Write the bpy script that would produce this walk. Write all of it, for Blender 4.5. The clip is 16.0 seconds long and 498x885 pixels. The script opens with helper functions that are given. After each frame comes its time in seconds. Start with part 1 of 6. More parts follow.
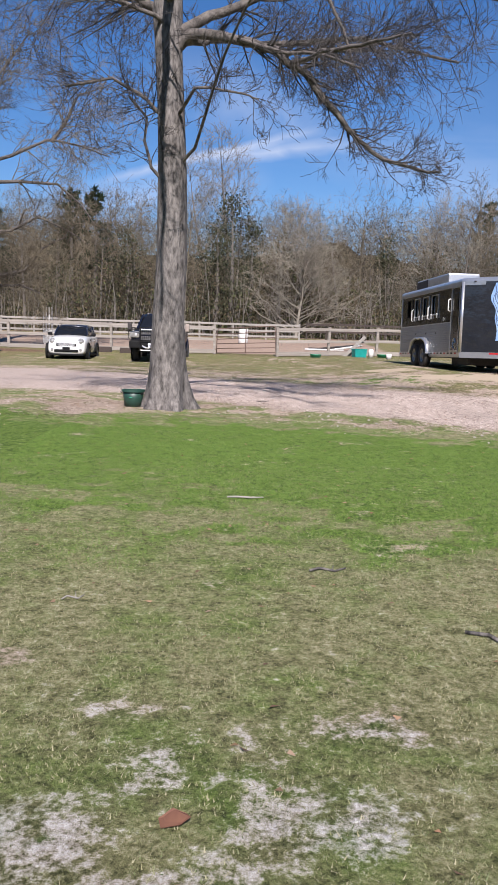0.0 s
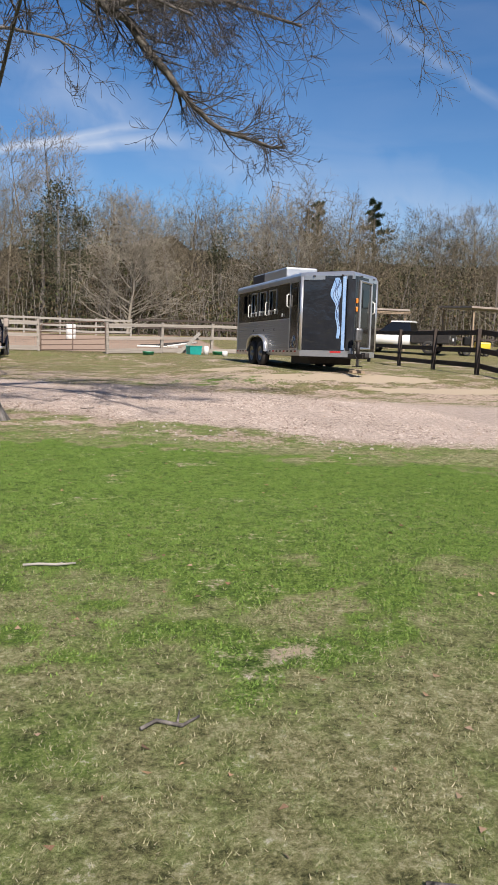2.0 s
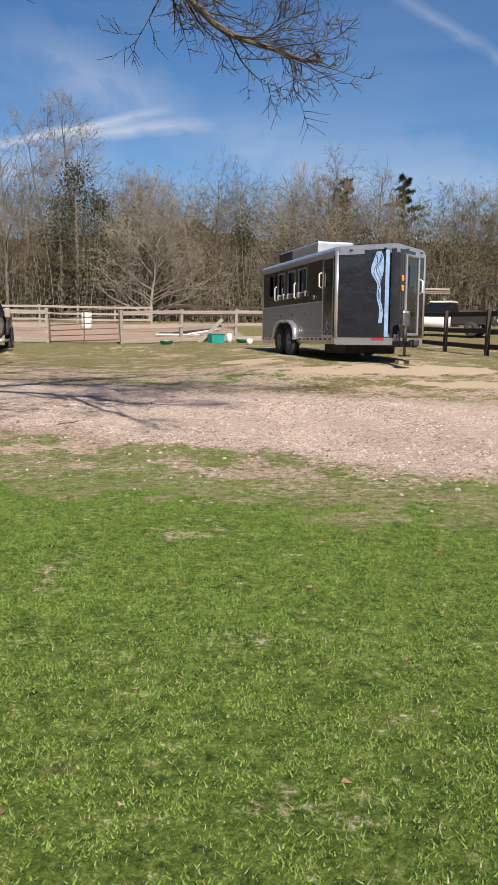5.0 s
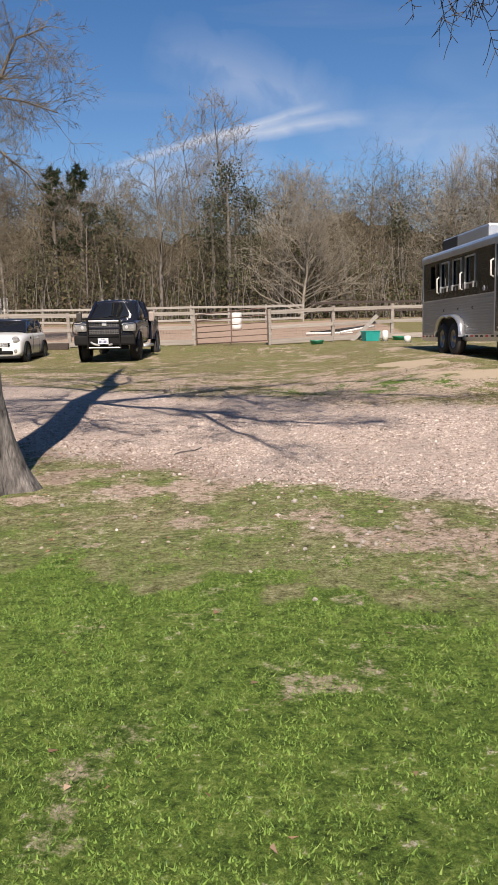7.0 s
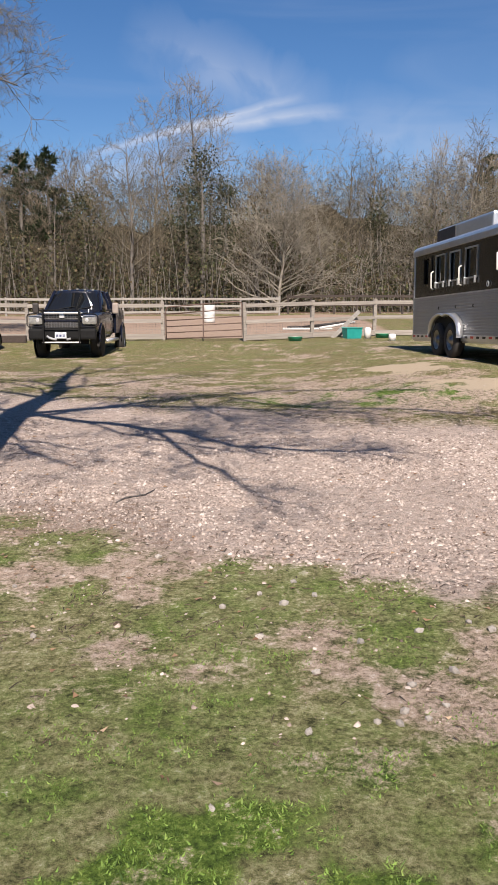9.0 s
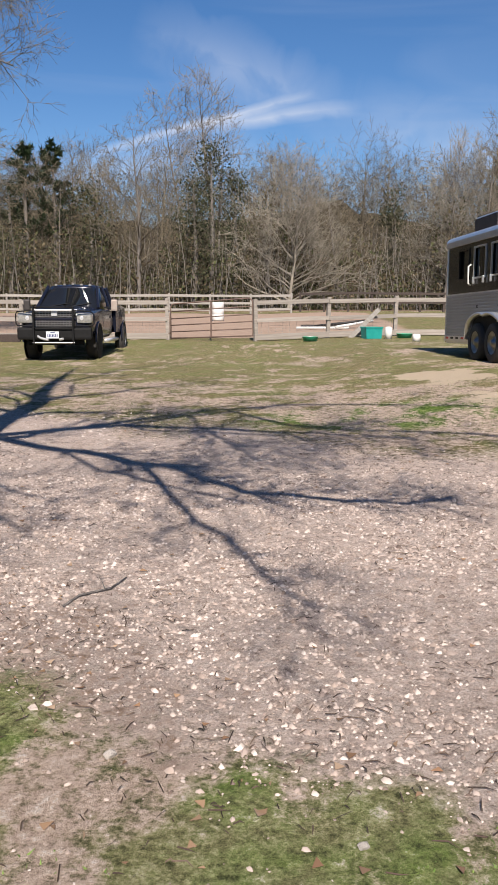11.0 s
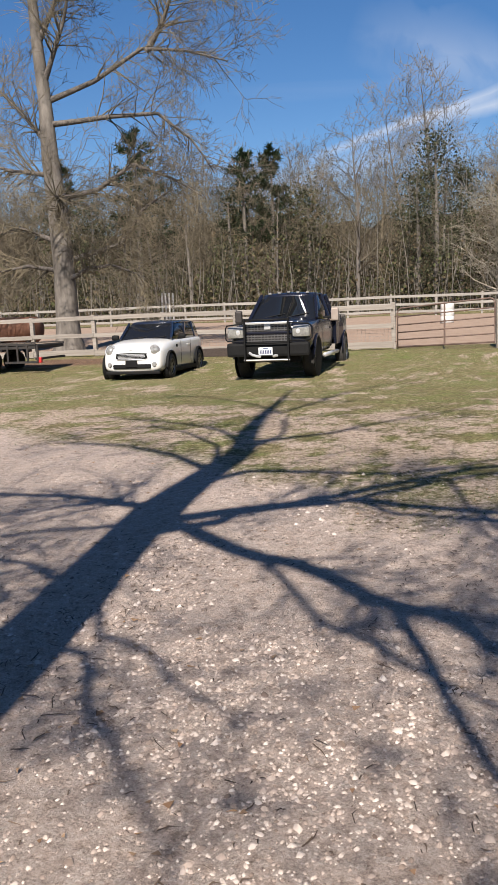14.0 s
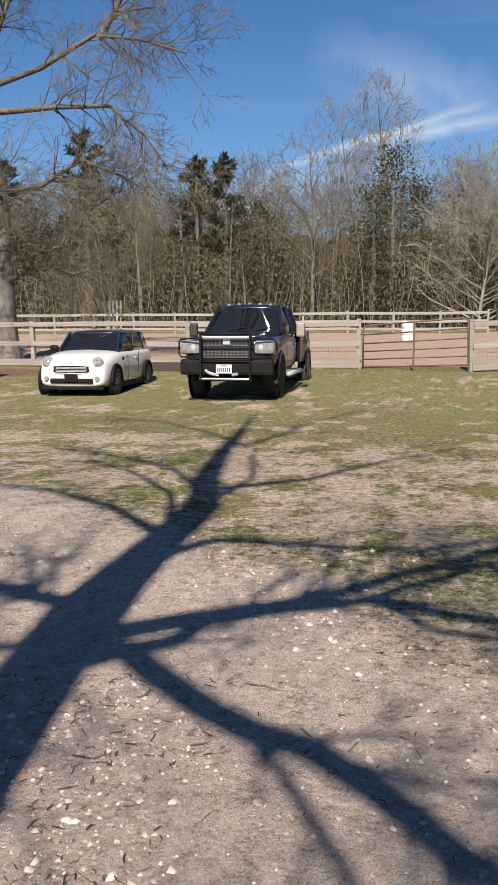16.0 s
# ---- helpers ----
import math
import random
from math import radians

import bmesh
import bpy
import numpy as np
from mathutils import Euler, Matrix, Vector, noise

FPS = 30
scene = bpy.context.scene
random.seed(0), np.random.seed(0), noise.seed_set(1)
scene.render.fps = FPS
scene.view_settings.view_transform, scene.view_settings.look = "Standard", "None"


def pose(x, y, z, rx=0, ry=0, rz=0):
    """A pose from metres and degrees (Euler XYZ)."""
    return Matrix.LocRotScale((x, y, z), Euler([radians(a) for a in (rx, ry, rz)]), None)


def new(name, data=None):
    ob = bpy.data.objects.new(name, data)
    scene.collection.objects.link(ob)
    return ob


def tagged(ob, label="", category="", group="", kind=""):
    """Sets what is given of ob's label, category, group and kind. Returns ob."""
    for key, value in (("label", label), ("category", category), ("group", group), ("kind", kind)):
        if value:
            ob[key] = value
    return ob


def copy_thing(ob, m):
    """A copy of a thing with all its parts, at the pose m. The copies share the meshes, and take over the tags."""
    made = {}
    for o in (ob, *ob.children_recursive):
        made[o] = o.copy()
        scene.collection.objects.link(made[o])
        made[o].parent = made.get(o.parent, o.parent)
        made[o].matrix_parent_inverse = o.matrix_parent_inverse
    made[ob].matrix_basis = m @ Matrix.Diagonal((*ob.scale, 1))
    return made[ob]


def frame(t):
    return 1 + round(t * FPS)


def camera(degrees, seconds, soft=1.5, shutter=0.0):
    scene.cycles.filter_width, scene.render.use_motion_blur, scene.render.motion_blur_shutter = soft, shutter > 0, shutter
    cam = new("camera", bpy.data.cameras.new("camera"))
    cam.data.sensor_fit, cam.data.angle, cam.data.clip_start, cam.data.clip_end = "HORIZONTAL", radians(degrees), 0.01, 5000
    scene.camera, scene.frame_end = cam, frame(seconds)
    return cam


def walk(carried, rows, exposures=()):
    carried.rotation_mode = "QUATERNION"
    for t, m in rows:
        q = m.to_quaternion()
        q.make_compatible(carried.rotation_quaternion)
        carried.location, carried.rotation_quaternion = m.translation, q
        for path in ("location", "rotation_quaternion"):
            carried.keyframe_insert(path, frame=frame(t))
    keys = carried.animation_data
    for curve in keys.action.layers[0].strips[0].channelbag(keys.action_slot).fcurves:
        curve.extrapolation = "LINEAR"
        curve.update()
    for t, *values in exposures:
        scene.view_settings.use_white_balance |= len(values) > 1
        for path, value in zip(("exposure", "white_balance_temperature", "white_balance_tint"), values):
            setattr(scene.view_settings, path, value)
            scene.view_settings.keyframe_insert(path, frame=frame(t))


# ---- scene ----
cam = camera(34.15, 16.0, soft=0.8)
# seconds, place of the eye, yaw, pitch, roll
ROWS = [
    (0.0, -0.021, 0.039, 1.486, 0.33, -6.87, -1.77),
    (0.5, -0.055, 0.519, 1.498, -1.40, -6.98, -1.28),
    (1.0, -0.058, 0.985, 1.511, -6.83, -6.78, -1.23),
    (1.5, 0.060, 1.462, 1.535, -11.17, -6.79, -1.89),
    (2.0, 0.142, 1.904, 1.535, -11.34, -6.80, -1.91),
    (2.5, 0.261, 2.395, 1.550, -11.25, -6.81, -1.92),
    (3.0, 0.375, 2.885, 1.574, -9.43, -7.00, -2.06),
    (5.5, 0.860, 5.533, 1.656, -9.06, -8.04, -0.10),
    (6.0, 0.932, 6.031, 1.684, -6.15, -7.90, 0.30),
    (6.5, 0.992, 6.572, 1.693, -4.30, -8.00, 0.42),
    (7.0, 1.057, 7.127, 1.717, 1.34, -8.16, 1.02),
    (7.5, 1.058, 7.694, 1.748, 3.43, -8.45, 0.63),
    (8.0, 1.038, 8.214, 1.770, 3.43, -8.77, 0.84),
    (8.5, 1.024, 8.782, 1.801, 3.56, -8.82, 0.27),
    (9.0, 1.033, 9.354, 1.803, -0.47, -8.72, 0.08),
    (11.5, 0.959, 12.120, 1.853, 0.85, -9.10, -0.28),
    (12.0, 0.886, 12.649, 1.877, 4.18, -9.45, -0.09),
    (12.5, 0.804, 13.155, 1.917, 8.00, -9.67, 0.89),
    (13.0, 0.709, 13.641, 1.946, 12.78, -9.79, 1.29),
    (13.5, 0.562, 14.146, 1.976, 12.56, -9.52, 1.50),
    (14.0, 0.406, 14.624, 2.036, 15.27, -8.59, 2.10),
    (14.5, 0.272, 15.138, 2.045, 12.19, -8.23, 1.57),
    (15.0, 0.085, 15.693, 2.066, 12.57, -8.09, 0.71),
    (15.5, -0.115, 16.132, 2.070, 10.41, -7.91, 0.38),
    (16.0, -0.308, 16.592, 2.075, 11.66, -7.82, 0.14),
]
walk(cam, [(t, pose(x, y, z, 90 + pitch, roll, yaw)) for t, x, y, z, yaw, pitch, roll in ROWS], [(0.0, 0.97, 5950, 18), (2.5, 0.90, 6450, 13), (6.0, 0.90, 6700, 15), (9.0, 0.94, 6500, 16), (12.0, 0.97, 6350, 14), (16.0, 1.0, 6500, 13)])

# world and sun
SUN_DIR = Vector((0.057, -0.770, 0.695)).normalized()
world = bpy.data.worlds.new("sky")
scene.world = world
world.use_nodes = True
wn, wl = world.node_tree.nodes, world.node_tree.links
wn.clear()
w_out = wn.new("ShaderNodeOutputWorld")
w_bg = wn.new("ShaderNodeBackground")
w_sky = wn.new("ShaderNodeTexSky")
w_sky.sky_type = "NISHITA"
w_sky.sun_disc = False
w_sky.sun_elevation = math.asin(SUN_DIR.z)
w_sky.sun_rotation = math.atan2(SUN_DIR.x, SUN_DIR.y)
w_sky.air_density, w_sky.dust_density, w_sky.ozone_density = 1.0, 0.2, 3.0
w_bg.inputs["Strength"].default_value = 0.052
w_co = wn.new("ShaderNodeTexCoord")


def w_math(op, a, b=0.0, clamp=False):
    k = wn.new("ShaderNodeMath")
    k.operation, k.use_clamp = op, clamp
    for i, v in enumerate((a, b)):
        if isinstance(v, (int, float)):
            k.inputs[i].default_value = v
        else:
            wl.new(v, k.inputs[i])
    return k.outputs[0]


w_sep = wn.new("ShaderNodeSeparateXYZ")
wl.new(w_co.outputs["Generated"], w_sep.inputs["Vector"])
w_fwd = w_math("MAXIMUM", w_sep.outputs["Y"], 0.02)
w_u, w_v = w_math("DIVIDE", w_sep.outputs["X"], w_fwd), w_math("DIVIDE", w_sep.outputs["Z"], w_fwd)
w_fray = wn.new("ShaderNodeTexNoise")
w_fray.inputs["Scale"].default_value, w_fray.inputs["Detail"].default_value = 14.0, 6.0
w_fray.inputs["Distortion"].default_value = 1.2
wl.new(w_co.outputs["Generated"], w_fray.inputs["Vector"])
w_fluff = w_math("SUBTRACT", w_fray.outputs["Fac"], 0.5)


def cloud_streak(u0, v0, u1, v1, width, strength, fray):
    """A wisp of high cloud along a line in the sky, thin at its ends."""
    du, dv = u1 - u0, v1 - v0
    ln = math.hypot(du, dv)
    a, b = w_math("SUBTRACT", w_u, u0), w_math("SUBTRACT", w_v, v0)
    along = w_math("ADD", w_math("MULTIPLY", a, du / ln ** 2), w_math("MULTIPLY", b, dv / ln ** 2))
    across = w_math("ADD", w_math("SUBTRACT", w_math("MULTIPLY", b, du / ln), w_math("MULTIPLY", a, dv / ln)), w_math("MULTIPLY", w_fluff, fray))
    body = w_math("SUBTRACT", 1.0, w_math("DIVIDE", w_math("ABSOLUTE", across), width), True)
    ends = w_math("MULTIPLY", w_math("MULTIPLY", w_math("MAXIMUM", along, 0.0), w_math("SUBTRACT", 1.0, along, True)), 4.0, True)
    grain = w_math("ADD", w_math("MULTIPLY", w_fluff, 2.2), 1.0, True)
    return w_math("MULTIPLY", w_math("MULTIPLY", w_math("MULTIPLY", body, ends), grain), strength)


STREAKS = ((-0.20, 0.187, 0.075, 0.258, 0.0075, 0.75, 0.010), (-0.10, 0.215, 0.130, 0.243, 0.012, 0.65, 0.014), (-0.14, 0.330, 0.12, 0.235, 0.045, 0.32, 0.06),
           (0.10, 0.245, 0.34, 0.150, 0.05, 0.28, 0.07), (0.30, 0.42, 0.56, 0.300, 0.012, 0.25, 0.014), (-0.30, 0.150, 0.02, 0.200, 0.035, 0.35, 0.05), (0.22, 0.20, 0.62, 0.18, 0.06, 0.30, 0.08))
w_wisps = 0.0
for st in STREAKS:
    w_wisps = w_math("ADD", cloud_streak(*st), w_wisps)
w_map = wn.new("ShaderNodeMapping")
w_map.inputs["Rotation"].default_value = (0.0, 0.35, 0.2)
w_map.inputs["Scale"].default_value = (1.3, 1.0, 7.0)
w_no = wn.new("ShaderNodeTexNoise")
w_no.inputs["Scale"].default_value = 2.2
w_no.inputs["Detail"].default_value = 5.0
w_no.inputs["Distortion"].default_value = 0.7
w_rp = wn.new("ShaderNodeMapRange")
w_rp.inputs["From Min"].default_value, w_rp.inputs["From Max"].default_value = 0.55, 0.85
w_rp.inputs["To Max"].default_value = 0.12
w_mx = wn.new("ShaderNodeMix")
w_mx.data_type = "RGBA"
w_mx.inputs["B"].default_value = (6.5, 7.2, 8.2, 1)
w_hs = wn.new("ShaderNodeHueSaturation")
w_hs.inputs["Saturation"].default_value = 1.26
w_hs.inputs["Hue"].default_value = 0.504
wl.new(w_co.outputs["Generated"], w_map.inputs["Vector"])
wl.new(w_map.outputs["Vector"], w_no.inputs["Vector"])
wl.new(w_no.outputs["Fac"], w_rp.inputs["Value"])
wl.new(w_math("ADD", w_rp.outputs["Result"], w_wisps, True), w_mx.inputs["Factor"])
wl.new(w_sky.outputs["Color"], w_hs.inputs["Color"])
wl.new(w_hs.outputs["Color"], w_mx.inputs["A"])
wl.new(w_mx.outputs["Result"], w_bg.inputs["Color"])
wl.new(w_bg.outputs["Background"], w_out.inputs["Surface"])
sun_data = bpy.data.lights.new("sun", "SUN")
sun_data.energy, sun_data.angle, sun_data.color = 5.0, radians(0.53), (1.0, 0.925, 0.81)
sun = new("sun", sun_data)
sun.rotation_euler = (-SUN_DIR).to_track_quat("-Z", "Y").to_euler()

# ---- materials ----
ALBEDO = 0.78


def mat(name, col, rough=0.6, metal=0.0, col2=None, scale=8.0, bump=0.0, bscale=40.0, var=0.0, coat=0.0, stretch=(1, 1, 1), spec=0.5):
    """Principled material with two scales of colour variation, bump, and a random shade per object."""
    col = tuple(c * ALBEDO for c in col)
    col2 = tuple(c * ALBEDO for c in col2) if col2 else None
    m = bpy.data.materials.new(name)
    m.use_nodes = True
    n, l = m.node_tree.nodes, m.node_tree.links
    p = n["Principled BSDF"]
    p.inputs["Roughness"].default_value = rough
    p.inputs["Metallic"].default_value = metal
    p.inputs["Coat Weight"].default_value = coat
    p.inputs["Specular IOR Level"].default_value = spec
    p.inputs["Base Color"].default_value = (*col, 1)
    if col2 is None and not bump and not var:
        return m
    co = n.new("ShaderNodeTexCoord")
    mp = n.new("ShaderNodeMapping")
    mp.inputs["Scale"].default_value = stretch
    l.new(co.outputs["Object"], mp.inputs["Vector"])
    c2 = col2 if col2 else tuple(c * 0.7 for c in col)
    big = n.new("ShaderNodeTexNoise")
    big.inputs["Scale"].default_value = scale
    big.inputs["Detail"].default_value = 6.0
    big.inputs["Roughness"].default_value = 0.65
    l.new(mp.outputs["Vector"], big.inputs["Vector"])
    rp = n.new("ShaderNodeMapRange")
    rp.inputs["From Min"].default_value, rp.inputs["From Max"].default_value = 0.32, 0.68
    l.new(big.outputs["Fac"], rp.inputs["Value"])
    mx = n.new("ShaderNodeMix")
    mx.data_type = "RGBA"
    mx.inputs["A"].default_value, mx.inputs["B"].default_value = (*col, 1), (*c2, 1)
    l.new(rp.outputs["Result"], mx.inputs["Factor"])
    last = mx.outputs["Result"]
    if var:
        oi = n.new("ShaderNodeObjectInfo")
        vr = n.new("ShaderNodeMapRange")
        vr.inputs["To Min"].default_value, vr.inputs["To Max"].default_value = 1 - var, 1 + var
        l.new(oi.outputs["Random"], vr.inputs["Value"])
        hs = n.new("ShaderNodeHueSaturation")
        l.new(vr.outputs["Result"], hs.inputs["Value"])
        l.new(last, hs.inputs["Color"])
        last = hs.outputs["Color"]
    l.new(last, p.inputs["Base Color"])
    if bump:
        fn = n.new("ShaderNodeTexNoise")
        fn.inputs["Scale"].default_value = bscale
        fn.inputs["Detail"].default_value = 5.0
        l.new(mp.outputs["Vector"], fn.inputs["Vector"])
        bp = n.new("ShaderNodeBump")
        bp.inputs["Strength"].default_value = bump
        bp.inputs["Distance"].default_value = 0.02
        l.new(fn.outputs["Fac"], bp.inputs["Height"])
        l.new(bp.outputs["Normal"], p.inputs["Normal"])
    return m


def island_mat(name, cols, rough=0.8, spec=0.3):
    """Material that gives each loose piece of a mesh its own shade."""
    m = bpy.data.materials.new(name)
    m.use_nodes = True
    n, l = m.node_tree.nodes, m.node_tree.links
    p = n["Principled BSDF"]
    p.inputs["Roughness"].default_value = rough
    p.inputs["Specular IOR Level"].default_value = spec
    g = n.new("ShaderNodeNewGeometry")
    r = n.new("ShaderNodeValToRGB")
    while len(r.color_ramp.elements) < len(cols):
        r.color_ramp.elements.new(0.5)
    for i, c in enumerate(cols):
        r.color_ramp.elements[i].position = i / (len(cols) - 1)
        r.color_ramp.elements[i].color = (*[q * ALBEDO for q in c], 1)
    l.new(g.outputs["Random Per Island"], r.inputs["Fac"])
    l.new(r.outputs["Color"], p.inputs["Base Color"])
    return m


M_BARK = mat("bark", (0.25, 0.225, 0.205), 0.9, 0, (0.025, 0.021, 0.018), 15, 1.0, 34, stretch=(1, 1, 0.35))
M_LIMB = mat("limb_bark", (0.19, 0.165, 0.145), 0.9, 0, (0.04, 0.033, 0.028), 9, 1.0, 40)
M_TWIG = mat("twig", (0.085, 0.074, 0.066), 0.9, 0, (0.045, 0.038, 0.034), 3)
M_BARK_OLD = mat("bark_far", (0.21, 0.185, 0.16), 0.9, 0, (0.08, 0.068, 0.057), 4, 0.6, 15, stretch=(1, 1, 0.3))
M_WOODTWIG = mat("wood_twigs", (0.23, 0.19, 0.128), 0.95, 0, (0.035, 0.029, 0.019), 0.6, var=0.3)
M_WOODTWIG2 = mat("wood_twigs_pale", (0.32, 0.29, 0.25), 0.95, 0, (0.17, 0.15, 0.125), 0.3, var=0.1)
M_PALETWIG = mat("pale_twigs", (0.36, 0.32, 0.255), 0.95, 0, (0.16, 0.14, 0.11), 0.6)
# brush colours; the near-black one paints the shaded gaps low in the woods
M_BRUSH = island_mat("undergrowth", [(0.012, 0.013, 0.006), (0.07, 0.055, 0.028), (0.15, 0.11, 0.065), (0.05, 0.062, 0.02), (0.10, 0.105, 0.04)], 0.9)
M_NEEDLE = island_mat("needles", [(0.02, 0.04, 0.018), (0.045, 0.075, 0.03), (0.07, 0.10, 0.045)], 0.7)
M_EVERGREEN = island_mat("evergreen_leaves", [(0.015, 0.022, 0.009), (0.045, 0.052, 0.02), (0.09, 0.08, 0.045)], 0.8)
M_FENCE = mat("weathered_board", (0.37, 0.33, 0.285), 0.9, 0, (0.22, 0.19, 0.16), 3, 0.4, 30, 0.12, stretch=(0.25, 4, 6))
M_FENCE_PALE = mat("pale_board", (0.37, 0.345, 0.31), 0.9, 0, (0.23, 0.21, 0.18), 3, 0.3, 30, 0.1, stretch=(0.25, 4, 6))
M_FENCE_DARK = mat("dark_board", (0.065, 0.045, 0.035), 0.85, 0, (0.035, 0.025, 0.02), 3, 0.4, 30, 0.15, stretch=(4, 0.25, 6))
M_GATE = mat("rusty_tube", (0.20, 0.13, 0.10), 0.65, 0.4, (0.13, 0.09, 0.075), 6, 0.2, 60)
M_WHITEPAINT = mat("white_car_paint", (0.80, 0.79, 0.76), 0.25, 0, (0.74, 0.73, 0.69), 1.2, coat=0.6)
M_BLUEPAINT = mat("navy_car_paint", (0.008, 0.010, 0.020), 0.22, 0.0, (0.012, 0.013, 0.022), 1.5, coat=0.2, spec=0.4)
M_BLACKROOF = mat("dark_roof_paint", (0.012, 0.016, 0.03), 0.2, 0, coat=0.6)
M_GLASS = mat("car_glass", (0.010, 0.011, 0.013), 0.04, 0.0, spec=0.5)
M_CHROME = mat("chrome", (0.78, 0.78, 0.78), 0.28, 0.55)
M_LAMP = mat("headlamp_lens", (0.50, 0.49, 0.46), 0.10, 0.35, (0.22, 0.215, 0.20), 16)
M_BLACK = mat("black_plastic", (0.007, 0.007, 0.007), 0.7, 0, (0.012, 0.012, 0.012), 6, spec=0.15)
M_TYRE = mat("tyre_rubber", (0.022, 0.021, 0.02), 0.85, 0, (0.05, 0.045, 0.04), 8, 0.3, 50)
M_RIM = mat("alloy_rim", (0.35, 0.34, 0.33), 0.35, 0.9, (0.2, 0.19, 0.18), 10)
M_PLATE = mat("number_plate", (0.75, 0.77, 0.78), 0.5, 0, (0.68, 0.7, 0.72), 10)
M_INK = mat("plate_ink", (0.03, 0.04, 0.12), 0.6)
M_ALU = mat("trailer_aluminium", (0.46, 0.46, 0.46), 0.42, 0.35, (0.38, 0.38, 0.38), 2, 0.05, 20)
M_ALU_TRIM = mat("bright_aluminium", (0.80, 0.80, 0.80), 0.28, 0.8, (0.66, 0.66, 0.67), 2)
M_SKIN = mat("dark_trailer_skin", (0.02, 0.022, 0.027), 0.05, 0.0, (0.032, 0.034, 0.04), 1.2, 1.0, 2.6, spec=0.6)
M_SKIN_BROWN = mat("dark_brown_skin", (0.017, 0.015, 0.014), 0.14, 0.0, (0.026, 0.022, 0.02), 1.0, 0.15, 2)
M_DECAL = mat("blue_decal", (0.18, 0.34, 0.62), 0.3, 0, (0.42, 0.58, 0.80), 5)
M_RED = mat("red_reflector", (0.5, 0.03, 0.03), 0.4)
M_ORANGE = mat("amber_marker", (0.8, 0.22, 0.02), 0.35)
M_TEAL = mat("teal_plastic", (0.0, 0.22, 0.19), 0.5, 0, (0.01, 0.28, 0.24), 4)
M_GREENP = mat("dark_green_plastic", (0.012, 0.05, 0.035), 0.5, 0, (0.02, 0.065, 0.045), 6)
M_GREENTUB = mat("green_plastic", (0.02, 0.28, 0.14), 0.5, 0, (0.04, 0.33, 0.2), 6)
M_WHITEP = mat("white_plastic", (0.72, 0.71, 0.68), 0.55, 0, (0.6, 0.58, 0.54), 5)
M_ROOFTIN = mat("tin_roof", (0.42, 0.36, 0.31), 0.6, 0.3, (0.3, 0.24, 0.2), 2)
M_STEEL = mat("dark_steel", (0.03, 0.03, 0.03), 0.6, 0.5, (0.06, 0.05, 0.045), 6)
M_RUST = mat("rusty_tank", (0.20, 0.09, 0.05), 0.8, 0.2, (0.12, 0.05, 0.03), 4)
M_YELLOW = mat("yellow_paint", (0.65, 0.48, 0.03), 0.4)
M_TIMBER = mat("raw_timber", (0.36, 0.27, 0.18), 0.9, 0, (0.25, 0.18, 0.12), 4, 0.3, 30)
M_STONE = mat("white_stone", (0.50, 0.46, 0.41), 0.9, 0, (0.33, 0.29, 0.25), 15, 0.5, 60, 0.15)
M_PEBBLE = island_mat("pebbles", [(0.14, 0.10, 0.08), (0.46, 0.37, 0.31), (0.68, 0.59, 0.52), (0.30, 0.23, 0.19), (0.54, 0.445, 0.385), (0.20, 0.15, 0.12)], 0.9)
M_LEAF = island_mat("dry_leaves", [(0.20, 0.11, 0.06), (0.34, 0.22, 0.13), (0.14, 0.08, 0.045), (0.42, 0.30, 0.2)], 0.85)
M_GRASS = island_mat("grass_blades", [(0.03, 0.065, 0.01), (0.11, 0.19, 0.03), (0.17, 0.27, 0.045), (0.12, 0.21, 0.033), (0.21, 0.29, 0.065), (0.06, 0.12, 0.02)], 0.75)
M_DRYGRASS = island_mat("dry_grass_blades", [(0.07, 0.09, 0.03), (0.19, 0.20, 0.085), (0.40, 0.36, 0.23), (0.12, 0.165, 0.055)], 0.85)


# ---- the lie of the land ----
GY = [-60, -10, 0, 4, 6.6, 12, 16, 22, 33.5, 40, 50, 64, 75, 120, 700]
GZ = [-0.9, -0.25, 0.03, 0.17, 0.22, 0.33, 0.43, 0.55, 0.67, 0.97, 1.45, 1.95, 2.15, 2.6, 2.8]


def sstep(a, b, v):
    u = np.clip((np.asarray(v, float) - a) / (b - a), 0, 1)
    return u * u * (3 - 2 * u)


def ground_z(x, y):
    """Height of the ground: a gentle rise ahead, with a mound under the horse trailer."""
    x, y = np.asarray(x, float), np.asarray(y, float)
    z = sum(np.interp(y + d, GY, GZ) for d in (-1.5, -0.75, 0, 0.75, 1.5)) / 5
    z = z + 0.33 * sstep(1.0, 5.6, x) * sstep(18, 24, y) * (1 - 0.75 * sstep(33, 41, y))
    return z + 0.012 * np.sin(1.7 * x + 0.6 * y) * np.sin(1.3 * y - 0.5 * x) + 0.02 * np.sin(0.5 * x + 1) * np.sin(0.37 * y)


def gz(x, y):
    return float(ground_z(x, y))


def road_near(x):
    return np.interp(x, [-40, -6, -2.5, -0.5, 0.8, 2.4, 4.2, 5.6, 12, 40], [19, 17.4, 16.2, 15.0, 14.2, 13.0, 12.1, 11.6, 9.5, 1])


def road_far(x):
    return np.interp(x, [-40, -6, 0, 3.3, 8.6, 14, 40], [27, 25, 20.9, 19.0, 17.0, 14.5, 6])


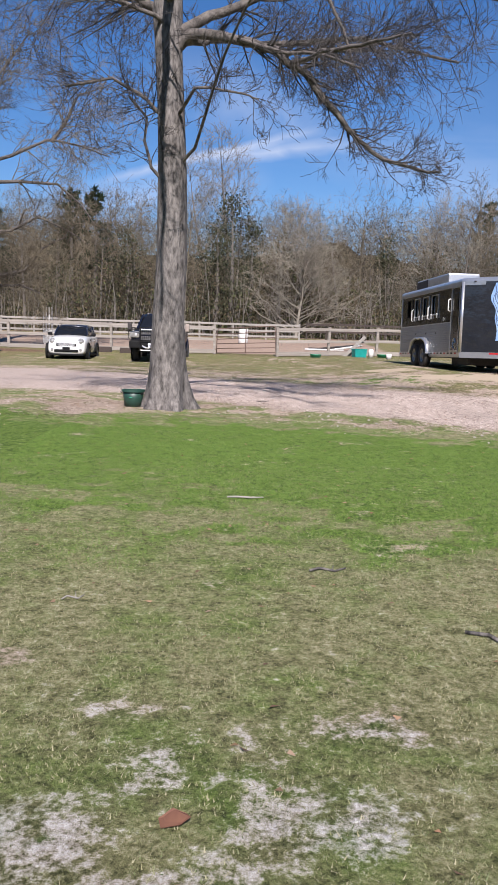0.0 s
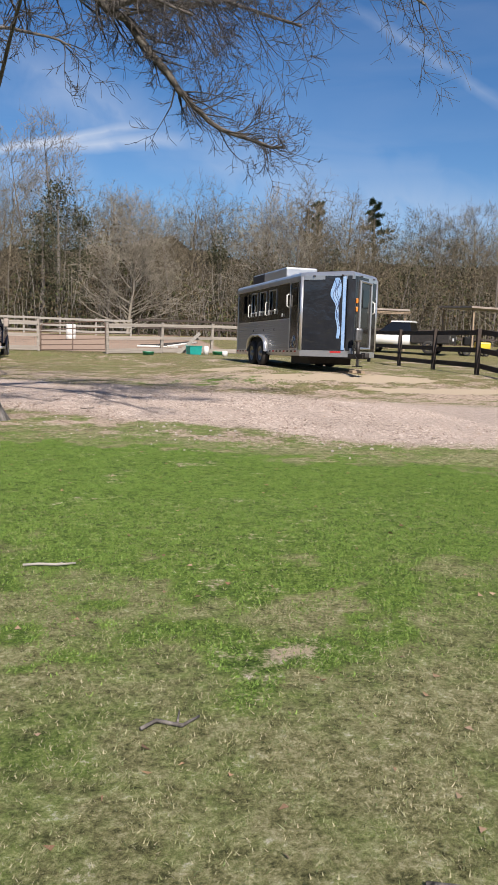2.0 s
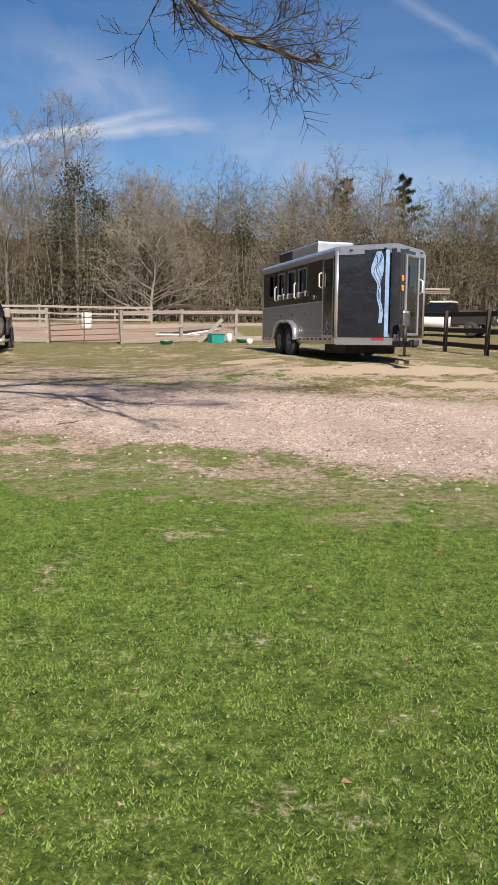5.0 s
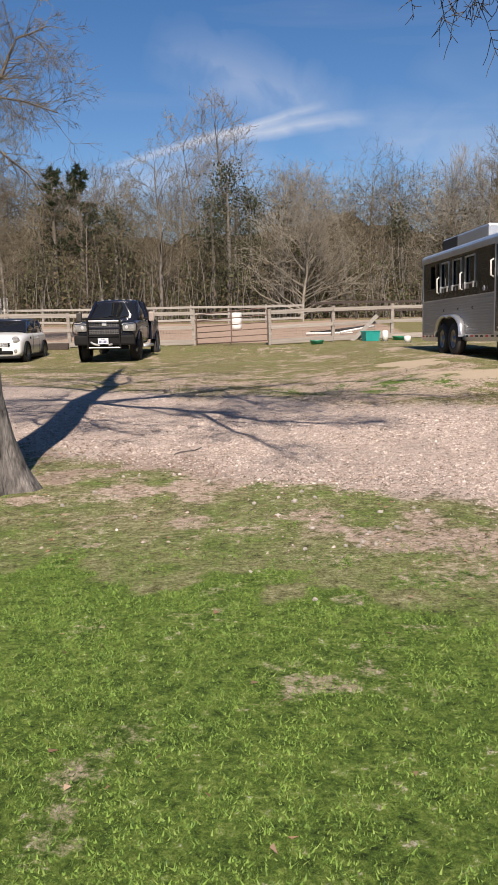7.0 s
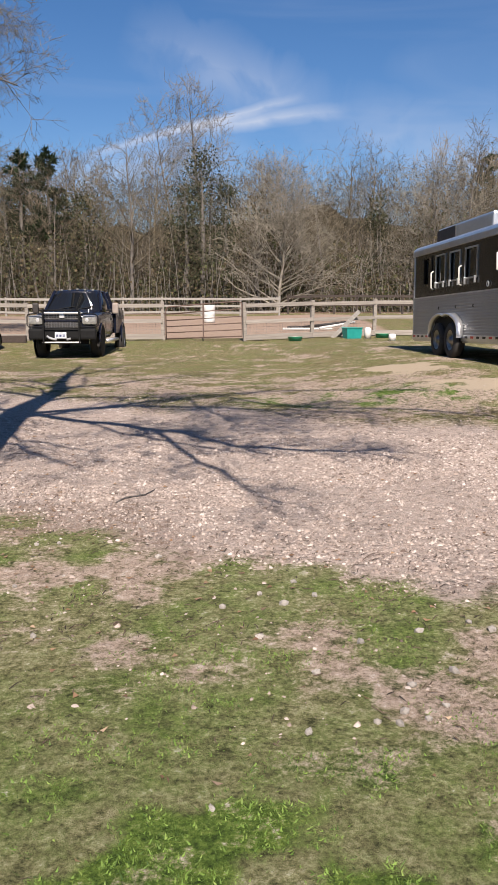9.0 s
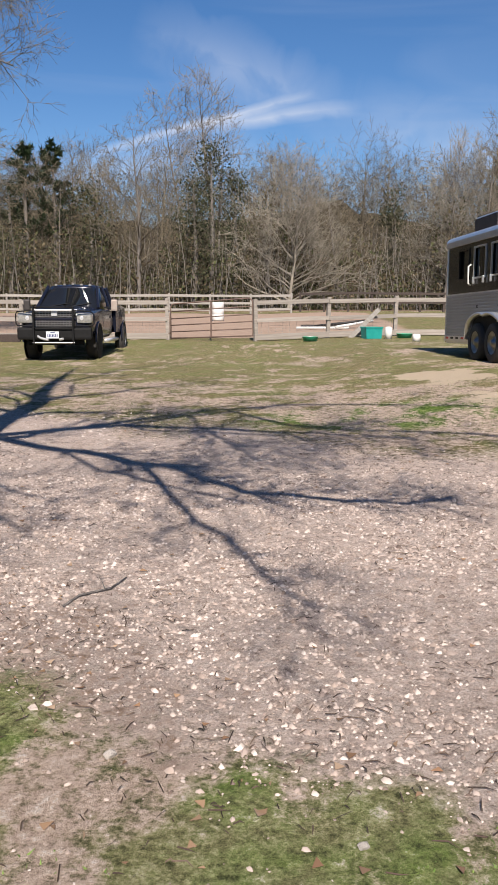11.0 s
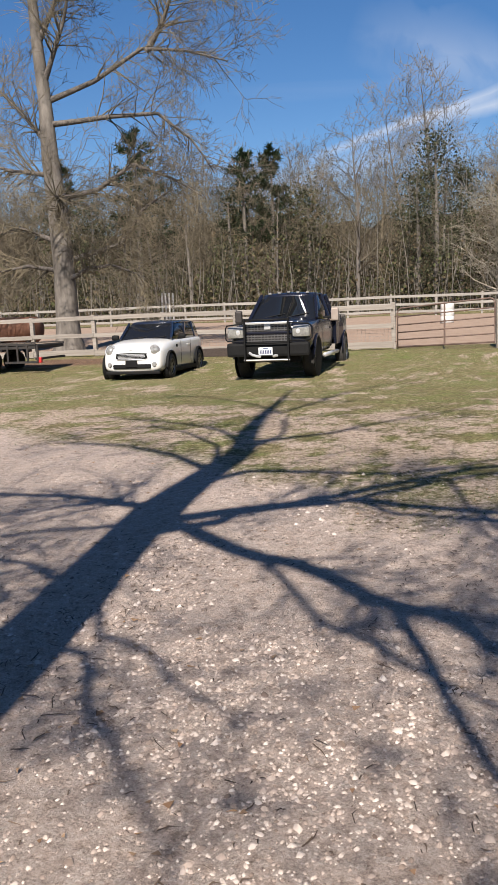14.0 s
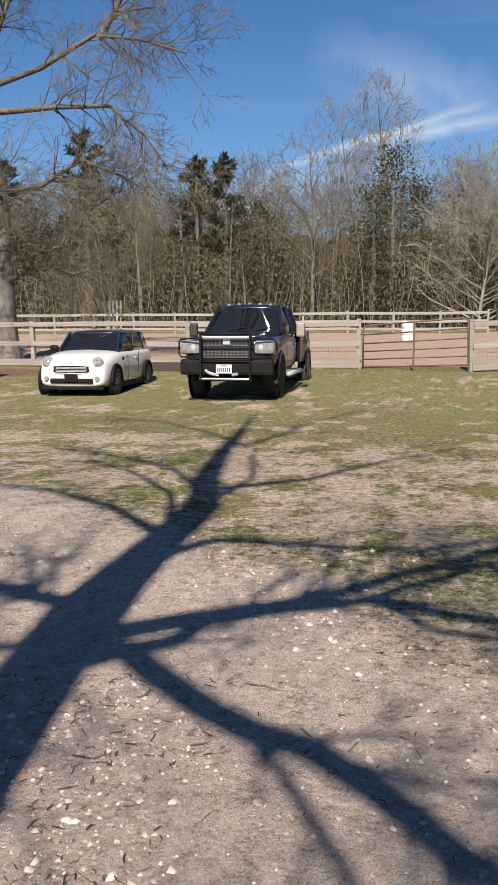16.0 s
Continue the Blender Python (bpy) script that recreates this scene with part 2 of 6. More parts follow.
# ---- mesh helpers ----
class Build:
    """Collects vertices and faces of one part."""
    def __init__(self):
        self.v, self.f = [], []

    def add(self, verts, faces, m=None):
        o = len(self.v)
        self.v += [tuple(m @ Vector(p)) for p in verts] if m is not None else [tuple(p) for p in verts]
        self.f += [tuple(o + i for i in q) for q in faces]
        return self

    def box(self, c, s, m=None, bev=0.0):
        """Box with centre c and size s, its edges cut by bev."""
        x, y, z = (k / 2 for k in s)
        if bev <= 0:
            vs = [(a * x + c[0], b * y + c[1], d * z + c[2]) for d in (-1, 1) for a, b in ((-1, -1), (1, -1), (1, 1), (-1, 1))]
            return self.add(vs, [(3, 2, 1, 0), (4, 5, 6, 7), (0, 1, 5, 4), (1, 2, 6, 5), (2, 3, 7, 6), (3, 0, 4, 7)], m)
        bm = bmesh.new()
        bmesh.ops.create_cube(bm, size=1)
        bmesh.ops.scale(bm, vec=s, verts=bm.verts)
        bmesh.ops.bevel(bm, geom=bm.edges[:], offset=min(bev, min(s) * 0.45), segments=2, profile=0.6, affect="EDGES")
        bmesh.ops.translate(bm, vec=c, verts=bm.verts)
        bm.verts.index_update()
        self.add([q.co.copy() for q in bm.verts], [[q.index for q in fc.verts] for fc in bm.faces], m)
        bm.free()
        return self

    def tube(self, pts, rad, n=8, m=None, cap=True, squash=1.0):
        """Tube along pts with one radius or one each."""
        pts = [Vector(p) for p in pts]
        rad = rad if isinstance(rad, (list, tuple)) else [rad] * len(pts)
        vs, fs = [], []
        side = None
        for i, p in enumerate(pts):
            d = (pts[min(i + 1, len(pts) - 1)] - pts[max(i - 1, 0)]).normalized()
            if side is None:
                side = d.cross(Vector((0, 0, 1)) if abs(d.z) < 0.9 else Vector((1, 0, 0))).normalized()
            side = (side - d * side.dot(d)).normalized()
            up = d.cross(side)
            for k in range(n):
                a = 2 * math.pi * k / n
                vs.append(p + (side * math.cos(a) + up * math.sin(a) * squash) * rad[i])
        for i in range(len(pts) - 1):
            for k in range(n):
                fs.append((i * n + k, i * n + (k + 1) % n, (i + 1) * n + (k + 1) % n, (i + 1) * n + k))
        if cap:
            fs.append(tuple(range(n - 1, -1, -1)))
            fs.append(tuple((len(pts) - 1) * n + k for k in range(n)))
        return self.add(vs, fs, m)

    def lathe(self, prof, n=24, m=None, axis="z"):
        """Turns (radius, height) pairs round an axis."""
        vs, fs = [], []
        for r, h in prof:
            for k in range(n):
                a = 2 * math.pi * k / n
                c, s = r * math.cos(a), r * math.sin(a)
                vs.append((c, s, h) if axis == "z" else (h, c, s))
        for i in range(len(prof) - 1):
            for k in range(n):
                fs.append((i * n + k, i * n + (k + 1) % n, (i + 1) * n + (k + 1) % n, (i + 1) * n + k))
        return self.add(vs, fs, m)

    def loft(self, rings, m=None, caps=True):
        n = len(rings[0])
        vs = [p for r in rings for p in r]
        fs = [(i * n + k, i * n + (k + 1) % n, (i + 1) * n + (k + 1) % n, (i + 1) * n + k) for i in range(len(rings) - 1) for k in range(n)]
        if caps:
            fs += [tuple(range(n - 1, -1, -1)), tuple((len(rings) - 1) * n + k for k in range(n))]
        return self.add(vs, fs, m)

    def plate(self, outline, thick, m=None):
        """Flat outline (points in 3D, in one plane) given a thickness along its normal."""
        o = [Vector(p) for p in outline]
        nr = (o[1] - o[0]).cross(o[2] - o[1]).normalized() * thick
        n = len(o)
        return self.add(o + [p + nr for p in o], [tuple(range(n - 1, -1, -1)), tuple(range(n, 2 * n))] + [(k, (k + 1) % n, n + (k + 1) % n, n + k) for k in range(n)], m)


def mesh_of(name, b, material, smooth=False):
    me = bpy.data.meshes.new(name)
    me.from_pydata(b.v, [], b.f)
    me.materials.append(material)
    bm = bmesh.new()
    bm.from_mesh(me)
    if len(bm.faces) < 20000:
        bmesh.ops.recalc_face_normals(bm, faces=bm.faces)
    bm.to_mesh(me)
    bm.free()
    if smooth:
        me.polygons.foreach_set("use_smooth", [True] * len(me.polygons))
    return me


def part(name, b, material, parent=None, label="", smooth=False, sub=0):
    ob = new(name, mesh_of(name, b, material, smooth))
    if parent is not None:
        ob.parent = parent
    if sub:
        md = ob.modifiers.new("round", "SUBSURF")
        md.levels = md.render_levels = sub
    return tagged(ob, label) if label else ob


def share(name, me, parent, m=None):
    ob = new(name, me)
    ob.parent = parent
    if m is not None:
        ob.matrix_basis = m
    return ob


def thing(name, label, category, m=None, group=""):
    e = new(name)
    e.empty_display_size = 0.2
    if m is not None:
        e.matrix_basis = m
    return tagged(e, label, category, group)


def bulk(name, verts, faces, material):
    """Large triangle mesh from arrays, one material."""
    me = bpy.data.meshes.new(name)
    me.vertices.add(len(verts))
    me.vertices.foreach_set("co", np.asarray(verts, np.float32).ravel())
    k = faces.shape[1]
    me.loops.add(faces.size)
    me.loops.foreach_set("vertex_index", faces.astype(np.int32).ravel())
    me.polygons.add(len(faces))
    me.polygons.foreach_set("loop_start", np.arange(0, faces.size, k, dtype=np.int32))
    me.materials.append(material)
    me.update(calc_edges=True)
    return me


# ---- ground: one sheet to the horizon, with soft masks for what covers it ----
VTAB = np.random.default_rng(77).random((256, 256))


def fbm(x, y, f, seed=0.0, octaves=3):
    """Smooth value noise about 0.5, summed over octaves; f is in cycles per metre."""
    x, y = np.asarray(x, float), np.asarray(y, float)
    out, amp, tot = 0.0, 1.0, 0.0
    for k in range(octaves):
        u, v = x * f + 17.3 * seed + 5.1 * k, y * f + 9.7 * seed + 3.3 * k
        iu, iv = np.floor(u).astype(int), np.floor(v).astype(int)
        a, b = u - iu, v - iv
        a, b = a * a * (3 - 2 * a), b * b * (3 - 2 * b)
        t = lambda p, q: VTAB[(iu + p) % 256, (iv + q) % 256]
        out = out + amp * ((t(0, 0) * (1 - a) + t(1, 0) * a) * (1 - b) + (t(0, 1) * (1 - a) + t(1, 1) * a) * b)
        tot += amp
        amp, f = amp * 0.6, f * 2.1
    return out / tot


def spot(x, y, cx, cy, rx, ry):
    return sstep(0, 1, 1.2 - np.hypot((x - cx) / rx, (y - cy) / ry))


def ground_masks(x, y):
    """How much gravel, lush grass, sand, arena sand, bare soil, leaf litter and pale sand covers a place, all with ragged edges."""
    n1, n2, n3 = fbm(x, y, 0.7, 1) - 0.5, fbm(x, y, 3.0, 2) - 0.5, fbm(x, y, 1.6, 3) - 0.5
    edge = y - road_near(x) + 1.6 * n1 + 0.8 * n2
    fedge = y - road_far(x) + 2.0 * n1 + 0.9 * n2
    g = sstep(-0.9, 0.9, edge) * (1 - sstep(-1.2, 1.2, fedge))
    park = 0.8 * sstep(-1, 2.5, 2.0 - x) * sstep(-0.5, 0.8, edge) * (1 - sstep(19.5, 24, y + 0.2 * np.abs(x + 3.0) + 3 * n1))
    gravel = np.maximum(g, park)
    band = (1 - sstep(-3.4, -0.4, y - road_near(x) + 0.9 * sstep(1.5, -2.0, x))) * sstep(4.2, 8.6, y + 0.12 * x)
    band = band * (1 - 0.50 * sstep(9.6, 11.8, y))
    lush = sstep(0.28, 0.66, band + 0.9 * n1 + 1.5 * n2)
    tongue = spot(x, y, 3.0, 21.6, 3.6, 1.7)
    lush = np.maximum(lush * (y < 18), sstep(0.3, 0.8, tongue + 1.2 * n2 + 0.5 * n1))
    lush = np.maximum(lush, 0.45 * sstep(0.04, 0.30, n3 + 0.5 * n2) * sstep(22, 26, y) * (1 - sstep(38, 41, y)))
    sand = np.maximum(spot(x, y, 6.6, 22.2, 4.2, 1.2), np.maximum(spot(x, y, 8.5, 20.2, 4.5, 0.7), spot(x, y, 4.2, 25.2, 1.3, 1.5)))
    sand = sstep(0.35, 0.75, sand + 1.2 * n2 + 0.9 * n1)
    arena = sstep(40.6, 41.4, y - 0.15 * np.maximum(x, 0)) * (1 - sstep(62, 66, y)) * sstep(-75, -70, x) * (1 - sstep(5.5, 8.5, x - 0.05 * (y - 40)))
    bare = 0.34 * sstep(4.2, 2.4, y + 0.35 * x) + 0.06 * (y < 18)
    bare = np.maximum(bare, spot(x, y, -2.6, 13.9, 1.6, 2.2))
    bare = np.maximum(bare, 0.9 * np.maximum(spot(x, y, -3.2, 7.4, 0.9, 0.9), np.maximum(spot(x, y, -2.1, 5.2, 0.6, 0.4), spot(x, y, -1.15, 3.35, 0.35, 0.25))))
    bare = np.maximum(bare, 0.62 * sstep(-3.8, -1.2, y - road_near(x) - 0.25 * x) * (y < 20))
    bare = np.maximum(bare, 0.8 * sstep(66, 74, y))
    bare = np.maximum(bare, 0.72 * sstep(-2, 1.5, fedge) * (1 - sstep(27, 33, y + 0.6 * np.abs(x + 3.5))))
    bare = np.maximum(bare, 0.40 * sstep(20, 24, y) * (1 - sstep(36, 40, y)))
    bare = sstep(0.22, 0.86, bare + 0.8 * n1 + 1.6 * n2) * (0.62 + 0.25 * (y > 12))
    litter = np.maximum(sstep(0, 1, 1.3 - np.hypot((x + 12.5) / 4.5, (y - 38.2) / 1.6)), sstep(68, 75, y))
    litter = np.maximum(litter, sstep(0.45, 0.8, 0.75 * np.maximum(spot(x, y, -2.4, 14.2, 2.2, 1.6), spot(x, y, 0.0, 15.0, 1.0, 0.8)) + 0.55 * np.exp(-(edge / 0.7) ** 2) * (x > -4) + 1.2 * n2 + 0.6 * n1) * 0.55)
    pale = np.maximum(0.36 * sstep(3.4, 2.4, y + 0.2 * x), 0.75 * np.maximum(spot(x, y, -0.78, 2.05, 0.5, 0.5), 0.7 * spot(x, y, 0.45, 2.2, 0.6, 0.4)))
    pale = np.maximum(pale, np.maximum(0.45 * spot(x, y, -3.1, 7.6, 0.9, 0.6), 0.45 * spot(x, y, -0.85, 3.0, 0.35, 0.2)))
    pale = 0.60 * sstep(0.20, 0.72, pale + 1.1 * n2 + 0.3 * n1)
    far = sstep(16, 20, y)
    return gravel, lush, sand, arena, bare, litter, pale, far


def axis_steps(spans):
    out = []
    for a, b, s in spans:
        out += list(np.arange(a, b, s))
    return np.array(out + [spans[-1][1]])


gx = axis_steps([(-600, -80, 60), (-80, -24, 4), (-24, -10, 0.7), (-10, -4.4, 0.22), (-4.4, 6.0, 0.08), (6.0, 12, 0.22), (12, 24, 0.7), (24, 80, 4), (80, 600, 60)])
gy = axis_steps([(-60, -4, 4), (-4, 1, 0.5), (1, 19, 0.08), (19, 30, 0.18), (30, 46, 0.5), (46, 80, 1.5), (80, 120, 8), (120, 700, 60)])
GX, GYY = np.meshgrid(gx, gy)
flat_x, flat_y = GX.ravel(), GYY.ravel()
g_verts = np.stack([flat_x, flat_y, ground_z(flat_x, flat_y)], 1)
nx = len(gx)
ii, jj = np.meshgrid(np.arange(nx - 1), np.arange(len(gy) - 1))
q0 = (jj * nx + ii).ravel()
g_faces = np.stack([q0, q0 + 1, q0 + nx + 1, q0 + nx], 1)


def ground_material():
    m = bpy.data.materials.new("ground_cover")
    m.use_nodes = True
    n, l = m.node_tree.nodes, m.node_tree.links
    p = n["Principled BSDF"]
    p.inputs["Roughness"].default_value = 0.95
    p.inputs["Specular IOR Level"].default_value = 0.15
    co = n.new("ShaderNodeTexCoord")

    def nz(scale, detail=5.0, rough=0.6):
        t = n.new("ShaderNodeTexNoise")
        t.inputs["Scale"].default_value, t.inputs["Detail"].default_value, t.inputs["Roughness"].default_value = scale, detail, rough
        l.new(co.outputs["Object"], t.inputs["Vector"])
        return t.outputs["Fac"]

    def ramp(fac, cols):
        r = n.new("ShaderNodeValToRGB")
        while len(r.color_ramp.elements) < len(cols):
            r.color_ramp.elements.new(0.5)
        for e, (pos, c) in zip(r.color_ramp.elements, cols):
            e.position, e.color = pos, (*[q * ALBEDO * 0.78 for q in c], 1)
        l.new(fac, r.inputs["Fac"])
        return r.outputs["Color"]

    def math_(op, a, b):
        k = n.new("ShaderNodeMath")
        k.operation = op
        for i, v in enumerate((a, b)):
            if isinstance(v, (int, float)):
                k.inputs[i].default_value = v
            else:
                l.new(v, k.inputs[i])
        return k.outputs[0]

    def mix(fac, a, b):
        k = n.new("ShaderNodeMix")
        k.data_type = "RGBA"
        l.new(fac, k.inputs["Factor"])
        l.new(a, k.inputs["A"])
        l.new(b, k.inputs["B"])
        return k.outputs["Result"]

    def ragged(name, noise_out, amount, lo=0.42, hi=0.58):
        a = n.new("ShaderNodeAttribute")
        a.attribute_name = name
        v = math_("ADD", a.outputs["Fac"], math_("MULTIPLY", math_("SUBTRACT", noise_out, 0.5), amount))
        r = n.new("ShaderNodeMapRange")
        r.inputs["From Min"].default_value, r.inputs["From Max"].default_value = lo, hi
        l.new(v, r.inputs["Value"])
        return r.outputs["Result"]

    big, mid, tuft, fine, grit = nz(0.55), nz(2.6, 6), nz(13, 5, 0.7), nz(42, 8, 0.85), nz(110, 4, 0.8)
    vor = n.new("ShaderNodeTexVoronoi")
    vor.inputs["Scale"].default_value = 26.0
    l.new(co.outputs["Object"], vor.inputs["Vector"])
    stone = n.new("ShaderNodeSeparateColor")
    l.new(vor.outputs["Color"], stone.inputs["Color"])
    blade = math_("ADD", math_("MULTIPLY", fine, 0.62), math_("MULTIPLY", tuft, 0.38))
    dry = ramp(blade, [(0.40, (0.06, 0.065, 0.022)), (0.5, (0.29, 0.28, 0.125)), (0.60, (0.62, 0.57, 0.36))])
    green = ramp(blade, [(0.40, (0.025, 0.048, 0.008)), (0.5, (0.125, 0.205, 0.032)), (0.61, (0.32, 0.40, 0.09))])
    dirt = ramp(blade, [(0.39, (0.15, 0.108, 0.08)), (0.5, (0.52, 0.395, 0.305)), (0.61, (0.82, 0.675, 0.55))])
    grav = mix(math_("MULTIPLY", stone.outputs["Red"], 0.8), ramp(blade, [(0.40, (0.17, 0.125, 0.10)), (0.5, (0.55, 0.43, 0.355)), (0.61, (0.86, 0.71, 0.61))]), ramp(grit, [(0.38, (0.30, 0.23, 0.19)), (0.6, (0.80, 0.69, 0.60))]))
    sandc = ramp(fine, [(0.2, (0.46, 0.36, 0.25)), (0.6, (0.62, 0.51, 0.37)), (0.9, (0.70, 0.60, 0.46))])
    arenac = ramp(mid, [(0.3, (0.40, 0.285, 0.21)), (0.7, (0.49, 0.365, 0.275))])
    leafc = ramp(blade, [(0.40, (0.05, 0.03, 0.02)), (0.5, (0.19, 0.115, 0.075)), (0.61, (0.40, 0.28, 0.20))])
    # patches of green in the drier grass
    patch = n.new("ShaderNodeMapRange")
    patch.inputs["From Min"].default_value, patch.inputs["From Max"].default_value = 0.46, 0.58
    l.new(math_("ADD", math_("MULTIPLY", mid, 0.45), math_("ADD", math_("MULTIPLY", big, 0.3), math_("MULTIPLY", tuft, 0.25))), patch.inputs["Value"])
    far = n.new("ShaderNodeAttribute")
    far.attribute_name = "far"
    keep = math_("SUBTRACT", 0.85, math_("MULTIPLY", far.outputs["Fac"], 0.4))
    straw = ramp(blade, [(0.40, (0.045, 0.04, 0.016)), (0.5, (0.235, 0.195, 0.09)), (0.61, (0.50, 0.40, 0.24))])
    c = mix(math_("MULTIPLY", patch.outputs["Result"], keep), mix(far.outputs["Fac"], dry, straw), green)
    rough_edge = math_("ADD", math_("MULTIPLY", tuft, 0.6), math_("MULTIPLY", fine, 0.4))
    c = mix(ragged("lush", rough_edge, 2.2, 0.25, 0.75), c, green)
    c = mix(ragged("bare", rough_edge, 3.4, 0.35, 0.85), c, dirt)
    palec = ramp(fine, [(0.36, (0.36, 0.32, 0.27)), (0.48, (0.76, 0.71, 0.64)), (0.62, (0.98, 0.95, 0.90))])
    c = mix(ragged("pale", rough_edge, 4.2, 0.35, 0.9), c, palec)
    c = mix(ragged("sand", rough_edge, 2.0, 0.45, 0.8), c, sandc)
    c = mix(ragged("gravel", rough_edge, 1.6, 0.3, 0.75), c, grav)
    c = mix(ragged("litter", rough_edge, 2.4, 0.5, 0.8), c, leafc)
    c = mix(ragged("arena", mid, 0.2, 0.4, 0.6), c, arenac)
    l.new(c, p.inputs["Base Color"])
    bp = n.new("ShaderNodeBump")
    bp.inputs["Strength"].default_value, bp.inputs["Distance"].default_value = 1.0, 0.019
    l.new(math_("ADD", math_("MULTIPLY", tuft, 0.9), math_("ADD", math_("MULTIPLY", fine, 0.7), math_("MULTIPLY", grit, 0.4))), bp.inputs["Height"])
    l.new(bp.outputs["Normal"], p.inputs["Normal"])
    return m


M_GROUND = ground_material()
g_mesh = bulk("ground", g_verts, g_faces, M_GROUND)
for a_name, values in zip(("gravel", "lush", "sand", "arena", "bare", "litter", "pale", "far"), ground_masks(flat_x, flat_y)):
    at = g_mesh.attributes.new(a_name, "FLOAT", "POINT")
    at.data.foreach_set("value", np.asarray(values, np.float32))
g_mesh.polygons.foreach_set("use_smooth", [True] * len(g_mesh.polygons))
tagged(new("ground", g_mesh), "patchy lawn, gravel drive and sandy soil rising gently", "ground", kind="structure")


# ---- trees ----
def limb(rng, start, way, length, r0, depth, out, wander=0.16, sag=0.0, kids=4, spread=0.7, twig_r=0.006, seg=5, min_len=0.25):
    """Grows one limb with its twigs into out, a list of (points, radii, level)."""
    n = seg if depth > 0 else 3
    p, d = Vector(start), Vector(way).normalized()
    pts, rad = [p.copy()], [r0]
    for i in range(n):
        d = (d + Vector((rng.uniform(-1, 1), rng.uniform(-1, 1), rng.uniform(-1, 1))) * wander + Vector((0, 0, -sag))).normalized()
        p = p + d * (length / n)
        pts.append(p.copy())
        rad.append(max(twig_r * 0.6, r0 * (1 - 0.8 * (i + 1) / n)))
    out.append((pts, rad, depth))
    if depth > 0 and length > min_len:
        for k in range(kids):
            u = rng.uniform(0.25, 1.0)
            i = min(n - 1, int(u * n))
            b = pts[i].lerp(pts[i + 1], u * n - i)
            base = (pts[i + 1] - pts[i]).normalized()
            side = base.cross(Vector((rng.uniform(-1, 1), rng.uniform(-1, 1), rng.uniform(-1, 1)))).normalized()
            limb(rng, b, base * (1 - spread * 0.5) + side * spread + Vector((0, 0, 0.1)), length * rng.uniform(0.35, 0.62), max(twig_r, rad[i] * 0.5), depth - 1, out, wander, sag, kids, spread, twig_r, seg, min_len)
    return pts, rad


def strands(paths, sides):
    """Vertices and quads of tapered tubes with the given number of sides."""
    vs, fs, o = [], [], 0
    ang = 2 * math.pi * np.arange(sides) / sides
    for pts, rad, _ in paths:
        q = np.array([tuple(a) for a in pts])
        d = np.gradient(q, axis=0)
        d /= np.linalg.norm(d, axis=1)[:, None] + 1e-9
        ref = np.array([0.31, 0.77, 0.55]) if abs(d[0, 2]) > 0.8 else np.array([0.05, 0.02, 1.0])
        s = np.cross(d, ref)
        s /= np.linalg.norm(s, axis=1)[:, None] + 1e-9
        u = np.cross(d, s)
        r = np.array(rad)[:, None, None]
        ring = q[:, None, :] + r * (s[:, None, :] * np.cos(ang)[None, :, None] + u[:, None, :] * np.sin(ang)[None, :, None])
        vs.append(ring.reshape(-1, 3))
        k, i = np.meshgrid(np.arange(sides), np.arange(len(q) - 1))
        a = (i * sides + k).ravel()
        b = (i * sides + (k + 1) % sides).ravel()
        fs.append(np.stack([a, b, b + sides, a + sides], 1) + o)
        o += len(q) * sides
    return np.concatenate(vs), np.concatenate(fs)


def tree_part(name, paths, sides, material, parent, smooth=False):
    v, f = strands(paths, sides)
    me = bulk(name, v, f, material)
    if smooth:
        me.polygons.foreach_set("use_smooth", [True] * len(me.polygons))
    return share(name, me, parent)


def curve_limb(rng, pts, r0, out, twigs, kids=14, reach=1.1, depth=2, twig_r=0.0045, sag=0.02, r1=0.02, spread=0.75):
    """A limb along given points, with twigs along it."""
    pts = [Vector(p) for p in pts]
    fine = []
    for i in range(len(pts) - 1):
        for s in (0.0, 0.5):
            fine.append(pts[i].lerp(pts[i + 1], s) + Vector((rng.uniform(-1, 1), rng.uniform(-1, 1), rng.uniform(-1, 1))) * r0 * 0.4 * (i > 0))
    fine.append(pts[-1])
    n = len(fine)
    rad = [r0 + (r1 - r0) * (i / (n - 1)) ** 0.8 for i in range(n)]
    out.append((fine, rad, 3))
    for k in range(kids):
        u = rng.uniform(0.18, 1.0) * (n - 1)
        i = min(n - 2, int(u))
        b = fine[i].lerp(fine[i + 1], u - i)
        base = (fine[i + 1] - fine[i]).normalized()
        side = base.cross(Vector((rng.uniform(-1, 1), rng.uniform(-1, 1), rng.uniform(-1, 1)))).normalized()
        limb(rng, b, base * 0.6 + side * spread, reach * rng.uniform(0.6, 1.3), max(twig_r * 2, rad[i] * 0.35), depth, twigs, 0.2, sag, 5, 0.7, twig_r, 5, 0.2)


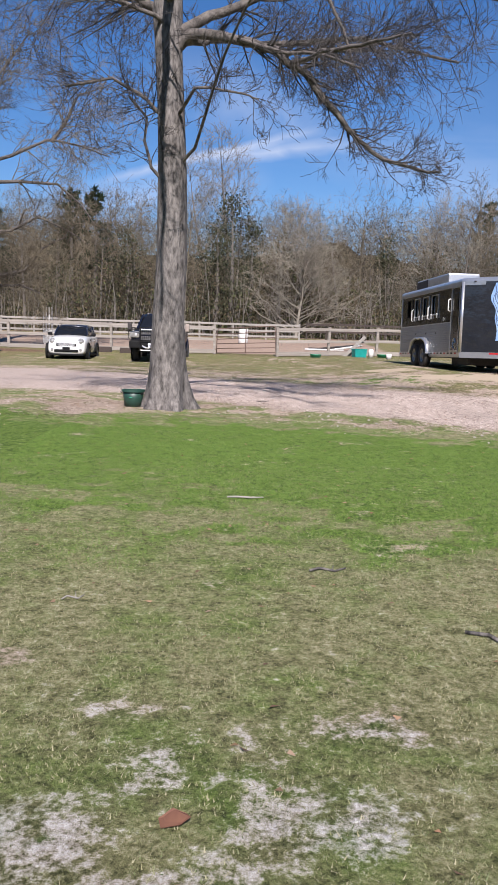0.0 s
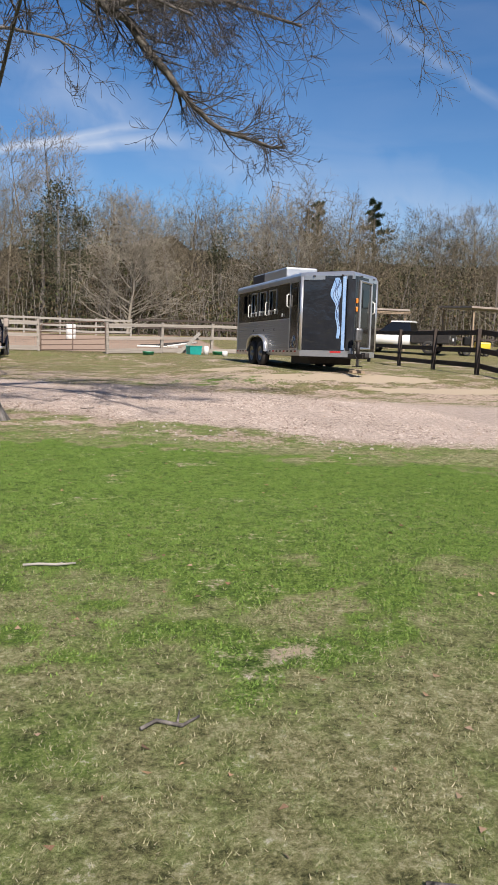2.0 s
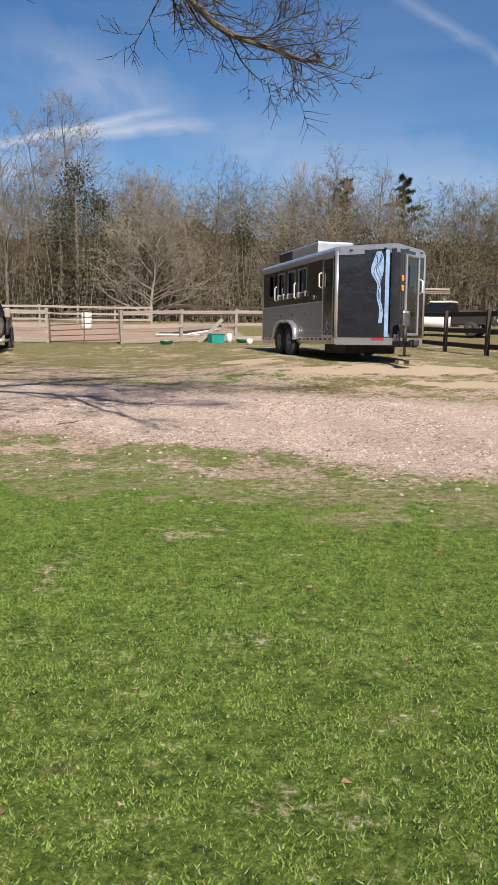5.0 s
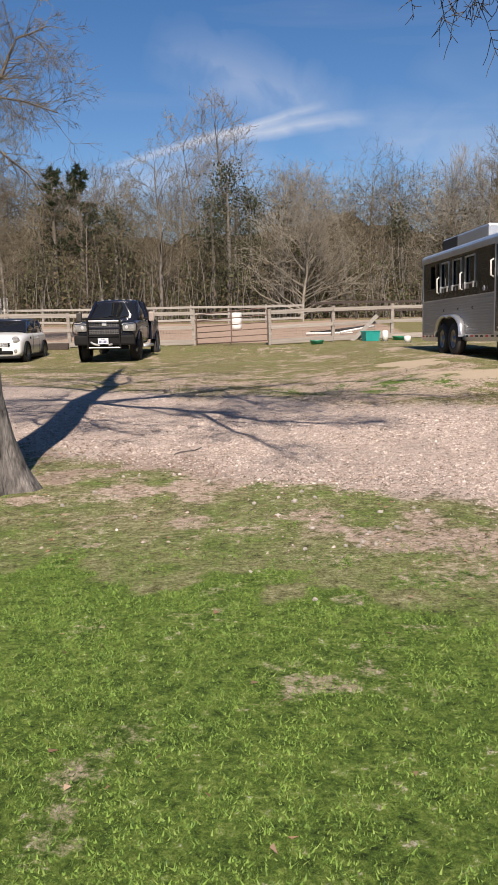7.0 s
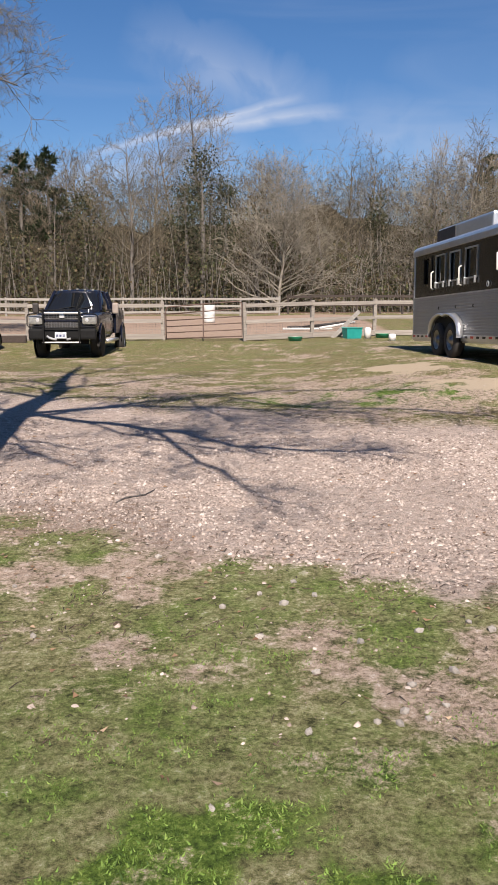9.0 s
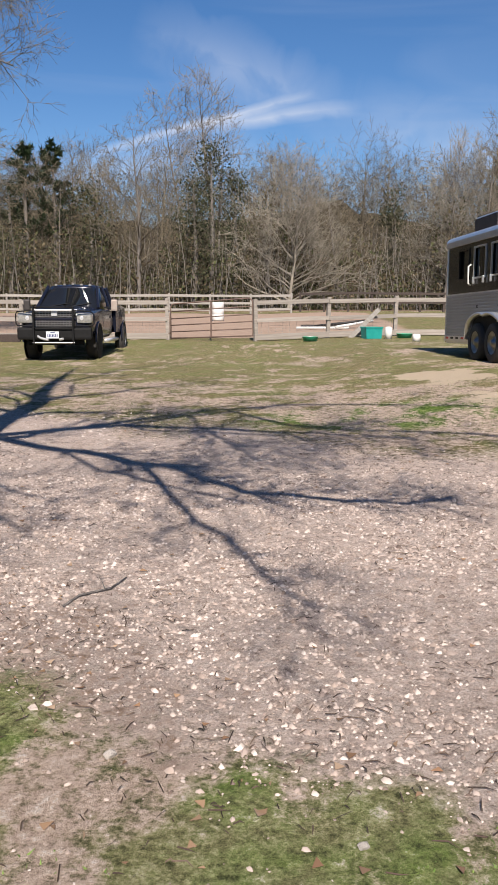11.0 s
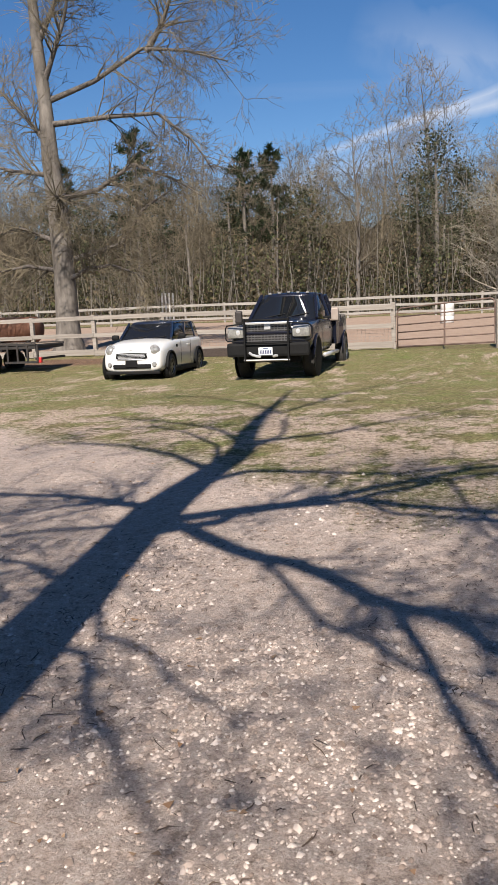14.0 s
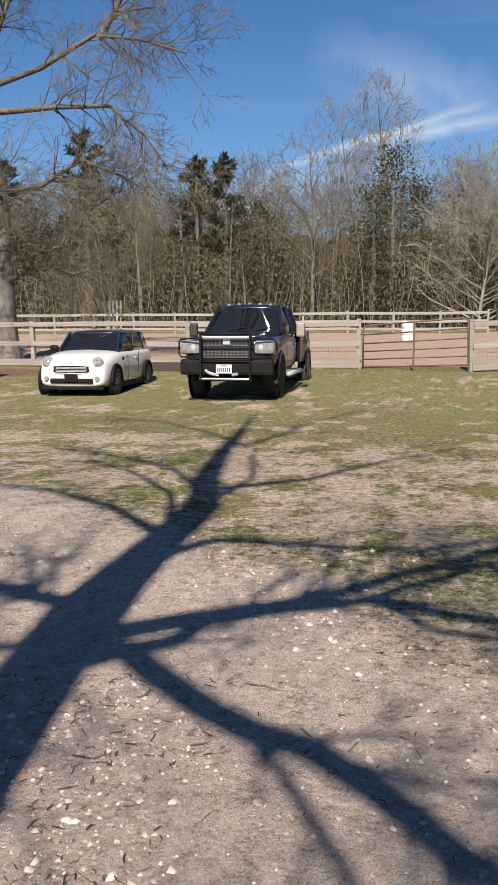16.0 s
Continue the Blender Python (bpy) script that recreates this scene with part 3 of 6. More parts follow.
def big_oak():
    """The bare tree beside the drive."""
    rng = random.Random(11)
    bx, by = -1.43, 14.4
    t = thing("tree", "tall bare tree with mottled grey bark beside the gravel drive", "tree", pose(-0.03, -0.60, -0.05))
    b = Build()
    prof = [(-0.15, 0.52, 0.0), (0.07, 0.43, 0.0), (0.22, 0.375, 0), (0.5, 0.325, 0), (0.85, 0.30, -0.01), (1.6, 0.262, -0.005), (2.6, 0.252, 0.03), (3.8, 0.235, 0.02), (5.0, 0.215, -0.03), (5.9, 0.22, -0.09), (6.4, 0.235, -0.11), (6.9, 0.215, -0.10), (7.6, 0.19, -0.04), (8.8, 0.17, 0.05), (10.2, 0.14, -0.18), (11.6, 0.11, -0.25), (13.4, 0.07, -0.30), (15.2, 0.03, -0.35)]
    rings = []
    z0 = gz(bx, by)
    for h, r, dx in prof:
        ring = []
        for k in range(28):
            a = 2 * math.pi * k / 28
            flare = 1 + (0.22 * math.sin(5 * a + 0.7) + 0.10 * math.sin(3 * a)) * max(0, 1 - h / 0.9) + 0.035 * math.sin(9 * a + h * 2.3) + rng.uniform(-0.015, 0.015)
            ring.append((bx + dx + r * flare * math.cos(a), by + r * flare * math.sin(a), z0 + h))
        rings.append(ring)
    b.loft(rings)
    part("trunk", b, M_BARK, t, smooth=True)
    limbs, twigs = [], []
    X = lambda *p: [(a, y, z) for a, y, z in p]
    W = lambda *p: [(a - 0.01, y + 0.60, z + 0.05) for a, y, z in p]
    # the heavy limb that bends down over the lawn, and its forks
    curve_limb(rng, W((-1.42, 13.8, 6.15), (-1.17, 13.68, 6.36), (-0.6, 13.35, 6.28), (-0.15, 13.21, 6.13), (0.18, 13.04, 5.94), (0.47, 12.99, 5.77), (0.72, 13.1, 5.6), (1.04, 12.98, 5.18), (1.36, 12.98, 4.84), (1.56, 13.02, 4.65), (1.82, 13.12, 4.52), (2.1, 13.13, 4.37), (2.45, 13.2, 4.30), (2.9, 13.4, 4.32)), 0.095, limbs, twigs, 74, 0.62, sag=-0.03, spread=0.45)
    curve_limb(rng, W((-0.45, 13.3, 6.22), (-0.16, 12.98, 6.04), (0.14, 12.6, 5.83), (0.38, 12.54, 5.75), (0.61, 12.32, 5.69), (0.9, 12.15, 5.62), (1.4, 12.0, 5.4)), 0.03, limbs, twigs, 16, 0.6)
    curve_limb(rng, W((0.47, 12.99, 5.77), (0.65, 12.5, 5.66), (0.82, 11.96, 5.59), (1.07, 11.41, 5.45), (1.29, 11.12, 5.41), (1.42, 10.74, 5.32), (1.53, 10.47, 5.26), (1.77, 10.09, 5.18)), 0.045, limbs, twigs, 26, 0.55, r1=0.015)
    curve_limb(rng, W((-1.3, 13.8, 6.3), (-1.11, 13.78, 6.34), (-0.84, 14.08, 6.44), (-0.44, 14.3, 6.52), (0.0, 14.5, 6.54), (0.42, 15.0, 6.59), (0.8, 15.16, 6.68), (1.4, 15.5, 6.85), (2.3, 16.1, 7.2)), 0.085, limbs, twigs, 28, 0.85)
    curve_limb(rng, W((0.0, 14.5, 6.54), (0.38, 14.29, 6.34), (1.12, 14.1, 6.33), (1.9, 13.9, 6.3)), 0.035, limbs, twigs, 18, 0.75)
    # lower thin limbs that reach towards the lawn
    curve_limb(rng, W((-1.3, 13.65, 5.15), (-0.98, 12.85, 5.32), (-0.7, 12.76, 5.29), (-0.41, 12.55, 5.19), (-0.17, 12.43, 5.1), (-0.02, 12.39, 5.04)), 0.03, limbs, twigs, 14, 0.6, r1=0.01)
    curve_limb(rng, W((-1.25, 13.7, 4.4), (-1.03, 13.45, 4.57), (-0.74, 12.43, 5.05), (-0.5, 11.79, 5.45), (-0.26, 11.12, 5.75), (-0.05, 10.69, 5.94), (0.09, 10.4, 6.04)), 0.03, limbs, twigs, 16, 0.6, r1=0.012)
    curve_limb(rng, W((-1.45, 13.8, 6.5), (-1.71, 13.46, 6.58), (-2.07, 13.24, 6.63), (-2.43, 13.02, 6.63), (-3.0, 12.7, 6.5)), 0.045, limbs, twigs, 18, 0.85)
    curve_limb(rng, W((-1.4, 13.85, 7.0), (-1.6, 15.0, 7.4), (-1.92, 16.04, 7.53), (-2.6, 16.6, 7.9), (-3.4, 16.9, 8.3)), 0.06, limbs, twigs, 16, 0.9)
    curve_limb(rng, X((-0.02, 15.1, 6.59), (0.87, 14.8, 6.55), (1.63, 14.6, 6.55), (2.21, 14.6, 6.45), (3.2, 14.5, 6.2)), 0.06, limbs, twigs, 36, 1.0)
    curve_limb(rng, X((-1.45, 14.4, 6.45), (-0.9, 14.45, 6.75), (-0.4, 14.5, 7.0), (0.24, 14.7, 7.4), (1.03, 14.9, 8.0), (2.2, 15.1, 8.3), (3.6, 15.0, 7.9), (4.6, 14.9, 7.4)), 0.10, limbs, twigs, 24, 1.1)
    curve_limb(rng, X((0.8, 14.7, 7.75), (0.95, 14.3, 7.2), (1.15, 14.1, 6.7), (1.36, 14.0, 6.2), (1.5, 13.9, 5.7)), 0.035, limbs, twigs, 34, 0.8)
    curve_limb(rng, X((1.3, 14.9, 8.0), (2.0, 14.2, 7.3), (2.74, 14.0, 7.17), (3.89, 13.9, 6.9), (4.8, 13.8, 6.4)), 0.045, limbs, twigs, 32, 1.0)
    curve_limb(rng, X((-1.5, 14.4, 6.6), (-1.75, 14.4, 6.86), (-2.1, 14.4, 7.03), (-2.6, 14.4, 7.2), (-3.6, 14.3, 7.3), (-4.8, 14.2, 6.9)), 0.10, limbs, twigs, 44, 1.2)
    curve_limb(rng, X((-1.5, 14.4, 5.1), (-1.7, 14.35, 5.3), (-1.97, 14.3, 5.52), (-2.4, 14.2, 5.7), (-3.1, 14.0, 5.5)), 0.04, limbs, twigs, 36, 0.8)
    curve_limb(rng, X((-1.5, 14.35, 4.1), (-1.75, 14.3, 4.35), (-1.86, 14.25, 4.75), (-1.82, 14.2, 5.1), (-2.1, 14.1, 5.4)), 0.03, limbs, twigs, 12, 0.6)
    curve_limb(rng, X((-1.5, 14.4, 7.6), (-1.1, 14.5, 8.1), (-0.4, 14.6, 8.0), (0.4, 14.7, 7.9), (1.6, 14.8, 8.8)), 0.07, limbs, twigs, 14, 1.2)
    curve_limb(rng, X((-1.45, 14.4, 8.2), (-2.1, 14.5, 8.9), (-3.0, 14.6, 9.4), (-4.2, 14.7, 9.6)), 0.075, limbs, twigs, 14, 1.2)
    curve_limb(rng, X((-1.45, 14.4, 9.6), (-1.98, 14.5, 10.6), (-2.9, 14.6, 11.2), (-4.2, 14.8, 11.6)), 0.065, limbs, twigs, 12, 1.2)
    curve_limb(rng, X((-1.4, 14.4, 9.9), (-0.5, 14.4, 10.5), (0.4, 14.5, 11.6), (1.3, 14.6, 12.6)), 0.07, limbs, twigs, 12, 1.3)
    curve_limb(rng, X((-1.4, 14.4, 12.2), (-2.2, 14.6, 13.3), (-3.3, 14.8, 14.2)), 0.05, limbs, twigs, 10, 1.2)
    curve_limb(rng, X((-1.4, 14.4, 12.5), (-0.8, 14.5, 14.4), (0.0, 14.6, 16.4)), 0.05, limbs, twigs, 10, 1.2)
    curve_limb(rng, X((-1.5, 14.3, 6.9), (-1.47, 13.2, 7.3), (-1.38, 11.8, 7.55), (-1.27, 10.4, 7.65), (-1.17, 9.2, 7.5), (-1.1, 8.2, 7.25)), 0.085, limbs, twigs, 16, 1.1)
    curve_limb(rng, X((-1.5, 14.5, 8.6), (-1.2, 15.6, 9.4), (-1.5, 16.8, 10.0)), 0.06, limbs, twigs, 10, 1.1)
    tree_part("branchwork", limbs, 9, M_LIMB, t, True)
    tree_part("crown", twigs, 3, M_TWIG, t)


big_oak()


def bare_tree(seed, height, trunk_r, crown_from, n_limbs, reach, material_t, material_b, twig_r, name_label, kids=5, depth=2, lean=0.0, droop=0.0):
    """A bare tree on the origin: trunk, limbs and a haze of twigs."""
    twig_r *= 0.75
    rng = random.Random(seed)
    t = thing("tree", name_label, "tree", group="woods edge")
    trunk, limbs = [], []
    p, d = Vector((0, 0, -0.3)), Vector((lean, 0, 1))
    pts, rad = [p.copy()], [trunk_r * 1.35]
    for i in range(9):
        d = (d + Vector((rng.uniform(-1, 1), rng.uniform(-1, 1), 0)) * 0.07).normalized()
        p = p + d * (height * 0.92 / 9)
        pts.append(p.copy())
        rad.append(trunk_r * (1 - 0.9 * (i + 1) / 9))
    trunk.append((pts, rad, 3))
    for k in range(n_limbs):
        u = crown_from + (1 - crown_from) * (k + rng.random()) / n_limbs
        i = min(8, int(u * 9))
        b = pts[i].lerp(pts[i + 1], u * 9 - i)
        a = rng.uniform(0, 2 * math.pi)
        up = 0.35 + 0.9 * u - droop
        limb(rng, b, (math.cos(a), math.sin(a), up), reach * (1.15 - 0.6 * u) * rng.uniform(0.7, 1.2), max(twig_r, rad[i] * 0.5), depth, limbs, 0.27, -0.03 + droop * 0.05, kids, 0.75, twig_r, 4, 0.3)
    tree_part("trunk", trunk, 7, material_b, t, True)
    tree_part("crown", limbs, 3, material_t, t)
    return t


def conifer(seed, height, label):
    """A pine on the origin: bare trunk below, tufts of needles above."""
    rng = random.Random(seed)
    t = thing("pine_tree", label, "tree", group="woods edge")
    tree_part("trunk", [([Vector((0, 0, -0.3)), Vector((0.1, 0, height * 0.5)), Vector((0, 0.1, height))], [0.3, 0.2, 0.04], 3)], 7, M_BARK_OLD, t, True)
    vs, fs = [], []
    for k in range(44):
        u = 0.42 + 0.58 * (k + rng.random()) / 44
        a = rng.uniform(0, 6.28)
        ln = (1.08 - u) * height * 0.36 * rng.uniform(0.6, 1.2) + 0.3
        for s in range(26):
            f = rng.uniform(0.15, 1.0)
            c = np.array([math.cos(a) * ln * f, math.sin(a) * ln * f, u * height + ln * f * 0.25 + rng.uniform(-0.2, 0.2)])
            for _ in range(3):
                w = np.array([rng.gauss(0, 1), rng.gauss(0, 1), rng.gauss(0.3, 0.8)])
                w /= np.linalg.norm(w)
                h = np.cross(w, [0.3, 0.5, 0.8])
                sz = rng.uniform(0.35, 0.7)
                o = len(vs)
                vs += [c + h * 0.09, c - h * 0.09, c + w * sz]
                fs.append((o, o + 1, o + 2))
    share("needles", bulk("needles", np.array(vs), np.array(fs), M_NEEDLE), t)
    return t


def leafy(seed, height, width, label):
    """An evergreen overgrown with vines: trunk and many small leaves."""
    rng = np.random.default_rng(seed)
    t = thing("evergreen_tree", label, "tree", group="woods edge")
    tree_part("trunk", [([Vector((0, 0, -0.3)), Vector((0.15, 0, height * 0.5)), Vector((0, 0.1, height * 0.95))], [0.28, 0.18, 0.04], 3)], 7, M_BARK_OLD, t, True)
    cl = 52
    cz = rng.uniform(0.12, 1.0, cl) * height
    ca = rng.uniform(0, 6.28, cl)
    cr = width * np.sqrt(rng.uniform(0.05, 1, cl)) * (1.15 - 0.85 * (cz / height) ** 2)
    cen = np.stack([np.cos(ca) * cr, np.sin(ca) * cr, cz], 1)
    pts = np.repeat(cen, 55, 0) + rng.normal(0, 1, (cl * 55, 3)) * np.array([0.55, 0.55, 0.45])
    v, f = leaf_tris(rng, pts, 0.10, 0.24)
    share("leaves", bulk("leaves", v, f, M_EVERGREEN), t)
    return t


def leaf_tris(rng, pts, lo, hi, up=0.0):
    """A small triangle at each point, turned at random."""
    n = len(pts)
    a = rng.normal(0, 1, (n, 3))
    a[:, 2] += up
    a /= np.linalg.norm(a, axis=1)[:, None]
    b = np.cross(a, rng.normal(0, 1, (n, 3)))
    b /= np.linalg.norm(b, axis=1)[:, None]
    s = rng.uniform(lo, hi, n)[:, None]
    v = np.stack([pts - b * s * 0.45, pts + b * s * 0.45, pts + a * s], 1).reshape(-1, 3)
    return v, np.arange(n * 3).reshape(-1, 3)


LBL = "bare grey-brown tree at the edge of the woods"
protos = [
    bare_tree(1, 14.0, 0.19, 0.22, 26, 4.4, M_WOODTWIG, M_BARK_OLD, 0.018, LBL),
    bare_tree(2, 15.5, 0.20, 0.30, 26, 4.2, M_WOODTWIG, M_BARK_OLD, 0.018, LBL),
    bare_tree(3, 12.5, 0.15, 0.12, 28, 3.8, M_WOODTWIG, M_BARK_OLD, 0.017, LBL),
    bare_tree(4, 13.5, 0.16, 0.15, 28, 3.8, M_WOODTWIG, M_BARK_OLD, 0.018, LBL, lean=0.08),
    bare_tree(5, 10.5, 0.12, 0.08, 28, 3.2, M_WOODTWIG, M_BARK_OLD, 0.016, LBL),
]
wr = random.Random(5)
front = []
x = -62.0
while x < 70:
    y = 84 + wr.uniform(-5, 6) + 0.05 * abs(x)
    front.append((x, y, wr.randrange(5), wr.uniform(0.85, 1.12)))
    x += wr.uniform(2.6, 4.6)
used = set()
for fx, fy, k, s in front:
    m = pose(fx, fy, gz(fx, fy), 0, 0, wr.uniform(0, 360)) @ Matrix.Diagonal((s, s, s, 1))
    if k in used:
        o = copy_thing(protos[k], m)
        o.matrix_basis = m
    else:
        protos[k].matrix_basis = m
        used.add(k)

# the woods behind, as one mass
def gather(t):
    vv, ff, o = [], [], 0
    for c in t.children:
        a = np.empty(len(c.data.vertices) * 3, np.float32)
        c.data.vertices.foreach_get("co", a)
        f = np.empty(len(c.data.polygons) * 4, np.int32)
        c.data.loops.foreach_get("vertex_index", f)
        vv.append(a.reshape(-1, 3))
        ff.append(f.reshape(-1, 4) + o)
        o += len(vv[-1])
    return np.concatenate(vv), np.concatenate(ff)


packs = [gather(p) for p in protos]
wv, wf, o = [], [], 0
for row, (yy, gap, hs) in enumerate(((92, 3.9, 1.08), (101, 4.1, 1.2))):
    x = -80.0
    while x < 92:
        pv, pf = packs[wr.randrange(5)]
        s = hs * wr.uniform(0.82, 1.15)
        a = wr.uniform(0, 6.28)
        c, d = math.cos(a) * s, math.sin(a) * s
        px, py = x, yy + wr.uniform(-3, 3)
        q = np.stack([pv[:, 0] * c - pv[:, 1] * d + px, pv[:, 0] * d + pv[:, 1] * c + py, pv[:, 2] * s + gz(px, py)], 1)
        wv.append(q)
        wf.append(pf + o)
        o += len(q)
        x += gap * wr.uniform(0.7, 1.3)
tagged(new("woods", bulk("woods", np.concatenate(wv), np.concatenate(wf), M_WOODTWIG)), "dense leafless winter woods behind the arena", "woods", kind="stuff")

# fine branchwood that fills the woods, sunlit and shaded tones put in its colours
rn = np.random.default_rng(9)
n = 340000
ux, uy = rn.uniform(-85, 98, n), rn.uniform(85, 116, n)
top = 11.8 + 0.10 * (uy - 85) + 1.5 * np.sin(ux * 0.35 + uy * 0.3) + 1.1 * np.sin(ux * 0.9 + uy) + 0.8 * np.sin(ux * 2.1 - uy * 0.7)
uh = top * rn.random(n) ** 0.75
base = np.stack([ux, uy, ground_z(ux, uy) + uh], 1)
way = rn.normal(0, 0.75, (n, 3)) + np.array([0, 0, 0.6])
way /= np.linalg.norm(way, axis=1)[:, None]
sd = np.cross(way, rn.normal(0, 1, (n, 3)))
sd /= np.linalg.norm(sd, axis=1)[:, None]
ln = rn.uniform(0.4, 1.4, n)[:, None]
v = np.stack([base - sd * 0.017, base + sd * 0.017, base + way * ln], 1).reshape(-1, 3)
M_FINEWOOD_LITDARK = island_mat("branchwood_lit_and_shaded", [(0.012, 0.01, 0.006), (0.05, 0.042, 0.022), (0.34, 0.29, 0.20), (0.035, 0.03, 0.015), (0.15, 0.118, 0.07), (0.07, 0.055, 0.03)], 0.95)
tagged(new("branchwood", bulk("branchwood", v, np.arange(3 * n).reshape(-1, 3), M_FINEWOOD_LITDARK)), "haze of fine bare twigs filling the winter woods, sunlit and shaded by colour", "woods", kind="stuff")

# undergrowth: vines, saplings and brambles along the edge of the woods
rn = np.random.default_rng(4)
n = 150000
ux = rn.uniform(-75, 85, n)
uy = rn.uniform(79, 98, n)
uh = 10.5 * rn.random(n) ** 1.35 * (0.6 + 0.4 * np.sin(ux * 0.6) * np.sin(ux * 0.23 + 1))
v, f = leaf_tris(rn, np.stack([ux, uy, ground_z(ux, uy) + uh], 1), 0.08, 0.3, 0.6)
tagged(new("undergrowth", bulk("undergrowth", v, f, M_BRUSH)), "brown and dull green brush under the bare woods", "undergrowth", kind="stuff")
stems = []
sr = random.Random(8)
for k in range(1500):
    px, py = sr.uniform(-72, 82), sr.uniform(77, 96)
    h = sr.uniform(1.5, 8.0)
    z = gz(px, py)
    ln = Vector((sr.uniform(-0.2, 0.2) * h, sr.uniform(-0.15, 0.15) * h, h))
    stems.append(([Vector((px, py, z)), Vector((px, py, z)) + ln * 0.5 + Vector((sr.uniform(-0.3, 0.3), 0, 0)), Vector((px, py, z)) + ln], [0.035, 0.025, 0.01], 1))
v, f = strands(stems, 3)
tagged(new("saplings", bulk("saplings", v, f, M_WOODTWIG2)), "thin pale saplings at the edge of the woods", "saplings", kind="stuff")

# far wall of woods: a sheet with the shaded depth put into its colour
bv = []
for k in range(161):
    bx_ = -200 + 2.5 * k
    h = 15.0 + 2.5 * noise.noise((bx_ * 0.05, 0, 0)) + 1.6 * noise.noise((bx_ * 0.37, 3, 0))
    bv += [(bx_, 124 + 3 * math.sin(bx_ * 0.3), 1.5), (bx_, 124 + 3 * math.sin(bx_ * 0.3 + 1), h)]
M_DARKWOOD = mat("dark_woods_sheet", (0.09, 0.07, 0.05), 1.0, 0, (0.03, 0.025, 0.018), 0.5, stretch=(2.5, 1, 0.35))
tagged(new("backdrop", bulk("backdrop", np.array(bv), np.array([(2 * k, 2 * k + 2, 2 * k + 3, 2 * k + 1) for k in range(160)]), M_DARKWOOD)), "dark sheet for the shaded depth of the far woods", "woods", kind="structure")

# unseen woods added behind and beside the camera, to darken reflections
ring = []
for k in range(73):
    a = math.radians(-20 - 140 * k / 72 * 1.571)
    rx_, ry_ = 10 + 105 * math.cos(a), 20 + 75 * math.sin(a)
    h = 13 + 3 * noise.noise((k * 0.35, 7, 0)) + 1.5 * noise.noise((k * 1.3, 2, 0))
    ring += [(rx_, ry_, -2.0), (rx_, ry_, h)]
tagged(new("backdrop", bulk("backdrop", np.array(ring), np.array([(2 * k, 2 * k + 2, 2 * k + 3, 2 * k + 1) for k in range(72)]), M_DARKWOOD)), "unseen dark woods added around the yard to darken reflections", "woods", kind="structure")

# single trees that stand out
tall = bare_tree(21, 27.0, 0.36, 0.50, 34, 7.5, M_WOODTWIG2, M_BARK_OLD, 0.036, "very tall thin bare tree rising above the woods", lean=-0.03)
tall.matrix_basis = pose(-3.2, 112, gz(-3.2, 112))
tall2 = bare_tree(22, 24.5, 0.3, 0.50, 26, 7.0, M_WOODTWIG2, M_BARK_OLD, 0.034, "tall leaning bare tree rising above the woods", lean=-0.28)
tall2.matrix_basis = pose(-4.4, 113, gz(-4.4, 113))
bush = bare_tree(23, 11.0, 0.16, 0.05, 60, 5.8, M_PALETWIG, M_PALETWIG, 0.02, "pale grey bare tree with a wide fine crown", kids=7)
bush.matrix_basis = pose(4.0, 79, gz(4.0, 79))
copy_thing(bush, pose(18.5, 84, gz(18.5, 84), 0, 0, 30)).scale = (0.98, 0.98, 1.15)
for k, (px, py, h, w) in enumerate(((-2.6, 84, 14.2, 2.3), (-4.0, 83, 11.0, 2.2), (-0.6, 86, 11.5, 1.6), (-27, 86, 12.5, 2.0), (46, 100, 13.5, 2.5), (-13.5, 86, 11.0, 1.7), (-21, 87, 12.0, 1.8), (14, 88, 10.5, 1.5), (27, 90, 10.0, 1.8), (-34, 86, 11, 2.2), (36, 88, 11, 2.0))):
    leafy(30 + k, h, w, "dark vine-covered evergreen at the woods edge").matrix_basis = pose(px, py, gz(px, py))
for k, (px, py, h) in enumerate(((-28.5, 84, 16.5), (-19.8, 88, 14.6), (-17.6, 90, 15.0), (41.6, 118, 20.5), (-40, 92, 16), (30, 108, 18))):
    conifer(40 + k, h, "dark green pine among the bare trees").matrix_basis = pose(px, py, gz(px, py))


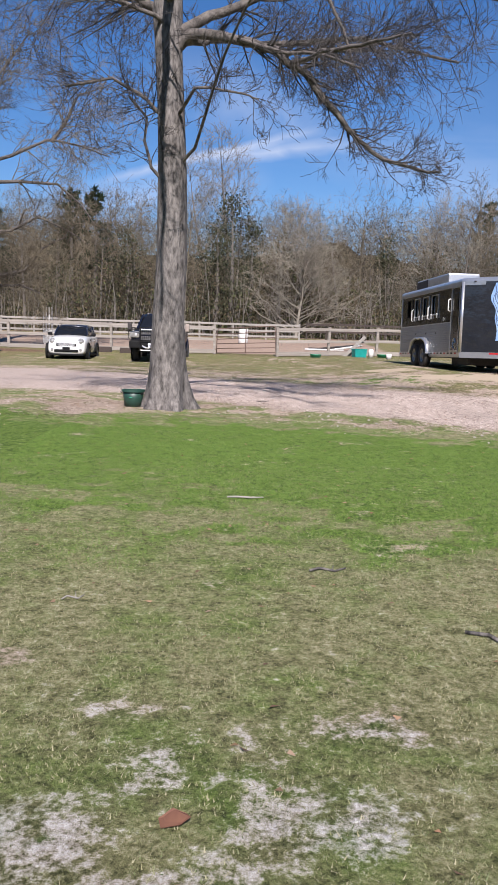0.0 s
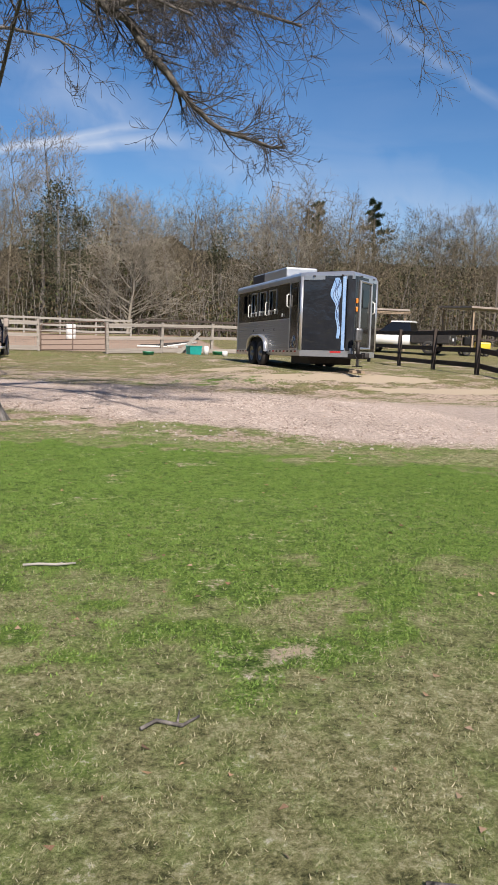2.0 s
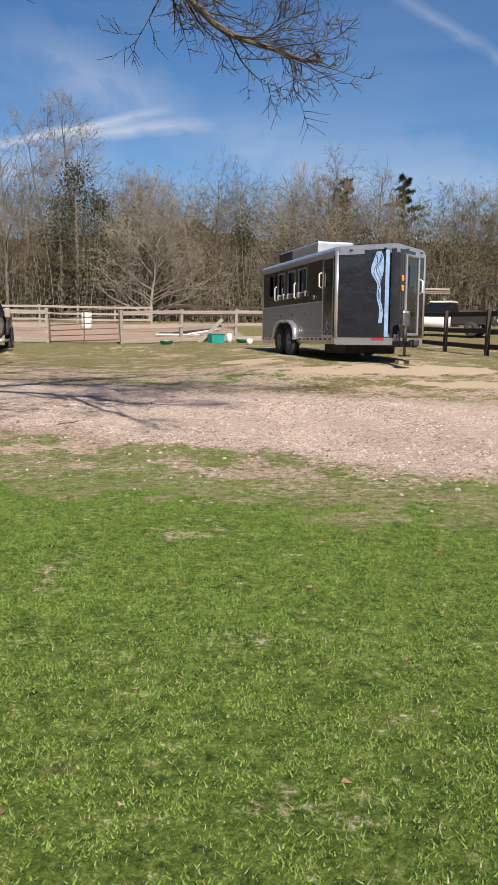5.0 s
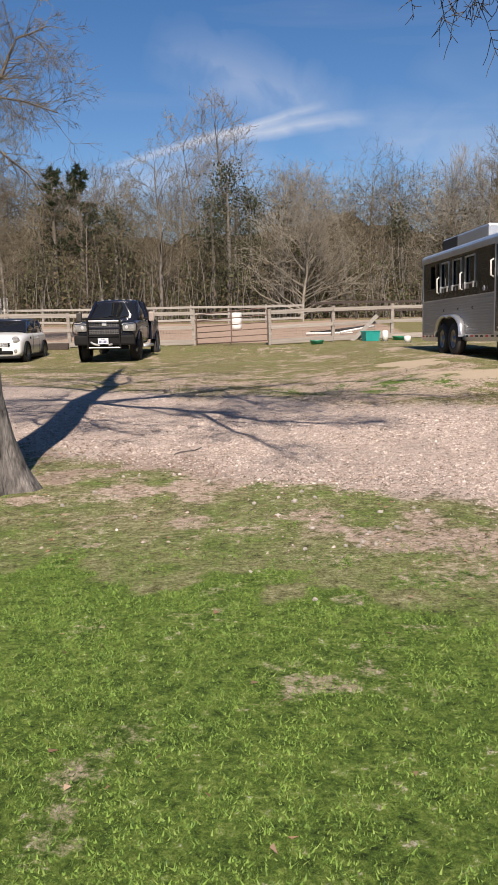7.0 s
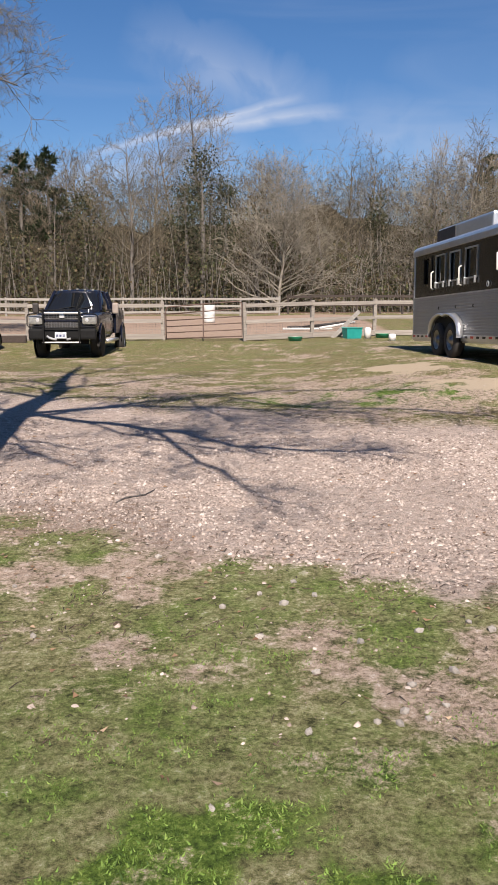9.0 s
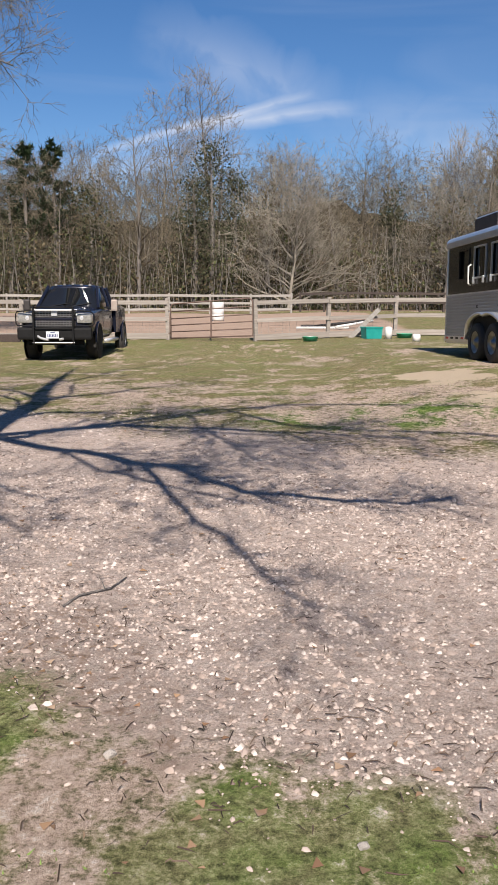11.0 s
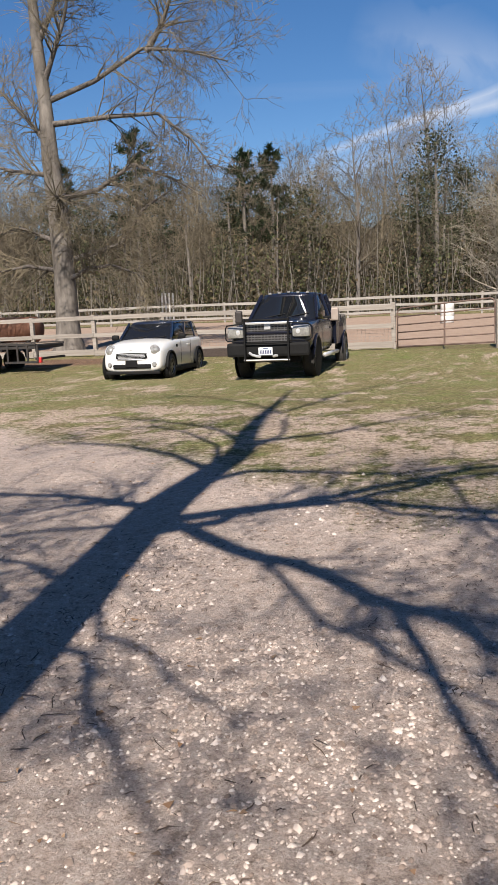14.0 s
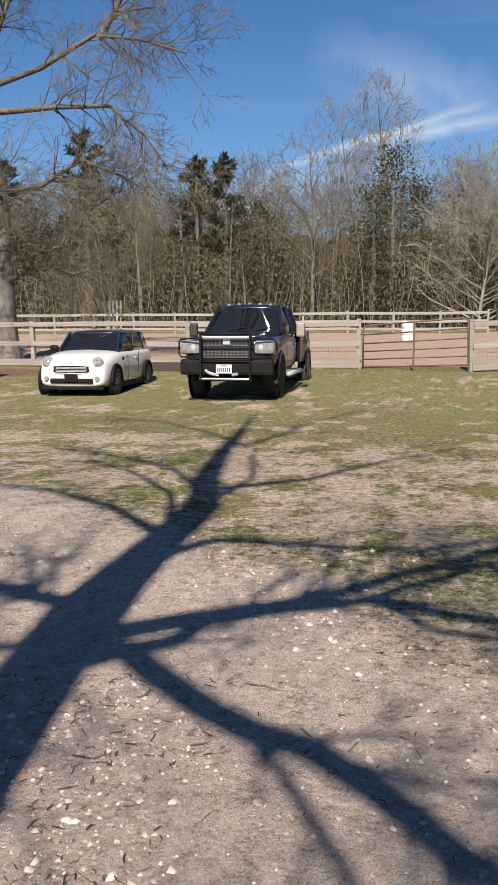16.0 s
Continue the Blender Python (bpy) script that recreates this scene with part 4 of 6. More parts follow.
def yard_tree():
    """The spreading bare tree behind the rail fence."""
    rng = random.Random(17)
    bx, by = -14.2, 42.4
    z0 = gz(bx, by)
    t = thing("tree", "large spreading bare tree with pale bark behind the rail fence", "tree")
    b = Build()
    rings = []
    for h, r, dx in [(-0.2, 0.75, 0), (0.1, 0.6, 0), (0.5, 0.47, 0), (1.2, 0.42, 0), (3, 0.40, 0), (5.5, 0.36, -0.1), (7, 0.30, -0.25), (9, 0.25, -0.3), (11, 0.20, -0.45), (14, 0.14, -0.6), (18, 0.05, -0.5)]:
        rings.append([(bx + dx + r * (1 + 0.06 * math.sin(4 * a + h)) * math.cos(a), by + r * math.sin(a), z0 + h) for a in [2 * math.pi * k / 18 for k in range(18)]])
    part("trunk", b.loft(rings), M_BARK_OLD, t, smooth=True)
    limbs, twigs = [], []
    spec = [((0, 0, 3.3), (2.2, 0.3, 3.9), (3.2, 0.2, 5.0), (4.4, 0, 5.6)), ((0, 0, 5.6), (1.5, 0.2, 5.8), (3.0, 0, 6.6), (4.4, 0, 6.0), (5.6, 0, 5.2)),
            ((-0.2, 0, 8.2), (2.0, 0.3, 8.3), (3.9, 0.2, 8.2), (5.2, 0, 7.2), (6.0, 0, 6.0)), ((-0.2, 0, 9.0), (1.5, 0.4, 9.6), (3.5, 0.2, 10.4), (5.0, 0.2, 10.2), (6.6, 0, 9.6)),
            ((3.6, 0.2, 10.3), (4.3, 0.2, 11.2), (5.0, 0.1, 12.6), (6.3, 0, 13.0)), ((-0.3, 0, 9.6), (0.8, -0.3, 11.5), (1.6, -0.4, 14)), ((-0.2, 0, 7.4), (-1.4, 0.2, 8.8), (-3.0, 0.3, 10.5)),
            ((0, 0, 4.0), (-1.6, 0, 4.6), (-3.6, 0, 4.4)), ((0, 0, 6.4), (-1.5, -0.5, 6.6), (-3.5, -1, 7.2)), ((0, -0.2, 4.8), (0.8, -1.5, 5.4), (1.4, -3, 5.2)),
            ((-0.4, 0, 11), (0.8, 0, 13), (2.6, 0, 15.5)), ((-0.4, 0, 12), (-1.6, 0, 14.5), (-2.4, 0, 17)), ((0, 0, 2.6), (1.2, -0.4, 3.0), (2.2, -0.6, 3.1), (3.4, -0.6, 2.6)), ((0, 0, 3.0), (-1.2, -0.4, 3.2), (-2.8, -0.6, 3.0))]
    for s in spec:
        curve_limb(rng, [(bx + a, by + c, z0 + h) for a, c, h in s], 0.115, limbs, twigs, 40, 1.8, 2, 0.009, 0.03, 0.025)
    tree_part("branchwork", limbs, 7, M_LIMB, t, True)
    tree_part("crown", twigs, 3, M_WOODTWIG, t)


yard_tree()


# ---- fences ----
def rail_fence(label, pts, material, post_h=1.42, rails=((1.30, 0.14), (0.72, 0.14), (0.13, 0.20)), post_w=0.13, board=0.035, gap=2.4, lift=0.0, tops=True):
    """Posts along a line with boards between them, each post and board a part."""
    e = thing("fence", label, "fence")
    rng = random.Random(len(pts) * 7 + int(pts[0][0] * 10))
    for (x0, y0), (x1, y1) in zip(pts[:-1], pts[1:]):
        ln = math.hypot(x1 - x0, y1 - y0)
        n = max(1, round(ln / gap))
        ang = math.atan2(y1 - y0, x1 - x0)
        ca, sa = math.cos(ang), math.sin(ang)
        for k in range(n + 1):
            px, py = x0 + (x1 - x0) * k / n, y0 + (y1 - y0) * k / n
            z = gz(px, py) + lift
            if k < n or (x1, y1) == tuple(pts[-1]):
                part("post", Build().box((0, 0, post_h / 2 - 0.1), (post_w, post_w, post_h + 0.2 + rng.uniform(-0.04, 0.04)), bev=0.012), material, e).matrix_basis = pose(px, py, z, rng.uniform(-1.5, 1.5), rng.uniform(-1.5, 1.5), math.degrees(ang))
            if k < n:
                qx, qy = x0 + (x1 - x0) * (k + 1) / n, y0 + (y1 - y0) * (k + 1) / n
                z2 = gz(qx, qy) + lift
                seg = math.hypot(qx - px, qy - py)
                off = post_w / 2 + board / 2 + 0.003
                for h, w in rails:
                    tilt = math.degrees(math.atan2(z2 - z, seg)) + rng.uniform(-0.4, 0.4)
                    mid = ((px + qx) / 2 + sa * off, (py + qy) / 2 - ca * off, (z + z2) / 2 + h + rng.uniform(-0.012, 0.012))
                    part("board", Build().box((0, 0, 0), (seg - 0.006, board, w), bev=0.006), material, e).matrix_basis = pose(*mid, 0, -tilt, math.degrees(ang))
    return e


rail_fence("weathered grey three-board rail fence along the arena", [(-40.0, 39.6), (-12.1, 40.3), (-1.95, 40.2)], M_FENCE)
rail_fence("weathered grey three-board rail fence beside the gate", [(1.13, 39.4), (6.2, 41.4), (14.5, 42.2)], M_FENCE)
rail_fence("pale rail fence on the far side of the arena", [(-60, 62.5), (-25, 64), (3.5, 64)], M_FENCE_PALE, 1.25, ((1.12, 0.15), (0.66, 0.14), (0.25, 0.14)), 0.12, 0.035, 2.6)
rail_fence("dark stained rail fence along the paddock", [(11.3, 20.6), (11.9, 31.3), (12.2, 42.3)], M_FENCE_DARK, 1.36, ((1.24, 0.15), (0.72, 0.15), (0.26, 0.15)), 0.12, 0.04, 3.4, lift=0.0)
rail_fence("dark rail fence under the woods", [(4.2, 66), (20, 66), (60, 70)], M_FENCE_DARK, 1.3, ((1.2, 0.15), (0.62, 0.14)), 0.13, 0.04, 1.6)


def wire_netting():
    """Welded wire below the middle board of the arena fence."""
    e = thing("wire_netting", "thin galvanised wire netting on the arena fence", "netting")
    b = Build()
    for x0, x1, y0, y1 in ((-11, -2.0, 40.36, 40.28), (1.2, 6.2, 39.5, 41.48)):
        n = int((x1 - x0) / 0.12)
        for k in range(n):
            x = x0 + (x1 - x0) * k / n
            y = y0 + (y1 - y0) * k / n
            z = gz(x, y)
            b.box((x, y, z + 0.42), (0.005, 0.005, 0.62))
        for h in (0.30, 0.40, 0.50, 0.60):
            b.tube([(x0, y0, gz(x0, y0) + h), ((x0 + x1) / 2, (y0 + y1) / 2, gz((x0 + x1) / 2, (y0 + y1) / 2) + h), (x1, y1, gz(x1, y1) + h)], 0.003, 4)
    part("wire", b, M_FENCE_PALE, e)


wire_netting()


def tube_gate():
    a, b_ = Vector((-1.83, 40.12, 0)), Vector((1.02, 39.36, 0))
    ln = (b_ - a).length
    e = thing("gate", "brown tubular steel farm gate, closed", "gate", pose(a.x, a.y, gz(a.x, a.y), 0, 0, math.degrees(math.atan2(b_.y - a.y, b_.x - a.x))))
    h0, h1, t0, t1 = 0.06, 0.17, 1.24, 1.44

    def zz(u, k):
        lo, hi = h0 + (h1 - h0) * u, t0 + (t1 - t0) * u
        return lo + (hi - lo) * k
    part("frame", Build().tube([(0, 0, zz(0, 0)), (0, 0, zz(0, 0.9)), (0.04, 0, zz(0, 0.97)), (0.12, 0, zz(0, 1.0)), (ln * 0.5, 0, zz(0.5, 1)), (ln - 0.14, 0, zz(0.95, 1)), (ln - 0.04, 0, zz(1, 0.96)), (ln, 0, zz(1, 0.88)), (ln, 0, zz(1, 0)), (0, 0, zz(0, 0))], 0.024, 8), M_GATE, e, smooth=True)
    for k in (0.19, 0.38, 0.57, 0.78):
        part("bar", Build().tube([(0.02, 0, zz(0, k)), (ln - 0.02, 0, zz(1, k))], 0.02, 8), M_GATE, e, smooth=True)
    part("upright", Build().box((ln * 0.5, -0.022, zz(0.5, 0.5)), (0.05, 0.02, 1.2)), M_GATE, e)
    for k in (0.15, 0.8):
        part("hinge", Build().tube([(-0.09, 0, zz(0, k)), (0.0, 0, zz(0, k))], 0.018, 8), M_GATE, e)


tube_gate()


# ---- vehicles ----
def wheel(parent, x, y, r, w, spokes=5, rim_mat=None, hub=0.62):
    """Tyre with rim, axle along x; the parent stands on the ground."""
    s = 1 if x > 0 else -1
    prof = [(r * hub, -w / 2), (r * 0.86, -w / 2 - 0.01), (r * 0.97, -w * 0.42), (r, -w * 0.25), (r, w * 0.25), (r * 0.97, w * 0.42), (r * 0.86, w / 2 + 0.01), (r * hub, w / 2)]
    wh = part("wheel", Build().lathe([(r * hub * 0.98, -w * 0.4), (r * hub * 0.98, w * 0.4)], 24, axis="x"), M_BLACK, parent)
    wh.matrix_basis = pose(x, y, r)
    part("tyre", Build().lathe(prof, 28, axis="x"), M_TYRE, wh, smooth=True)
    b = Build()
    b.lathe([(r * hub, s * w * 0.48), (r * hub * 0.93, s * w * 0.5), (r * hub * 0.88, s * w * 0.36), (r * hub * 0.86, s * w * 0.1)], 24, axis="x")
    b.lathe([(0.0, s * w * 0.42), (r * 0.16, s * w * 0.41), (r * 0.18, s * w * 0.2)], 14, axis="x")
    for k in range(spokes):
        a = 2 * math.pi * k / spokes
        c = r * hub * 0.52
        b.box((s * w * 0.33, 0, c), (0.03, r * 0.15, r * hub * 0.82), Matrix.Rotation(a, 4, "X"))
    part("rim", b, rim_mat or M_RIM, wh)
    return wh


def ring_section(y, pts):
    """Closed section across a car body from its right half, as (half width, height) pairs."""
    return [(x, y, z) for x, z in pts] + [(-x, y, z) for x, z in reversed(pts)]


def small_car():
    e = thing("car", "small white estate car with black roof parked on grass", "car", pose(-7.68, 34.85, gz(-7.6, 34.4) - 0.04, 0, 0, 3) @ Matrix.Diagonal((0.95, 0.98, 1.01, 1)))
    R, S = M_WHITEPAINT, ring_section
    b = Build()
    secs = [(-1.97, 0.66, 0.30, 0.55, 0.70), (-1.93, 0.75, 0.22, 0.60, 0.79), (-1.80, 0.80, 0.19, 0.68, 0.87), (-1.5, 0.835, 0.19, 0.76, 0.93), (-1.0, 0.84, 0.19, 0.84, 0.98), (-0.75, 0.84, 0.19, 0.88, 0.99), (0.0, 0.84, 0.19, 0.90, 0.97), (1.0, 0.84, 0.19, 0.93, 0.98), (1.7, 0.82, 0.21, 0.94, 0.99), (1.92, 0.76, 0.26, 0.90, 0.97), (1.97, 0.68, 0.34, 0.80, 0.9)]
    rings = []
    for y, w, zb, zs, zt in secs:
        rings.append(S(y, [(0.0, zb), (w * 0.85, zb), (w * 0.98, zb + 0.08), (w, (zb + zs) * 0.52), (w * 0.985, zs), (w * 0.90, zs + (zt - zs) * 0.75), (w * 0.6, zt), (0.0, zt + 0.015)]))
    body = part("body", b.loft(rings), R, e, smooth=True, sub=1)
    # greenhouse
    gsec = [(-0.86, 0.72, 0.70, 0.97, 0.98), (-0.38, 0.74, 0.61, 0.96, 1.36), (0.3, 0.735, 0.60, 0.96, 1.40), (1.2, 0.735, 0.60, 0.97, 1.40), (1.78, 0.70, 0.575, 0.97, 1.37), (1.93, 0.68, 0.60, 0.97, 1.02)]
    rings = [S(y, [(0.0, zb - 0.02), (wb, zb), (wb * 0.5 + wt * 0.5, (zb + zt) / 2), (wt, zt - 0.03), (wt * 0.85, zt), (0, zt + 0.01)]) for y, wb, wt, zb, zt in gsec]
    part("window_glass", Build().loft(rings), M_GLASS, e, smooth=True)
    rings = [S(y, [(0.0, zt - 0.045), (wt * 1.02, zt - 0.045), (wt * 1.03, zt - 0.01), (wt * 0.9, zt + 0.025), (wt * 0.5, zt + 0.04), (0, zt + 0.045)]) for y, wt, zt in ((-0.44, 0.60, 1.355), (-0.2, 0.61, 1.39), (0.5, 0.61, 1.405), (1.3, 0.61, 1.405), (1.78, 0.585, 1.38), (1.86, 0.57, 1.35))]
    part("roof", Build().loft(rings), M_BLACKROOF, e, "glossy black roof", True, 1)
    for s in (-1, 1):
        part("pillar", Build().tube([(s * 0.715, -0.86, 0.975), (s * 0.61, -0.40, 1.37)], 0.035, 6), M_BLACKROOF, e)
        part("pillar", Build().box((s * 0.685, 0.42, 1.16), (0.05, 0.08, 0.42), Matrix.Rotation(0, 4, "Z")), M_BLACKROOF, e)
        part("pillar", Build().tube([(s * 0.71, 1.30, 0.97), (s * 0.60, 1.35, 1.38)], 0.035, 6), M_BLACKROOF, e)
        hl = part("headlight", Build().lathe([(0.0, 0.07), (0.075, 0.055), (0.118, 0.0), (0.125, -0.06)], 20, pose(s * 0.60, -1.875, 0.72, 80, 0, s * 16) @ Matrix.Scale(1.15, 4)), M_LAMP, e, smooth=True)
        part("bezel", Build().lathe([(0.118, 0.01), (0.135, 0.012), (0.14, -0.05)], 20, pose(s * 0.60, -1.875, 0.72, 80, 0, s * 16) @ Matrix.Scale(1.15, 4)), M_CHROME, hl)
        part("fog_lamp", Build().lathe([(0.0, 0.03), (0.05, 0.025), (0.062, 0.0), (0.062, -0.05)], 14, pose(s * 0.60, -1.955, 0.40, 88, 0, s * 8)), M_LAMP, e)
        mir = part("wing_mirror", Build().box((s * 0.95, -0.62, 1.03), (0.20, 0.11, 0.13), bev=0.05), M_BLACK, e)
        part("stalk", Build().tube([(s * 0.82, -0.60, 0.98), (s * 0.90, -0.62, 1.0)], 0.025, 6), M_BLACK, mir)
        part("door_handle", Build().box((s * 0.842, 0.30, 0.80), (0.03, 0.16, 0.035), bev=0.01), M_CHROME, e)
        part("sill", Build().box((s * 0.80, 0.0, 0.215), (0.09, 2.5, 0.10), bev=0.02), M_BLACK, e)
        for wy in (-1.30, 1.25):
            b = Build()
            arc = [(s * 0.845, wy + 0.375 * math.cos(a), 0.31 + 0.375 * math.sin(a)) for a in [math.pi * k / 14 for k in range(15)]]
            b.tube(arc, 0.03, 6, squash=1.4)
            part("wheel_arch", b, M_BLACK, e)
            b = Build().lathe([(0.345, -0.11), (0.345, 0.012)], 24, pose(s * 0.838, wy, 0.31), axis="x")
            b.lathe([(0.0, 0.0), (0.345, 0.0)], 24, pose(s * 0.8435, wy, 0.31), axis="x")
            part("wheel_well", b, M_BLACK, e)
            wheel(e, s * 0.775, wy, 0.315, 0.19, 7)
        part("seam", Build().box((s * 0.842, -0.42, 0.60), (0.006, 0.012, 0.62)), M_BLACK, e)
        part("seam", Build().box((s * 0.842, 0.46, 0.62), (0.006, 0.012, 0.62)), M_BLACK, e)
        part("side_vent", Build().box((s * 0.843, -0.78, 0.80), (0.02, 0.12, 0.07), bev=0.01), M_BLACK, e)
    g = part("grille", Build().box((0, -1.945, 0.60), (0.86, 0.06, 0.155), bev=0.06), M_BLACK, e)
    for k in range(4):
        part("slat", Build().box((0, -1.985, 0.555 + 0.03 * k), (0.74 - 0.02 * abs(k - 1.5), 0.014, 0.012), bev=0.004), M_CHROME, g)
    part("grille_surround", Build().tube([(-0.43, -1.955, 0.55), (-0.40, -1.97, 0.675), (0, -1.99, 0.69), (0.40, -1.97, 0.675), (0.43, -1.955, 0.55), (0.38, -1.97, 0.52), (0, -1.985, 0.515), (-0.38, -1.97, 0.52), (-0.43, -1.955, 0.55)], 0.012, 6), M_CHROME, g)
    part("lower_grille", Build().box((0, -1.95, 0.355), (1.02, 0.08, 0.11), bev=0.03), M_BLACK, e)
    part("number_plate", Build().box((0, -2.005, 0.42), (0.31, 0.02, 0.16), bev=0.006), M_BLACK, e, "blank black number plate")
    part("front_lip", Build().box((0, -1.86, 0.20), (1.45, 0.16, 0.07), bev=0.02), M_BLACK, e)
    part("badge", Build().box((0, -1.955, 0.745), (0.10, 0.02, 0.035), bev=0.008), M_CHROME, e)
    for s in (-0.32, 0.22):
        part("wiper", Build().tube([(s, -0.90, 1.0), (s + 0.36, -0.84, 1.04)], 0.01, 5), M_BLACK, e)


small_car()


def pickup():
    e = thing("pickup_truck", "dark navy crew-cab pickup truck with a black grille guard", "truck", pose(-4.05, 35.35, gz(-4.1, 34.0) - 0.03, 0, 0, 1.0) @ Matrix.Diagonal((0.95, 1.0, 1.05, 1)))
    S = ring_section
    rings = []
    for y, w, zb, zs, zt in [(-3.02, 0.80, 0.62, 0.98, 1.16), (-2.95, 0.93, 0.58, 1.0, 1.20), (-2.7, 0.985, 0.55, 1.04, 1.23), (-2.0, 1.0, 0.52, 1.12, 1.28), (-1.35, 1.0, 0.50, 1.17, 1.32), (-1.0, 1.0, 0.48, 1.20, 1.30), (0.2, 1.0, 0.46, 1.20, 1.29), (0.95, 1.0, 0.46, 1.20, 1.29)]:
        rings.append(S(y, [(0.0, zb), (w * 0.86, zb), (w * 0.97, zb + 0.1), (w, (zb + zs) * 0.53), (w * 0.985, zs), (w * 0.93, zs + (zt - zs) * 0.7), (w * 0.62, zt), (w * 0.45, zt + 0.035), (0.0, zt + 0.02)]))
    part("body", Build().loft(rings), M_BLUEPAINT, e, smooth=True, sub=1)
    rings = []
    for y, w in ((1.0, 1.0), (1.3, 1.03), (1.7, 1.10), (2.3, 1.10), (2.75, 1.03), (3.05, 1.0)):
        rings.append([(w, y, 0.62), (w, y, 1.05), (w * 0.985 if w < 1.05 else 1.03, y, 1.34), (0.90, y, 1.37), (0.86, y, 1.34), (0.86, y, 0.8), (-0.86, y, 0.8), (-0.86, y, 1.34), (-0.90, y, 1.37), (-(w * 0.985 if w < 1.05 else 1.03), y, 1.34), (-w, y, 1.05), (-w, y, 0.62)])
    part("load_bed", Build().loft(rings), M_BLUEPAINT, e, smooth=False)
    gsec = [(-1.42, 0.86, 0.84, 1.27, 1.29), (-0.62, 0.93, 0.71, 1.25, 1.84), (-0.2, 0.94, 0.72, 1.25, 1.87), (0.6, 0.94, 0.71, 1.25, 1.86), (0.93, 0.92, 0.74, 1.25, 1.70), (0.98, 0.92, 0.88, 1.25, 1.32)]
    part("window_glass", Build().loft([S(y, [(0.0, zb), (wb, zb), ((wb + wt) / 2 + 0.015, (zb + zt) / 2), (wt, zt - 0.04), (wt * 0.86, zt), (0, zt + 0.01)]) for y, wb, wt, zb, zt in gsec]), M_GLASS, e, smooth=True)
    roof = part("roof", Build().loft([S(y, [(0.0, zt - 0.05), (wt * 1.03, zt - 0.05), (wt * 1.03, zt), (wt * 0.86, zt + 0.045), (0, zt + 0.065)]) for y, wt, zt in ((-0.70, 0.70, 1.81), (-0.45, 0.72, 1.855), (0.2, 0.725, 1.875), (0.7, 0.71, 1.86), (0.86, 0.69, 1.80))]), M_BLUEPAINT, e, smooth=True, sub=1)
    for k in range(5):
        part("clearance_light", Build().box((-0.5 + 0.25 * k, -0.56, 1.915 - 0.02 * abs(k - 2) ** 1.2 * 0.5), (0.085, 0.10, 0.045), bev=0.018), M_LAMP, roof, "pale clearance light on the cab roof")
    for s in (-1, 1):
        part("pillar", Build().tube([(s * 0.875, -1.40, 1.28), (s * 0.715, -0.64, 1.85)], 0.045, 6), M_BLUEPAINT, e)
        part("pillar", Build().tube([(s * 0.95, 0.05, 1.25), (s * 0.735, 0.08, 1.86)], 0.05, 6), M_BLUEPAINT, e)
        part("pillar", Build().tube([(s * 0.94, 0.86, 1.25), (s * 0.73, 0.72, 1.85)], 0.07, 6), M_BLUEPAINT, e)
        mir = part("tow_mirror", Build().box((s * 1.27, -0.98, 1.36), (0.19, 0.13, 0.30), bev=0.04), M_ROOFTIN if s > 0 else M_STEEL, e, "large towing mirror on an arm")
        part("mirror_arm", Build().box((s * 1.09, -0.98, 1.30), (0.24, 0.08, 0.05), bev=0.015), M_BLACK, mir)
        hl = part("headlight", Build().box((s * 0.785, -2.96, 1.03), (0.42, 0.20, 0.25), bev=0.06), M_LAMP, e)
        part("bulb", Build().lathe([(0.0, 0.05), (0.05, 0.045), (0.075, 0.0)], 14, pose(s * 0.72, -3.02, 1.03, 90)), M_CHROME, hl)
        part("fog_lamp", Build().box((s * 0.72, -3.05, 0.62), (0.20, 0.05, 0.10), bev=0.02), M_LAMP, e)
        part("running_board", Build().tube([(s * 1.02, -1.2, 0.44), (s * 1.04, 0.9, 0.44)], 0.05, 10), M_CHROME, e, smooth=True)
        part("door_handle", Build().box((s * 1.0, 0.0, 1.05), (0.04, 0.2, 0.04), bev=0.01), M_BLUEPAINT, e)
        for sy in (-1.25, 0.0, 0.93):
            part("seam", Build().box((s * 1.0015, sy, 0.85), (0.006, 0.014, 0.62)), M_BLACK, e)
        for wy, off in ((-2.02, 0.79), (1.95, 0.90)):
            b = Build().lathe([(0.0, 0.0), (0.45, 0.0)], 26, pose(s * (1.004 if wy < 0 else 1.104), wy, 0.44), axis="x")
            part("wheel_well", b, M_BLACK, e)
            wheel(e, s * (off + (0.03 if wy < 0 else 0.10)), wy, 0.40, 0.27, 8, M_CHROME if wy < 0 else M_RIM, 0.58)
            arc = [(s * (1.0 if wy < 0 else 1.10), wy + 0.49 * math.cos(a), 0.44 + 0.49 * math.sin(a)) for a in [math.pi * k / 14 for k in range(15)]]
            part("wheel_arch", Build().tube(arc, 0.025, 6), M_BLUEPAINT, e)
    g = part("grille", Build().box((0, -3.0, 1.0), (1.12, 0.10, 0.42), bev=0.05), M_STEEL, e)
    for zz in (1.12, 0.90):
        for k in range(3):
            part("mesh_bar", Build().box((0, -3.055, zz - 0.055 + 0.05 * k), (1.04, 0.016, 0.022)), M_RIM, g)
        for k in range(13):
            part("mesh_bar", Build().box((-0.48 + 0.08 * k, -3.055, zz), (0.018, 0.014, 0.15)), M_RIM, g)
    part("grille_crossbar", Build().box((0, -3.06, 1.01), (1.16, 0.03, 0.05), bev=0.01), M_BLUEPAINT, g)
    part("grille_crossbar", Build().box((0, -3.05, 1.215), (1.2, 0.04, 0.045), bev=0.01), M_CHROME, g)
